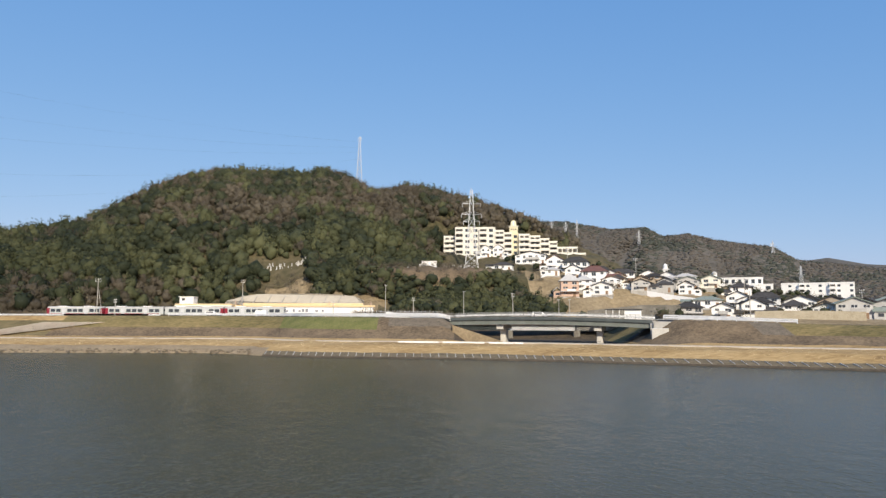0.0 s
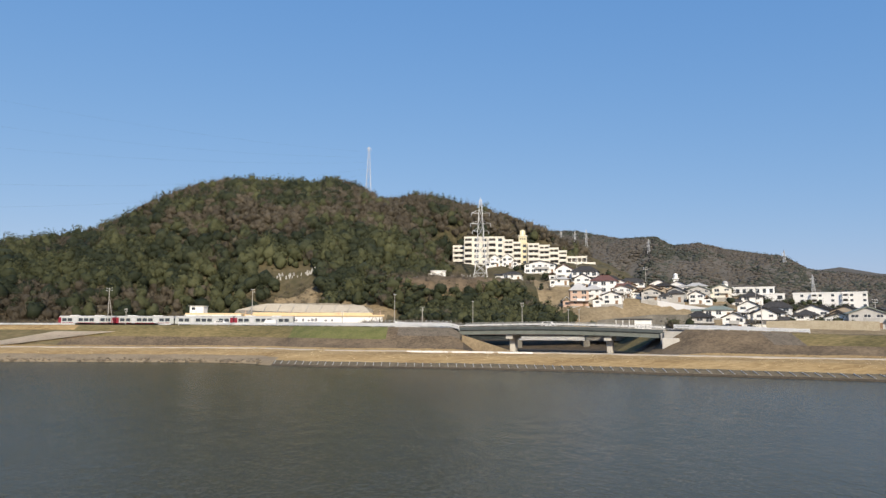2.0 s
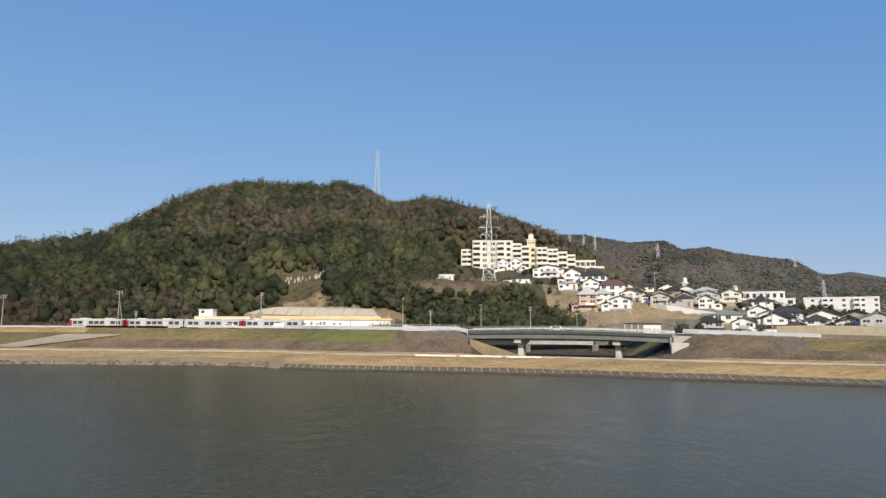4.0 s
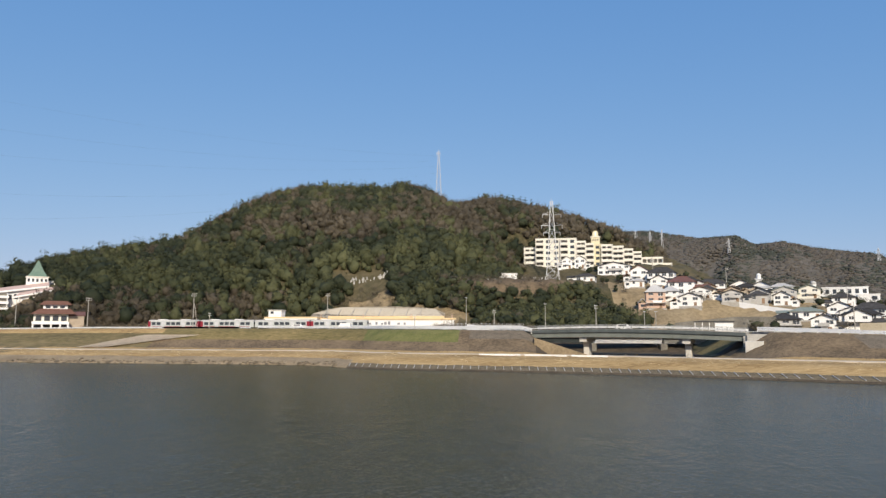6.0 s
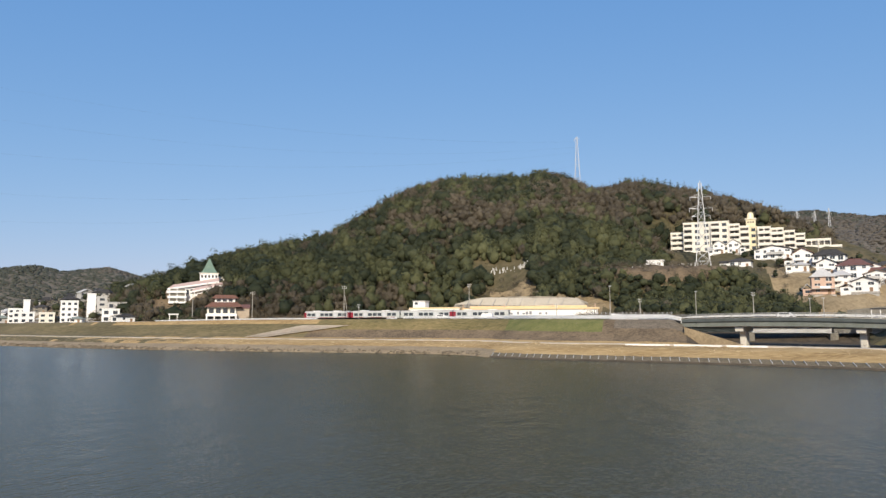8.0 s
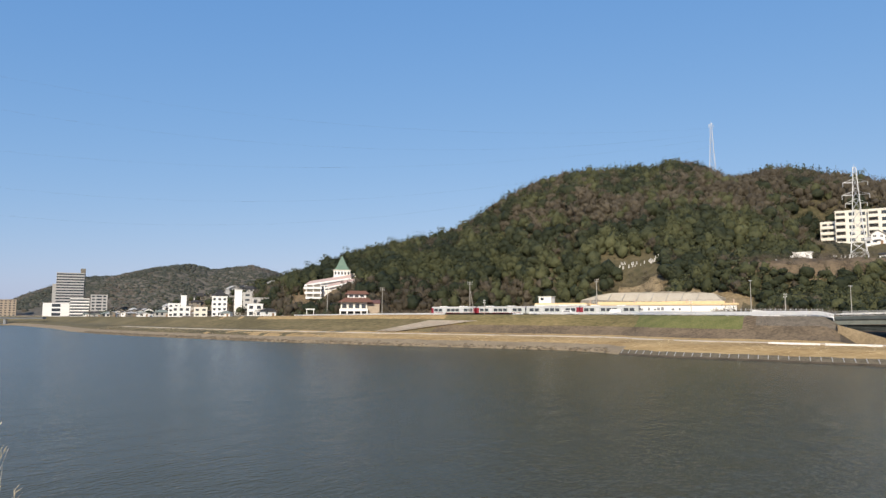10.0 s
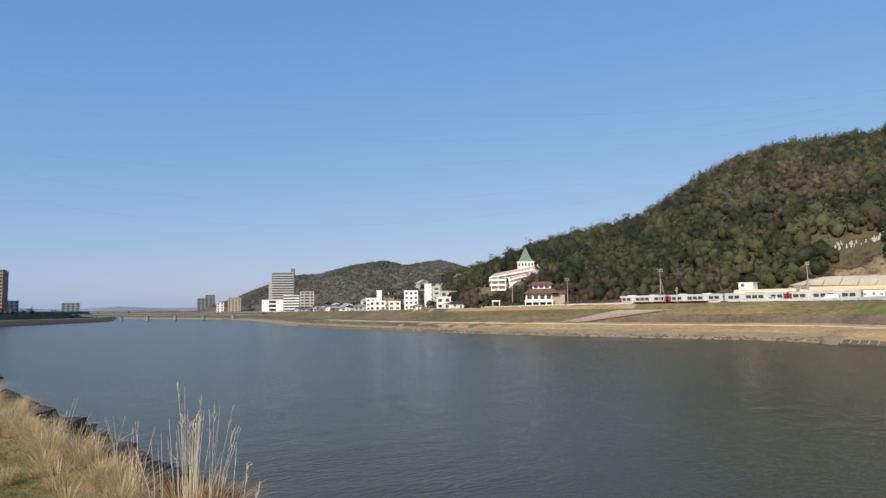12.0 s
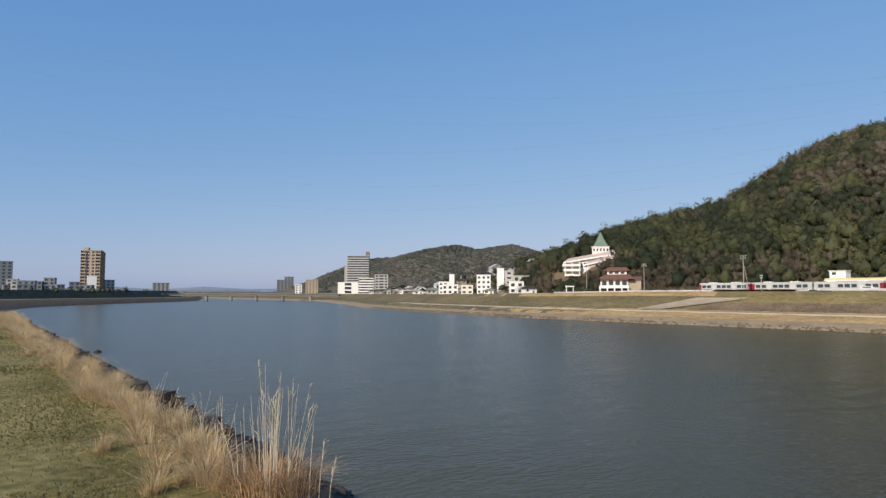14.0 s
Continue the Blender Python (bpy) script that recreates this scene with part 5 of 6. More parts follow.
W2 = "white two-storey house with a dark grey tiled roof"
house(22.3, 349, 5.2, 5, 6.6, -2, M_WHITE, M_GREY, 2, "front", "narrow white house with a pale gable roof below the apartments")
house(28.9, 348.5, 5.4, 5, 6.9, -6, M_WHITE, M_GREY, 2, "front", "narrow white house with a pale gable roof below the apartments")
house(28.2, 310.5, 8.6, 7, 4.6, -12, M_WHITE, M_TILEROOF, 1, "side", "low white house with a dark hipped roof among trees")
house(44, 332, 15, 9, 6.4, -14, M_WHITE, M_TILEROOF, 2, "front", "wide white house under a broad dark gable roof")
house(52.6, 313.6, 7.6, 8, 7.9, -12, M_WHITE, M_REDROOF, 2, "front", "white gabled house with a reddish roof")
house(60.9, 306, 11.4, 8, 8.2, -18, M_WHITE, M_TILEROOF, 2, "side", W2, True)
house(50.3, 267, 7.0, 7, 9.2, -6, M_SALMON, M_GREY, 3, "side", "salmon-coloured three-storey house on the slope", True)
house(48.6, 296, 5.8, 6, 3.9, -9, M_WHITE, M_GREY, 1, "side", "small white one-storey house with a grey roof")
house(64.7, 284.7, 10.2, 8, 7.8, -20, M_WHITE, M_REDROOF, 2, "side", "white house with a dark red hipped roof")
house(80.4, 301.5, 11.4, 8, 6.9, -15, M_WHITE, M_TILEROOF, 2, "side", W2)
house(83.2, 280, 6.4, 7, 5.6, -22, M_TANWALL, M_BROWNROOF, 1, "front", "tan house with a brown gable roof")
house(94, 307, 8.0, 8, 6.4, -12, M_WHITE, M_TILEROOF, 2, "front", "white gabled house with a dark roof")
house(103, 306, 7.0, 8, 5.8, -26, M_WHITE, M_TILEROOF, 2, "front", "white gabled house with a dark roof")
house(106.5, 294, 8.6, 7, 4.9, -16, M_WHITE, M_GREY, 1, "side", "low white house with a flat grey roof")
house(97, 267, 5.6, 6, 5.4, -24, M_WHITE, M_TILEROOF, 2, "front", "small white gabled house beside the sloping road")
house(88.5, 268, 6.2, 6, 5.0, -14, M_GREY, M_TILEROOF, 1, "side", "grey house with a dark tiled roof")
house(71.5, 300, 6.5, 6, 6.6, -10, M_GREY, M_TILEROOF, 2, "side", "grey two-storey house with a dark roof")
house(91.6, 232.6, 9.4, 7, 4.2, -21, M_WHITE, M_GREENGREY, 1, "side", "low white house with a grey-green roof")
house(76, 209, 8.0, 8, 5.6, -14, M_GREY, M_TILEROOF, 2, "side", "grey farmhouse with a dark hipped tiled roof", True)
house(84.5, 203, 6.2, 6, 5.2, -24, M_WHITE, M_TILEROOF, 2, "front", "white house with a dark gable roof near the levee")
house(97, 211, 6.8, 7, 6.0, -18, M_WHITE, M_TILEROOF, 2, "front", "white gabled house behind a concrete wall", True)
house(104, 219, 6.8, 7, 6.0, -30, M_WHITE, M_TILEROOF, 2, "side", W2)
house(109.5, 210, 6.6, 7, 5.4, -24, M_WHITE, M_TILEROOF, 2, "side", W2)
house(123, 231, 6.4, 6, 4.8, -28, M_WHITE, M_TILEROOF, 2, "front", "white gabled house with a dark roof")
house(115.5, 202, 8.2, 7, 4.6, -34, M_WHITE, M_TILEROOF, 1, "front", "white house with a wide pale gable")
house(133, 226, 7.0, 7, 5.0, -30, M_GREY, M_TILEROOF, 2, "side", "grey house with a dark roof behind bushes")
house(143, 220, 8.4, 7, 4.8, -32, M_WHITE, M_TILEROOF, 2, "side", W2)
house(152, 215, 8.4, 7, 4.8, -36, M_GREY, M_TILEROOF, 2, "side", "grey house with a dark roof behind bushes")
house(120.5, 198, 3.2, 4, 3.4, -31, M_WHITE, M_GREY, 1, "side", "tiny white shed with a grey roof")
for x, y, w, h, wl_, rf in ((57, 291, 7.0, 6.5, M_WHITE, M_TILEROOF), (58, 275, 6.5, 6.0, M_WHITE, M_GREY), (73, 290, 7.5, 6.4, M_WHITE, M_TILEROOF), (72, 275, 6.2, 5.2, M_CREAM, M_TILEROOF)):
    house(x, y, w, 6.5, h, -14 - (x - 40) * 0.2, wl_, rf, 2, "front" if h > 6.1 else "side", "white two-storey house stepping up the slope")
rh = random.Random(77)
taken = [(x, y) for x, y, z in SITES] + [(104, 219), (133, 226), (143, 220), (152, 215), (116, 262), (112, 280), (71.5, 300), (88.5, 268), (84.5, 203)]
added = 0
while added < 30:
    az = rh.uniform(-34, -16)
    ds = rh.uniform(225, 262 if az < -21 else 300)
    x, y = -ds * math.sin(radians(az)), ds * math.cos(radians(az))
    if (x < 104 and y < 264) or y - float(shore_y(x)) < 82 or min(math.hypot(x - p, y - q) for p, q in taken) < 9.0:
        rh.random()
        az = 0
        added += 0.02
        continue
    taken.append((x, y))
    added += 1
    house(x, y, rh.uniform(6.5, 9.5), rh.uniform(6, 7.5), rh.uniform(4.8, 6.8), az + rh.uniform(-10, 10), rh.choice([M_WHITE, M_WHITE, M_WHITE, M_TANWALL, M_GREY]), rh.choice([M_TILEROOF, M_TILEROOF, M_TILEROOF, M_GREENGREY]), 2, rh.choice(["side", "front"]), rh.choice(["pale two-storey house with a tiled roof, packed among others", "pale house with dark tiled eaves among garden trees"]))
house(116, 262, 7.5, 7, 5.6, -18, M_WHITE, M_TILEROOF, 2, "side", W2)
house(112, 280, 7.5, 7, 5.6, -22, M_CREAM, M_GREENGREY, 2, "front", "pale yellow house with a grey-green roof")

# more houses close together on the lower slope
rh = random.Random(5)
taken = [(s[0], s[1]) for s in SITES] + [(116, 262), (112, 280), (104, 219), (133, 226), (152, 215), (88, 268)]
for i in range(400):
    x, y = rh.uniform(62, 185), rh.uniform(196, 330)
    if y - float(shore_y(x)) < 82 or min((x - px) ** 2 + (y - py) ** 2 for px, py in taken) < 81 or (x < 100 and y < 262) or (x > 108 and y > 238):
        continue
    taken.append((x, y))
    house(x, y, rh.uniform(6, 8.5), rh.uniform(6, 7), rh.uniform(4.6, 6.2), math.degrees(math.atan2(-x, y)) + rh.uniform(-25, 25), rh.choice([M_WHITE, M_WHITE, M_WHITE, M_TANWALL, M_GREY]), rh.choice([M_TILEROOF, M_TILEROOF, M_TILEROOF, M_BROWNROOF]), 2, rh.choice(["side", "front"]), rh.choice(["pale two-storey house with a dark tiled roof"]))

block("school_building", 152.5, 348, 22.5, 25, 9, 2, 3.6, "wwwwwwww", M_WHITE, "white two-storey institution with rows of windows", "school", -23, 8)
block("school_annex", 162.5, 340, 19.4, 9, 8, 2, 3.3, "-w", M_WHITE, "plain white annex with a flat roof", "annex", -25, 8)
dome = empty("roof_turret", 143.4, 353.5, 29.9, -22, "small white turret with a domed cap on the roof", "turret")
bm = bmesh.new()
beam(bm, (0, 0, -0.3), (0, 0, 2.2), 1.3, 12)
part("drum", bm, M_WHITE, dome)
bm = bmesh.new()
bmesh.ops.create_uvsphere(bm, u_segments=12, v_segments=8, radius=1.4, matrix=Matrix.Translation((0, 0, 2.4)))
part("cap", bm, M_GREY, dome)
block("flat_block", 194.8, 349, 16.6, 33.5, 9, 4, 2.65, "-w-bw-w-bw-w", M_WHITE, "white four-storey slab of flats with recessed balconies", "apartment block", -29, 8)
tower = empty("water_tower", 105.8, 318, 28.5, -18, "slim white square water tower with a small domed head", "water tower")
part("shaft", boxes((-1.1, -1.1, -6, 1.1, 1.1, 3.4), bevel=0.05), M_WHITE, tower)
part("balcony", boxes((-1.6, -1.6, 3.404, 1.6, 1.6, 3.8)), M_WHITE, tower)
bm = bmesh.new()
beam(bm, (0, 0, 3.804), (0, 0, 5.6), 1.0, 12)
beam(bm, (0, 0, 5.6), (0, 0, 6.3), 1.0, 12, 0.3)
part("tank", bm, M_WHITE, tower)


# walls and barriers of the slope
def wall_run(name, pts, h, t, mat, label, deep=3.0):
    bm = bmesh.new()
    for (x0, y0), (x1, y1) in zip(pts[:-1], pts[1:]):
        z0, z1 = ground_z(x0, y0), ground_z(x1, y1)
        n = Vector((y0 - y1, x1 - x0, 0)).normalized() * t
        lo = [bm.verts.new(c) for c in ((x0, y0, z0 - deep), (x1, y1, z1 - deep), (x1 + n.x, y1 + n.y, z1 - deep), (x0 + n.x, y0 + n.y, z0 - deep))]
        hi = [bm.verts.new(c) for c in ((x0, y0, z0 + h), (x1, y1, z1 + h), (x1 + n.x, y1 + n.y, z1 + h), (x0 + n.x, y0 + n.y, z0 + h))]
        bm.faces.new(hi)
        for i in range(4):
            bm.faces.new((lo[i], lo[(i + 1) % 4], hi[(i + 1) % 4], hi[i]))
    return tagged(part(name, bm, mat), label, "wall", kind="")


wall_run("retaining_wall", [(56, 273), (72, 275)], 2.2, 0.4, M_WHITE, "pale concrete retaining wall under a house")
wall_run("road_barrier", [(72, 270), (80, 262), (88, 256), (95, 250)], 1.6, 0.25, M_WHITE, "white barrier along the sloping hillside road")
wall_run("retaining_wall", [(46, 214), (62, 209), (72, 204)], 4.6, 0.4, M_CONCDARK, "stained grey concrete retaining wall behind the railway")
wall_run("garden_wall", [(88, 190), (96, 186), (104, 182), (112, 178)], 2.4, 0.3, M_TANCONC2, "tan concrete garden wall at the levee foot")

# shed and fence posts of the small graveyard
shed = empty("shed", -6, 290, ground_z(-6, 290), 0, "small white shed in a clearing", "shed")
part("wall", boxes((-3.2, -2, -1.0, 3.2, 2, 2.9)), M_WHITE, shed)
part("roof", boxes((-3.5, -2.3, 2.9, 3.5, 2.3, 3.15)), M_WHITE, shed)
part("door", boxes((1.0, -2.05, 0.0, 2.0, -1.98, 2.0)), M_GREY, shed)
part("wall", boxes((-4.2, -1.6, -1.0, -3.22, 1.6, 2.0)), M_WHITE, shed)
r = random.Random(8)
stone_bm = boxes((-0.35, -0.3, -0.8, 0.35, 0.3, 0.4), (-0.2, -0.2, 0.4, 0.2, 0.2, 1.5))
stone_me = None
for i in range(105):
    x = r.uniform(-24, 14) if i < 65 else r.uniform(-88, -60)
    y = r.uniform(287, 296) if i < 65 else r.uniform(296, 300)
    if -11 < x < 0 and y < 293:
        continue
    if stone_me is None:
        ob = part("gravestone", stone_bm, M_GREY)
        stone_me = ob.data
    else:
        ob = new("gravestone", stone_me)
    k = r.uniform(0.5, 1.0)
    ob.matrix_basis = Matrix.Translation((x, y, ground_z(x, y))) @ Matrix.Scale(k, 4)
    tagged(ob, "pale upright stone in a hillside graveyard", "gravestone", "gravestones")


# ---- pylons ----
def pylon(x, y, z, h, base, top=1.0, arms=((0.84, 4.5), (0.71, 5.0), (0.62, 4.0)), thick=0.16, panels=9, label="tall grey steel lattice power pylon", turn=0.0):
    root = empty("pylon", x, y, z, turn, label, "pylon", "power pylons")

    def half(s):
        return base / 2 + (top / 2 - base / 2) * min(1.0, s ** 0.62)

    corners = ((-1, -1), (1, -1), (1, 1), (-1, 1))
    levels = [1 - (1 - i / panels) ** 1.0 for i in range(panels + 1)]
    for cx, cy in corners:
        bm = bmesh.new()
        for s0, s1 in zip(levels[:-1], levels[1:]):
            beam(bm, (cx * half(s0), cy * half(s0), s0 * h - (1.0 if s0 == 0 else 0)), (cx * half(s1), cy * half(s1), s1 * h), thick, 4)
        part("leg", bm, M_STEEL, root)
    for k in range(4):
        bm = bmesh.new()
        (ax, ay), (bx, by) = corners[k], corners[(k + 1) % 4]
        for s0, s1 in zip(levels[:-1], levels[1:]):
            h0, h1 = half(s0), half(s1)
            beam(bm, (ax * h0, ay * h0, s0 * h), (bx * h1, by * h1, s1 * h), thick * 0.55, 3)
            beam(bm, (bx * h0, by * h0, s0 * h), (ax * h1, ay * h1, s1 * h), thick * 0.55, 3)
            beam(bm, (ax * h1, ay * h1, s1 * h), (bx * h1, by * h1, s1 * h), thick * 0.5, 3)
        part("bracing", bm, M_STEEL, root)
    for s, w in arms:
        arm_bm = bmesh.new()
        z0, hs = s * h, half(s)
        for side in (-1, 1):
            for dy in (-1, 1):
                beam(arm_bm, (side * hs, dy * hs, z0), (side * w, 0, z0 + 0.1), thick * 0.6, 3)
            beam(arm_bm, (side * hs, 0, z0 + 1.5), (side * w, 0, z0 + 0.1), thick * 0.5, 3)
        arm = part("arm", arm_bm, M_STEEL, root)
        for side in (-1, 1):
            bm = bmesh.new()
            beam(bm, (side * w, 0, z0 + 0.1), (side * w, 0, z0 - 1.6), 0.11, 5)
            part("insulator", bm, M_STEEL, arm)
    bm = bmesh.new()
    beam(bm, (0, 0, h - 0.5), (0, 0, h + 1.6), thick, 4, 0.04)
    part("tip", bm, M_STEEL, root)
    return root


pylon(14.1, 329.7, 31.0, 41.0, 7.6, 1.1, label="tall grey lattice pylon in front of the apartments")
pylon(-63.2, 496, 98, 46.5, 6.5, 0.9, ((0.97, 1.6),), 0.115, label="slender pale lattice mast behind the hill crest")
for x, y, zt, h in ((168.1, 835, 131.9, 36), (162.6, 881, 136.4, 22), (144.5, 884, 137.5, 20), (234.8, 798, 114.4, 24), (385, 778, 99.8, 22), (354.7, 663, 61.8, 24)):
    pylon(x, y, zt - h, h - 1.2, 4.6, 0.8, ((0.85, 2.6), (0.7, 3.0)), 0.15, 6, "distant grey lattice pylon above the woods")
# power lines that cross the river from the mast, as sagging spans
for z0, z1, sag in ((141, 176, 23.4), (137, 154, 26.9), (133, 120, 22.7), (128, 101, 32.6), (124, 83.5, 35.9)):
    span_line = empty("power_line", -63.2, 496, z0, 0, "thin high-voltage wire sagging across the river", "power line", "power lines")
    for off in (0.0,):
        bm = bmesh.new()
        prev = None
        for k in range(41):
            u = k / 40 * 1.3
            p = (-456.8 * u + off * 0.6, -346.0 * u - off, (z1 - z0) * u - 4 * sag * u * (1 - u) - off * 0.5)
            if prev:
                beam(bm, prev, p, 0.02, 3)
            prev = p
        part("wire", bm, M_DARK, span_line)
utility_pole(91.4, 317, 24, 13.5, 2.0, label="wooden utility pole among the houses")
utility_pole(60, 322, 30, 12, 1.6, label="wooden utility pole among the houses")
utility_pole(112, 249, 14, 10, 1.6, label="concrete utility pole among the houses")
utility_pole(90, 197, 8, 9, 1.6, label="concrete utility pole among the houses")
utility_pole(128, 205, 9, 9, 1.6, label="concrete utility pole among the houses")
hut = empty("trackside_hut", 52.4, 195, 8.6, -16, "small white open-sided hut beside the bridge", "hut")
part("roof", boxes((-5.2, -1.6, 2.7, 5.2, 1.6, 3.0)), M_DARK, hut)
part("wall", boxes((0.2, -1.3, -0.6, 4.9, 1.3, 2.7)), M_WHITE, hut)
for x in (-4.9, -3.0, -1.2):
    part("post", boxes((x - 0.1, -1.3, -0.6, x + 0.1, -1.1, 2.7)), M_WHITE, hut)


# ---- the hotel with the green spire, downstream ----
def sheet(corners, thick):
    """A sloping slab from its four upper corners."""
    bm = bmesh.new()
    hi = [bm.verts.new(c) for c in corners]
    lo = [bm.verts.new((x, y, z - thick)) for x, y, z in corners]
    bm.faces.new(hi)
    bm.faces.new(lo[::-1])
    for k in range(4):
        bm.faces.new((lo[k], lo[(k + 1) % 4], hi[(k + 1) % 4], hi[k]))
    bmesh.ops.recalc_face_normals(bm, faces=bm.faces[:])
    return bm


hotel = empty("hotel", -230.5, 290, 0, 38.4, "white hillside hotel with pink roofs and a green spire", "hotel")
gz = ground_z(-230.5, 290) - 6
tower_wall = part("tower_wall", boxes((-2.0, 0, gz, 7.0, 8.0, 33.4), bevel=0.1), M_WHITE, hotel)
part("cornice", boxes((-2.4, -0.4, 33.404, 7.4, 8.4, 33.8)), M_CREAM, tower_wall)
for i in range(5):
    part("window", boxes((-1.4 + i * 1.75, -0.06, 31.2, -0.5 + i * 1.75, 0.02, 32.7)), M_GLASS, tower_wall)
bm = bmesh.new()
rings = [[bm.verts.new((2.5 + sx * hw, 4.0 + sy * hw, z)) for sx, sy in ((-1, -1), (1, -1), (1, 1), (-1, 1))] for hw, z in ((4.1, 33.804), (2.7, 36.0), (1.35, 39.0), (0.25, 41.6))]
bm.faces.new(rings[0][::-1])
bm.faces.new(rings[-1])
for lo, hi in zip(rings[:-1], rings[1:]):
    for k in range(4):
        bm.faces.new((lo[k], lo[(k + 1) % 4], hi[(k + 1) % 4], hi[k]))
part("spire", bm, M_GREENROOF, hotel, "steep flared green copper spire")
side_wing = part("side_wing", boxes((7.02, 3, gz, 13.2, 9, 31.7)), M_WHITE, hotel)
part("roof_edge", boxes((6.9, 2.7, 31.704, 13.5, 9.2, 32.1)), M_CREAM, side_wing)
for i in range(2):
    part("window", boxes((7.9 + i * 2.6, 2.94, 29.2, 9.6 + i * 2.6, 3.02, 31.0)), M_GLASS, side_wing)
# upper hall: pink roof falling away to the terraces
bm = bmesh.new()
prism(bm, [(-15, gz), (6.8, gz), (6.8, 29.0), (-15, 25.0)], -5.4, -0.02)
hall = part("upper_hall", bm, M_WHITE, hotel)
part("roof", sheet(((-17, -6.4, 25.2), (7.4, -6.4, 29.2), (7.4, 0.6, 31.4), (-15, 0.6, 27.4)), 0.4), M_PINKROOF, hall, "pale pink sloping roof")
part("eave", sheet(((-17.2, -6.7, 25.1), (7.5, -6.7, 29.1), (7.5, -6.42, 29.25), (-17.1, -6.42, 25.25)), 0.7), M_WHITE, hall)
for i in range(4):
    part("window", boxes((-13.8 + i * 2.5, -5.46, 22.0 + 0.2 * i, -12.0 + i * 2.5, -5.38, 24.0 + 0.3 * i)), M_GLASS, hall)
# lower hall in front
bm = bmesh.new()
prism(bm, [(-4.2, gz), (8.6, gz), (8.6, 26.8), (-4.2, 23.6)], -11.0, -5.42)
lower = part("lower_hall", bm, M_WHITE, hotel)
part("roof", sheet(((-6, -12, 23.6), (9.2, -12, 27.2), (9.2, -6.8, 28.8), (-4, -6.8, 25.6)), 0.4), M_PINKROOF, lower, "pale pink sloping roof")
part("eave", sheet(((-6.2, -12.3, 23.5), (9.3, -12.3, 27.1), (9.3, -12.02, 27.2), (-6.1, -12.02, 23.6)), 0.7), M_WHITE, lower)
for i in range(3):
    part("window", boxes((-2.8 + i * 3.6, -11.06, 20.6 + 0.6 * i, -0.6 + i * 3.6, -10.98, 22.4 + 0.8 * i)), M_GLASS, lower)
# stacked open terraces at the low end
for k in range(3):
    z0 = 17.6 + 2.6 * k
    terrace = part("terrace", boxes((-17.4 + 0.5 * (2 - k), -9.5, z0, -8.0, -5.42, z0 + 0.35), (-17.4 + 0.5 * (2 - k), -9.5, z0 + 0.35, -8.0, -9.3, z0 + 1.2)), M_WHITE, hotel)
    for x in (-16.0, -12.4, -8.6):
        part("column", boxes((x - 0.2, -9.2, z0 + 0.354, x + 0.2, -8.8, z0 + 2.59)), M_WHITE, terrace)
# darker concrete paints the shade of the recesses between the slabs
part("terrace_core", boxes((-15.6, -8.6, gz, -8.4, -5.44, 25.0)), M_CONCDARK, hotel, "wall behind the terraces, coloured dark for the recess shade")

shelter_z = ground_z(-207, 241)
shelter = empty("gate_shelter", -207, 241, shelter_z, 40, "small white flat-roofed shelter on posts below the hotel", "shelter")
part("roof", boxes((-2.1, -1.2, 3.3, 2.1, 1.2, 3.8)), M_WHITE, shelter)
for x in (-1.7, 1.4):
    for y in (-1.0, 0.7):
        part("post", boxes((x, y, -0.6, x + 0.3, y + 0.3, 3.296)), M_WHITE, shelter)

inn = empty("roadside_inn", -181, 241, ground_z(-181, 241), 37, "two-storey inn with reddish-brown tiered roofs on white columns", "inn")
part("wall", boxes((-6.5, -4, 2.6, 5.0, 4, 6.2)), M_CREAM, inn)
part("balcony", boxes((-7, -5.4, 2.3, 5.4, -4.0, 3.4)), M_WHITE, inn)
for x in (-6.6, -3.6, -0.6, 2.4, 5.0):
    part("column", boxes((x - 0.3, -5.2, -1, x + 0.3, -4.6, 2.3)), M_WHITE, inn)
# set back under the balcony; the shade there is painted as a near-black wall
part("ground_wall", boxes((-6.5, -3, -1, 5.0, 4, 2.6)), M_DARK, inn)
bm = bmesh.new()
prism(bm, [(-7.6, 6.2), (7.6, 6.2), (5.6, 8.2), (-4.6, 8.2)], -5.6, 4.6)
part("roof", bm, M_REDROOF, inn)
part("upper_wall", boxes((-3.6, -2.5, 8.2, 4.6, 3.5, 9.8)), M_WHITE, inn)
bm = bmesh.new()
prism(bm, [(-5.0, 9.8), (6.2, 9.8), (4.4, 11.3), (-3.2, 11.3)], -3.5, 4.2)
part("roof", bm, M_REDROOF, inn)
for i in range(4):
    part("window", boxes((-5.8 + 2.8 * i, -4.06, 3.6, -3.9 + 2.8 * i, -3.98, 5.6)), M_GLASS, inn)
    if i < 3:
        part("window", boxes((-2.8 + 2.4 * i, -2.56, 8.5, -1.2 + 2.4 * i, -2.48, 9.5)), M_GLASS, inn)
# annex browner than the front wall: its shade is put into the colour
annex = part("side_annex", boxes((5.02, -3, -1, 10.5, 4, 5.6)), M_TANWALL, inn, "side annex, coloured tan for the shade on it")
bm = bmesh.new()
gable_roof(bm, 5.4, 10.4, -2.8, 3.8, 5.75, 7.4, 0.5, "x")
part("annex_roof", bm, M_REDROOF, annex)

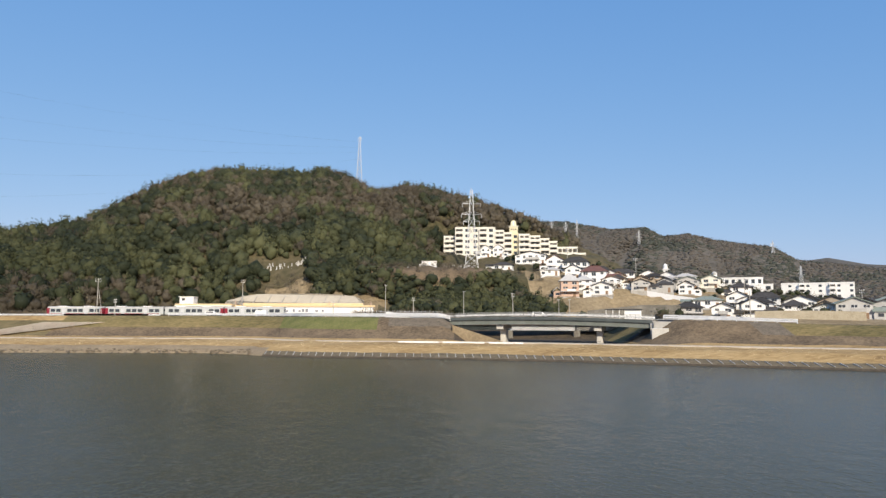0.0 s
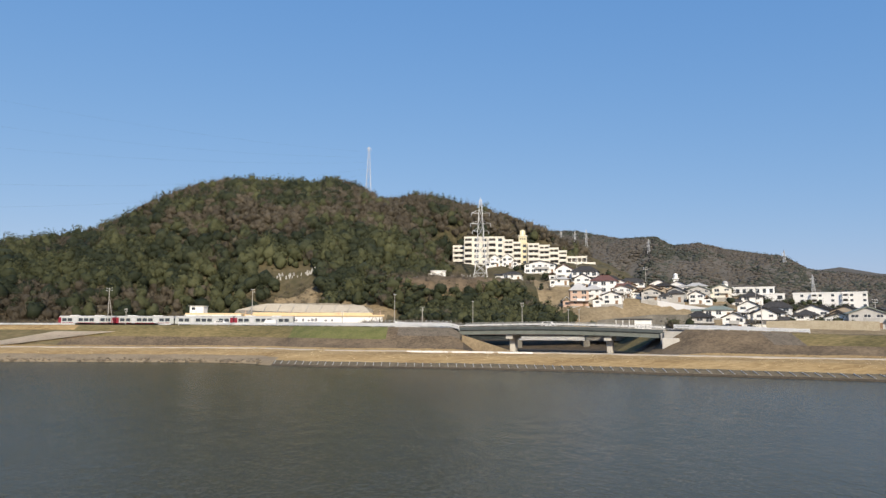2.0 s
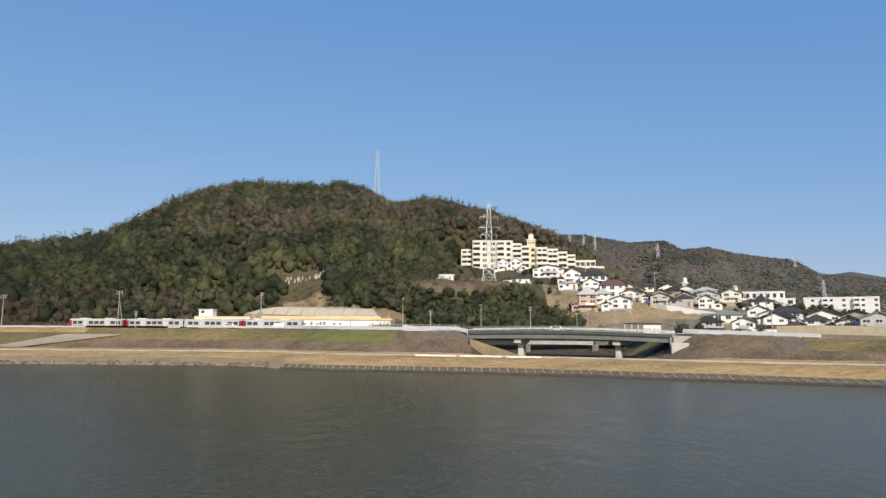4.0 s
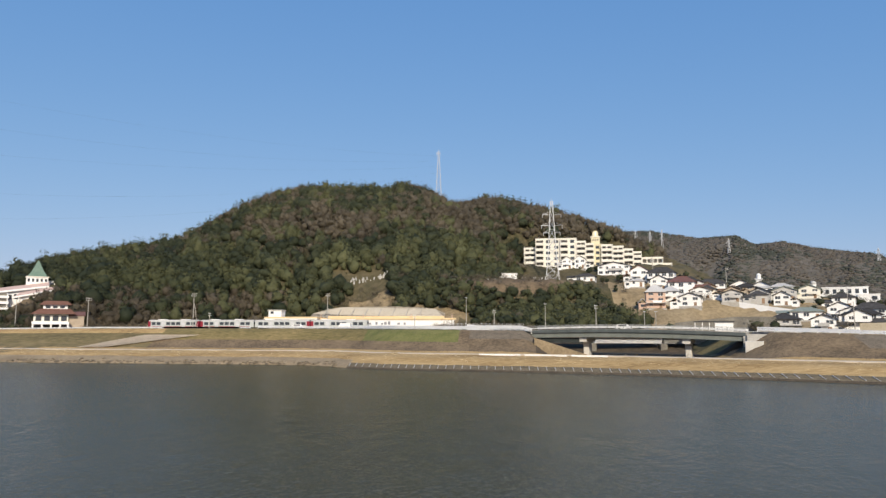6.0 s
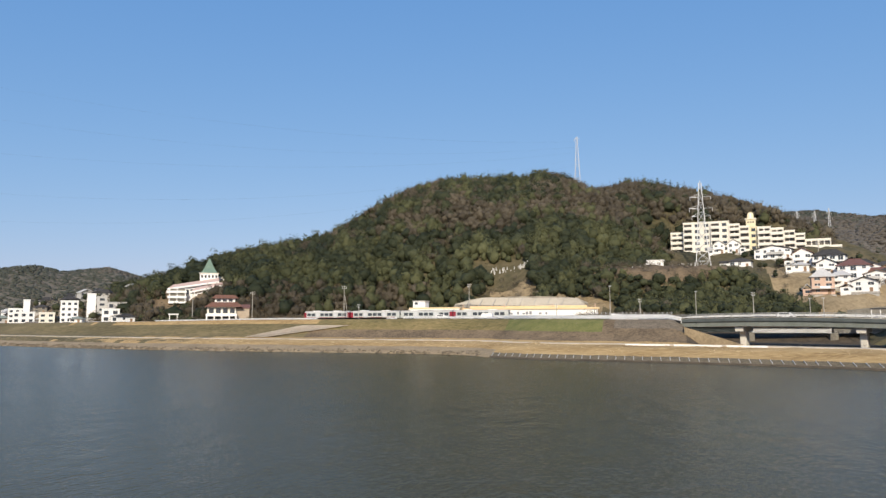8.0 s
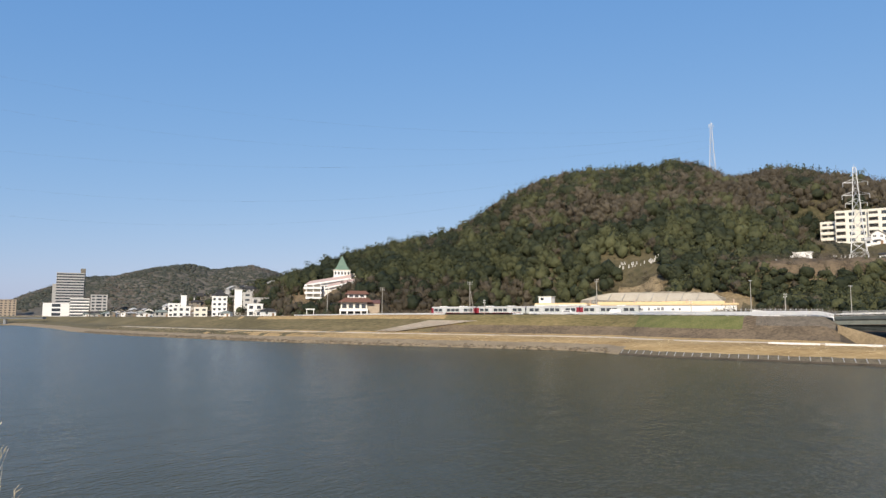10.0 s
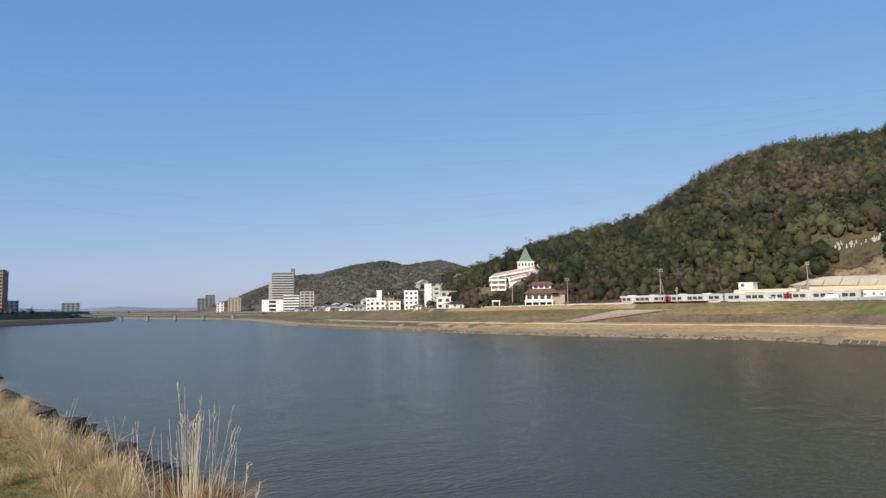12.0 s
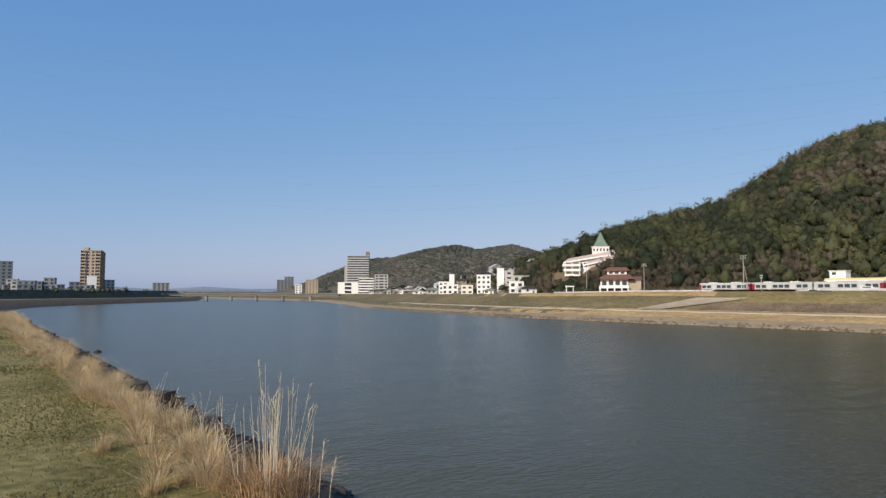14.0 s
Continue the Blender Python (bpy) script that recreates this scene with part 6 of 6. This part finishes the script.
# ---- downstream town ----
block("white_block", -292, 264, 8.0, 8, 9, 4, 2.75, "www", M_WHITE, "white four-storey block with small windows", "block", 47)
block("white_block", -283.5, 272, 8.0, 8, 9, 4, 2.4, "www", M_GREY, "grey four-storey block beside white ones", "block", 47)
block("stair_tower", -284, 270, 8.0, 4, 5, 5, 2.95, "-", M_WHITE, "windowless white stair tower", "tower", 47)
block("stair_tower", -279, 272, 8.0, 4.5, 5, 5, 2.65, "w", M_GREY, "narrow grey stair tower", "tower", 47)
block("grey_block", -268, 275, 8.0, 15, 9, 3, 3.4, "wwww", M_GREY, "long grey three-storey building", "block", 45)
block("white_house_block", -263, 262, 8.2, 8, 7, 2, 3.2, "ww", M_WHITE, "white two-storey building by the railway", "block", 44)
block("white_house_block", -300, 258, 7.8, 7, 7, 2, 2.6, "ww", M_CREAM, "cream two-storey building by the levee", "block", 48)
block("white_block", -345, 278, 7.6, 9, 9, 3, 2.7, "www", M_WHITE, "white three-storey block with small windows", "block", 51)
block("stair_tower", -336, 276, 7.6, 3.2, 5, 4, 3.2, "-", M_WHITE, "windowless white stair tower", "tower", 51)
block("white_house_block", -328, 268, 7.6, 10, 7, 2, 3.0, "www", M_WHITE, "white two-storey building by the levee", "block", 51)
high = block("high_rise", -725, 443, 19, 27, 14, 12, 3.0, "r", M_GREY, "tall grey slab hotel with horizontal window bands", "high-rise", 58, 14)
part("stair_tower", boxes((9.5, 2, 0, 14.5, 13, 41.5)), M_CONCDARK, high)
part("lower_wing", boxes((-17, 1, -12, -13.6, 13, 24)), M_GREY, high)
block("podium", -690, 408, 7, 24, 16, 3, 4.6, "-r-", M_WHITE, "white podium building below the tower", "block", 59)
block("office_block", -650, 408, 7, 17, 14, 6, 3.0, "r", M_WHITE, "white six-storey office with window bands", "office", 57)
block("office_block", -628, 414, 7, 15, 14, 7, 3.1, "wrw", M_GREY, "grey seven-storey office with window bands", "office", 57)
block("beige_block", -842, 440, 7, 17, 14, 7, 2.8, "wwww", M_TANWALL, "beige seven-storey apartment block", "apartment block", 62)
block("grey_block", -895, 446, 7, 10, 10, 4, 3.4, "ww", M_WHITE, "small white block behind the levee", "block", 63)
block("grey_block", -1074, 508, 8, 24, 14, 7, 3.2, "wwww", M_COOLGREY, "grey block on the far bank", "block", 64)
block("grey_block", -1100, 530, 8, 16, 14, 9, 3.2, "www", M_COOLGREY, "dark distant block on the far bank", "block", 65)
rt = random.Random(12)
for i in range(110):
    az = rt.uniform(41, 57)
    dist = rt.uniform(430, 800)
    x, y = -dist * math.sin(radians(az)), dist * math.cos(radians(az))
    if y - float(shore_y(x)) < 75:
        continue
    house(x, y, rt.uniform(6, 11), rt.uniform(6, 8), rt.uniform(4.5, 8), az + rt.uniform(-25, 25), rt.choice([M_WHITE, M_GREY, M_GREY, M_CONCDARK, M_GREY]), rt.choice([M_TILEROOF, M_GREY, M_TILEROOF]), 2, rt.choice(["side", "front"]), "pale two-storey house in the downstream town", far=True)

# low sheds and shops behind the downstream levee
for i in range(46):
    x = rt.uniform(-620, -236)
    y = float(shore_y(x)) + rt.uniform(57, 74)
    if min(math.hypot(x - a, y - b) for a, b in ((-292, 264), (-284, 271), (-268, 275), (-263, 262), (-300, 258), (-345, 278), (-328, 268))) < 9 or math.hypot(x + 228, y - 283) < 26:
        continue
    house(x, y, rt.uniform(4, 9), rt.uniform(4, 6), rt.uniform(3.0, 5.0), math.degrees(math.atan2(-x, y)) + rt.uniform(-20, 20), rt.choice([M_WHITE, M_WHITE, M_GREY, M_CONCDARK]), rt.choice([M_GREY, M_TILEROOF, M_GREENGREY]), 1, rt.choice(["side", "front"]), "low pale shed behind the downstream levee", far=True)

# houses stepping up the wooded slope behind the downstream town
for i in range(64):
    az = rt.uniform(42.5, 56.5)
    dist = rt.uniform(560, 985)
    x, y = -dist * math.sin(radians(az)), dist * math.cos(radians(az))
    if y - float(shore_y(x)) < 90 or ground_z(x, y) > 42:
        continue
    house(x, y, rt.uniform(6, 10), rt.uniform(6, 8), rt.uniform(5, 7.5), az + rt.uniform(-20, 20), rt.choice([M_WHITE, M_GREY, M_GREY, M_TANWALL]), rt.choice([M_TILEROOF, M_GREY]), 2, rt.choice(["side", "front"]), "pale house on the slope behind the downstream town", far=True)

# ---- far end of the near bank ----
def near_z(x, y):
    w = float(np.interp(x, NEAR_X, NEAR_Y)) - y
    return float(np.clip(w / 11.2, 0, 1) * np.interp(x, [-900, -300, -120, 0], [3.4, 5.0, 7.1, TERRACE]))


# dark levee downstream
bm = bmesh.new()
pts = [(-300, -80), (-450, -25), (-585, 40), (-670, 112), (-790, 205), (-900, 270)]
ring = None
for x, y in pts:
    cur = [bm.verts.new((x + dx * 0.5, y - dx, z)) for dx, z in ((-18, 2.5), (-6, 11.2), (4, 11.2), (22, 2.5))]
    if ring:
        for k in range(3):
            bm.faces.new((ring[k], ring[k + 1], cur[k + 1], cur[k]))
    ring = cur
bmesh.ops.recalc_face_normals(bm, faces=bm.faces[:])
tagged(part("far_levee", bm, M_FARSLOPE), "dark scrubby levee at the river bend", "levee", kind="structure")

tan = block("tower_block", -790, 152, 6, 19, 15, 14, 3.4, "bwwb", M_TANWALL, "tall tan apartment tower, its shaded side coloured brown", "high-rise", 66)
# the tower's shaded side, painted as a brown slab
part("dark_side", boxes((9.52, -0.3, 0, 11.0, 15.2, 46.5)), M_BROWNWALL, tan)
part("roof_box", boxes((-8, 3, 48.12, -3, 10, 51)), M_TANWALL, tan)
block("white_house_block", -766, 149, 6, 9, 8, 5, 4.0, "-", M_WHITE, "plain white building at the foot of the tower", "block", 79)
block("grey_block", -846, 80, 6, 16, 14, 10, 3.6, "www", M_COOLGREY, "dark grey apartment block behind the levee", "apartment block", 84)
block("grey_block", -1250, 355, 8, 28, 14, 5, 3.6, "wwww", M_COOLGREY, "low dark block on the horizon", "block", 74)
rt = random.Random(31)
for i in range(95):
    az = rt.uniform(76.5, 86) if i < 50 else rt.uniform(70.5, 76)
    dist = rt.uniform(690, 900) if i < 50 else rt.uniform(1000, 1400)
    x, y = -dist * math.sin(radians(az)), dist * math.cos(radians(az))
    if y > float(np.interp(x, NEAR_X, NEAR_Y)) - 95:
        continue
    w, h = rt.uniform(6, 14), rt.choice([1, 1, 2, 2, 2, 3, 4])
    # mostly cool grey walls: the distance haze is put into their colour
    block("town_house", x, y, 9.0, w, 9, h, 3.4, "w" * max(2, int(w / 4)), rt.choice([M_GREY, M_COOLGREY, M_COOLGREY, M_COOLGREY, M_COOLGREY]), "flat-roofed house in the town beyond the levee", "house", az + rt.uniform(-20, 20), 9, None, "town houses")

# low girder bridge far downstream
fb = empty("river_bridge", 0, 0, 0, 0, "long low bridge on dark piers far downstream", "bridge")
A, B = Vector((-930, 190, 6.6)), Vector((-600, 345, 6.9))
d = (B - A).normalized()
n = Vector((-d.y, d.x, 0))
L = (B - A).length
bm = bmesh.new()
for z0, z1, hw in ((-1.5, -0.3, 2.2), (-0.3, 0.0, 3.0)):
    c = [A + n * s * hw + Vector((0, 0, z)) for s, z in ((-1, z0), (1, z0), (1, z1), (-1, z1))]
    e = [p + d * L for p in c]
    lo, hi = [bm.verts.new(p) for p in c], [bm.verts.new(p) for p in e]
    bm.faces.new(lo)
    bm.faces.new(hi[::-1])
    for k in range(4):
        bm.faces.new((lo[k], hi[k], hi[(k + 1) % 4], lo[(k + 1) % 4]))
bmesh.ops.recalc_face_normals(bm, faces=bm.faces[:])
part("deck", bm, M_COOLGREY, fb)
for s in (-1, 1):
    bm = bmesh.new()
    beam(bm, A + n * s * 2.9 + Vector((0, 0, 1.0)), B + n * s * 2.9 + Vector((0, 0, 1.0)), 0.12, 4)
    part("railing", bm, M_CONC, fb)
for i in range(1, 10):
    p = A + d * (L * i / 10)
    bm = bmesh.new()
    beam(bm, (p.x, p.y, -3), (p.x, p.y, 5.1), 1.6, 10)
    part("pier", bm, M_COOLGREY, fb)
fb2 = empty("distant_viaduct", 0, 0, 0, 0, "pale viaduct on the horizon downstream", "viaduct")
part("deck", boxes((-1480, 180, 11, -1476, 640, 13.5)), M_CONC, fb2)
for i in range(15):
    part("pier", boxes((-1479.5, 190 + i * 31, -2, -1477, 193 + i * 31, 11)), M_CONC, fb2)

# hazy mountains on the horizon, the haze painted in as a pale blue colour
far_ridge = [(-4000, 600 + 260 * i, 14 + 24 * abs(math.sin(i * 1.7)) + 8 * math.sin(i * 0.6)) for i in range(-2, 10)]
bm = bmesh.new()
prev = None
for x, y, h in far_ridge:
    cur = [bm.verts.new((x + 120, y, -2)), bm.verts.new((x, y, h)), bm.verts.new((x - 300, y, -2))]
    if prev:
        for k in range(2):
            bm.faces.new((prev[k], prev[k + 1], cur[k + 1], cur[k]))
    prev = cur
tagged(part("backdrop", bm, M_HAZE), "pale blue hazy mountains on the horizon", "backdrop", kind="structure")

# ---- foreground: grass tufts, reeds, turf and stones of the near bank ----
def blades(rng, n, height, spread, lean, width, droop=0.35):
    """Curved blades from one root: quads (m, 4, 3)."""
    out = []
    for _ in range(n):
        a = rng.uniform(0, 6.28)
        foot = np.array([math.cos(a), math.sin(a), 0]) * rng.uniform(0, spread)
        out_dir = np.array([math.cos(a), math.sin(a), 0]) + rng.normal(0, 0.35, 3) * np.array([1, 1, 0])
        h = height * rng.uniform(0.55, 1.15)
        k = lean * rng.uniform(0.2, 1.2)
        w = np.cross(out_dir, [0, 0, 1])
        w = w / (np.linalg.norm(w) + 1e-6) * width * rng.uniform(0.6, 1.3)
        pts = [foot + out_dir * k * h * s ** 1.8 + np.array([0, 0, h * (s - droop * k * s ** 3)]) for s in (0, 0.4, 0.75, 1.0)]
        for i, (p, q) in enumerate(zip(pts[:-1], pts[1:])):
            f0, f1 = 1 - 0.28 * i, 1 - 0.28 * (i + 1)
            out.append([p - w * f0, p + w * f0, q + w * f1, q - w * f1])
    return np.array(out)


def quads_mesh(name, q, tints, material):
    v = q.reshape(-1, 3)
    nq = len(q)
    me = bpy.data.meshes.new(name)
    me.vertices.add(len(v))
    me.vertices.foreach_set("co", v.astype(np.float32).ravel())
    me.loops.add(nq * 4)
    me.loops.foreach_set("vertex_index", np.arange(nq * 4, dtype=np.int32))
    me.polygons.add(nq)
    me.polygons.foreach_set("loop_start", np.arange(0, nq * 4, 4, dtype=np.int32))
    me.update(calc_edges=True)
    at = me.attributes.new("tint", "FLOAT", "FACE")
    at.data.foreach_set("value", tints.astype(np.float32))
    me.materials.append(material)
    return me


rng = np.random.default_rng(77)
TUFTS = []
for i in range(7):
    q = blades(rng, 220, 0.48, 0.13, 0.95, 0.0040, 0.45)
    TUFTS.append(quads_mesh("grass_tuft", q, np.repeat(rng.uniform(0.0, 0.85, 220), 3), M_STRAW))


M_RUSSET = foliage("russet_straw", (0.36, 0.21, 0.10), (0.80, 0.57, 0.34))
M_REED = mottled("reed_stalk", (0.52, 0.45, 0.34), (0.70, 0.62, 0.50), 8, 0.7, fine=5)


def edge_y(x):
    return float(np.interp(x, NEAR_X, NEAR_Y)) - 11.2


def put_tuft(x, y, k):
    ob = new("grass_tuft", TUFTS[int(rng.integers(7))])
    ob.matrix_basis = Matrix.Translation((x, y, near_z(x, y) - 0.03)) @ pose(0, 0, 0, 0, 0, rng.uniform(0, 360)) @ Matrix.Diagonal((k * rng.uniform(0.85, 1.2), k * rng.uniform(0.85, 1.2), k, 1))
    tagged(ob, "dry golden grass tuft at the edge of the bank", "grass", "grass tufts along the bank")


x = -5.7
while x > -62:
    for _ in range(3):
        tx_ = x + rng.uniform(-0.4, 0.4)
        put_tuft(tx_, edge_y(tx_) - 0.42 + rng.normal(0, 0.19) * (1 + abs(x) / 50), rng.uniform(0.45, 0.9) * (1.0 + abs(x) * 0.009))
    x -= 0.42 + abs(x) * 0.008

# the tall reed clump: stiff pale stalks with thin plumes over a straw base
reed = empty("reed_clump", -5.5, 2.5, near_z(-5.5, 2.5) - 0.03, 0, "tall dry reed clump with pale stalks and arching straw", "reeds")


def reed_stalk(root, f, h, bend, plume):
    """One stiff stalk, with a thin plume on some."""
    bm = bmesh.new()
    m = f + bend * 0.4 + Vector((0, 0, h * 0.55))
    t = f + bend + Vector((0, 0, h))
    beam(bm, f, m, 0.0027, 4, 0.0023)
    beam(bm, m, t, 0.0023, 4, 0.0012)
    st = part("stalk", bm, M_REED, root)
    if plume:
        d = (t - m).normalized()
        q = []
        for k in range(7):
            p = np.array(t - d * 0.025 * k)
            s = rng.normal(0, 0.014, 3) + np.array(d) * 0.05
            w = np.cross(s, rng.normal(size=3))
            w = w / np.linalg.norm(w) * 0.003
            q.append([p - w, p + w, p + s + w * 0.3, p + s - w * 0.3])
        pm = new("plume", quads_mesh("plume", np.array(q), np.full(len(q), 0.8), M_STRAW))
        pm.parent = st


for i in range(44):
    a = rng.uniform(0, 6.28)
    f = Vector((math.cos(a), math.sin(a), 0)) * rng.uniform(0, 0.27)
    bend = f * rng.uniform(0.1, 0.7) + Vector((rng.normal(0, 0.04), rng.normal(0, 0.04), 0))
    reed_stalk(reed, f, rng.uniform(0.55, 0.98) if i > 1 else 1.12, bend, i % 2)
for i in range(3):
    reed_stalk(reed, Vector((0.42 + 0.16 * i, 0.15, 0)), 0.62 - 0.1 * i, Vector((-0.12 + 0.03 * i, 0.1, 0)), True)
q = blades(rng, 760, 0.40, 0.42, 0.9, 0.005, 0.5)
base = new("straw_base", quads_mesh("straw_base", q, np.repeat(rng.uniform(0, 0.75, 760), 3), M_RUSSET))
base.parent = reed
for k, (x, y) in enumerate(((-6.6, 2.4), (-7.6, 2.55), (-9.2, 2.6))):
    st = empty("reed_stalks", x, y, near_z(x, y) - 0.02, 0, "a few thin dry reed stalks in the tufts", "reeds", "reed stalks")
    for i in range(7):
        a = rng.uniform(0, 6.28)
        reed_stalk(st, Vector((math.cos(a) * 0.12, math.sin(a) * 0.12, 0)), rng.uniform(0.45, 0.75), Vector((rng.normal(0, 0.1), rng.normal(0, 0.1), 0)), False)

# mown turf of the terrace
n = 90000
d = 3 + 75 * rng.uniform(0, 1, n) ** 1.7
ang = rng.uniform(62, 96, n)
bx, by = -d * np.sin(np.radians(ang)), d * np.cos(np.radians(ang))
edge = np.interp(bx, NEAR_X, NEAR_Y) - 11.3
ok = by < edge
bx, by, d = bx[ok], by[ok], d[ok]
field = 0.6 * fbm(bx, by, 1.3, 9) + 0.8 * fbm(bx, by, 4.5, 10)
h = (0.010 + 0.009 * rng.uniform(0, 1, len(bx))) * (1 + np.clip(field, 0, 1) * 1.2) * (1 + d / 30)
a = rng.uniform(0, 6.28, len(bx))
w = 0.006 * (1 + d / 10)
zb = np.array([near_z(px, py) for px, py in zip(bx, by)]) - 0.01
dx, dy = np.cos(a) * w, np.sin(a) * w
lx, ly = rng.normal(0, 0.6, len(bx)) * h, rng.normal(0, 0.6, len(bx)) * h
q = np.stack([np.stack([bx - dx, by - dy, zb], 1), np.stack([bx + dx, by + dy, zb], 1), np.stack([bx + dx * 0.3 + lx, by + dy * 0.3 + ly, zb + h], 1), np.stack([bx - dx * 0.3 + lx, by - dy * 0.3 + ly, zb + h], 1)], 1)
tt = np.clip(0.5 - field * 0.42 + rng.normal(0, 0.06, len(bx)), 0, 1)
# lusher, darker grass beside the tufts
n = 4500
gx = -4.6 - 13 * rng.uniform(0, 1, n) ** 1.3
gy = np.interp(gx, NEAR_X, NEAR_Y) - 11.2 - 0.85 - np.abs(rng.normal(0, 0.4, n))
gh = rng.uniform(0.015, 0.04, n)
ga = rng.uniform(0, 6.28, n)
gdx, gdy = np.cos(ga) * 0.006, np.sin(ga) * 0.006
gl_x, gl_y = rng.normal(0, 0.7, n) * gh, rng.normal(0, 0.7, n) * gh
gz0 = TERRACE - 0.01
lush = np.stack([np.stack([gx - gdx, gy - gdy, np.full(n, gz0)], 1), np.stack([gx + gdx, gy + gdy, np.full(n, gz0)], 1), np.stack([gx + gl_x, gy + gl_y, gz0 + gh], 1), np.stack([gx + gl_x - gdx * 0.3, gy + gl_y - gdy * 0.3, gz0 + gh], 1)], 1)
q = np.concatenate([q, lush])
tt = np.concatenate([tt, rng.uniform(0.18, 0.5, n)])
turf = new("turf", quads_mesh("turf", q, tt, M_TURF))
tagged(turf, "short winter turf, patchy green and straw", "grass", kind="stuff")

# dark stones of the revetment
STONES = []
for i in range(6):
    bm = bmesh.new()
    bmesh.ops.create_cube(bm, size=1.0)
    bmesh.ops.bevel(bm, geom=bm.edges[:], offset=0.16, segments=1, affect="EDGES")
    for v in bm.verts:
        v.co += Vector(rng.normal(0, 0.07, 3))
        v.co.z *= 0.55
    me = bpy.data.meshes.new("stone")
    bm.to_mesh(me)
    bm.free()
    me.materials.append(M_ROCK)
    STONES.append(me)
for i in range(26):
    for j in range(10):
        x = -10.4 - i * 1.02 + rng.uniform(-0.25, 0.25)
        w = 1.5 + j * 1.0 + rng.uniform(-0.25, 0.25)
        y = float(np.interp(x, NEAR_X, NEAR_Y)) - w
        ob = new("stone", STONES[int(rng.integers(6))])
        ob.parent = near
        k = rng.uniform(0.4, 0.62)
        ob.matrix_basis = Matrix.Translation((x, y, near_z(x, y) - 0.04)) @ pose(0, 0, 0, -30 + rng.uniform(-8, 8), rng.uniform(-8, 8), rng.uniform(0, 30)) @ Matrix.Scale(k, 4)

# smaller stones near the reeds
for i in range(5):
    for j in range(8):
        x = -7.4 - i * 0.62 + rng.uniform(-0.15, 0.15)
        y = float(np.interp(x, NEAR_X, NEAR_Y)) - (11.0 - j * 0.6 + rng.uniform(-0.15, 0.15))
        ob = new("stone", STONES[int(rng.integers(6))])
        ob.parent = near
        ob.matrix_basis = Matrix.Translation((x, y, near_z(x, y) - 0.03)) @ pose(0, 0, 0, -30 + rng.uniform(-8, 8), rng.uniform(-8, 8), rng.uniform(0, 30)) @ Matrix.Scale(rng.uniform(0.28, 0.45), 4)


def rubble(name, xs, ys, zs, ks, material, label):
    """Many small stones as one mesh."""
    verts, faces = [], []
    cube = np.array([(-1, -1, -1), (1, -1, -1), (1, 1, -1), (-1, 1, -1), (-1, -1, 1), (1, -1, 1), (1, 1, 1), (-1, 1, 1)]) * 0.5
    fq = [(3, 2, 1, 0), (4, 5, 6, 7), (0, 1, 5, 4), (1, 2, 6, 5), (2, 3, 7, 6), (3, 0, 4, 7)]
    for i, (x, y, z, k) in enumerate(zip(xs, ys, zs, ks)):
        c = cube * k * rng.uniform(0.6, 1.2, 3) + rng.normal(0, 0.10 * k, (8, 3))
        t = rng.uniform(0, 3.1)
        R = np.array([[math.cos(t), -math.sin(t), 0], [math.sin(t), math.cos(t), 0], [0, 0, 0.6]])
        verts += (c @ R.T + (x, y, z)).tolist()
        faces += [tuple(8 * i + j for j in f) for f in fq]
    me = bpy.data.meshes.new(name)
    me.from_pydata(verts, [], faces)
    me.materials.append(material)
    return tagged(new(name, me), label, "stones", kind="stuff")


xs = -7 - 136 * rng.uniform(0, 1, 3400) ** 1.4
ws_ = rng.uniform(0, 11.0, 3400)
ys = np.interp(xs, NEAR_X, NEAR_Y) - ws_
rubble("revetment_stones", xs, ys, [near_z(a, b) - 0.02 for a, b in zip(xs, ys)], rng.uniform(0.3, 0.6, 3400), M_ROCK, "dark rough stones facing the near bank")
xs = np.concatenate([rng.uniform(-330, -150, 900), rng.uniform(-150, -46, 300)])
vs_ = np.abs(rng.normal(0.6, 1.2, 1200))
ys = shore_y(xs) + vs_
rubble("shore_stones", xs, ys, land_z(xs, ys) + 0.02, rng.uniform(0.25, 0.8, 1200), M_STONEFACE, "grey stones along the far water's edge")
for x, y in ((-112.1, 22.9),):
    bm = bmesh.new()
    bmesh.ops.create_icosphere(bm, subdivisions=2, radius=0.6)
    for v in bm.verts:
        v.co *= 1 + rng.uniform(-0.2, 0.2)
        v.co.z *= 0.6
    ob = part("rock", bm, M_ROCK)
    ob.location = (x, y, 0.05)
    tagged(ob, "dark rock standing out of the shallow water", "rock")

# trees beyond the levee downstream
tx2, ty2 = [], []
for i in range(110):
    az_, ds = rng.uniform(76.5, 88), rng.uniform(640, 900)
    tx2.append(-ds * math.sin(radians(az_)))
    ty2.append(ds * math.cos(radians(az_)))
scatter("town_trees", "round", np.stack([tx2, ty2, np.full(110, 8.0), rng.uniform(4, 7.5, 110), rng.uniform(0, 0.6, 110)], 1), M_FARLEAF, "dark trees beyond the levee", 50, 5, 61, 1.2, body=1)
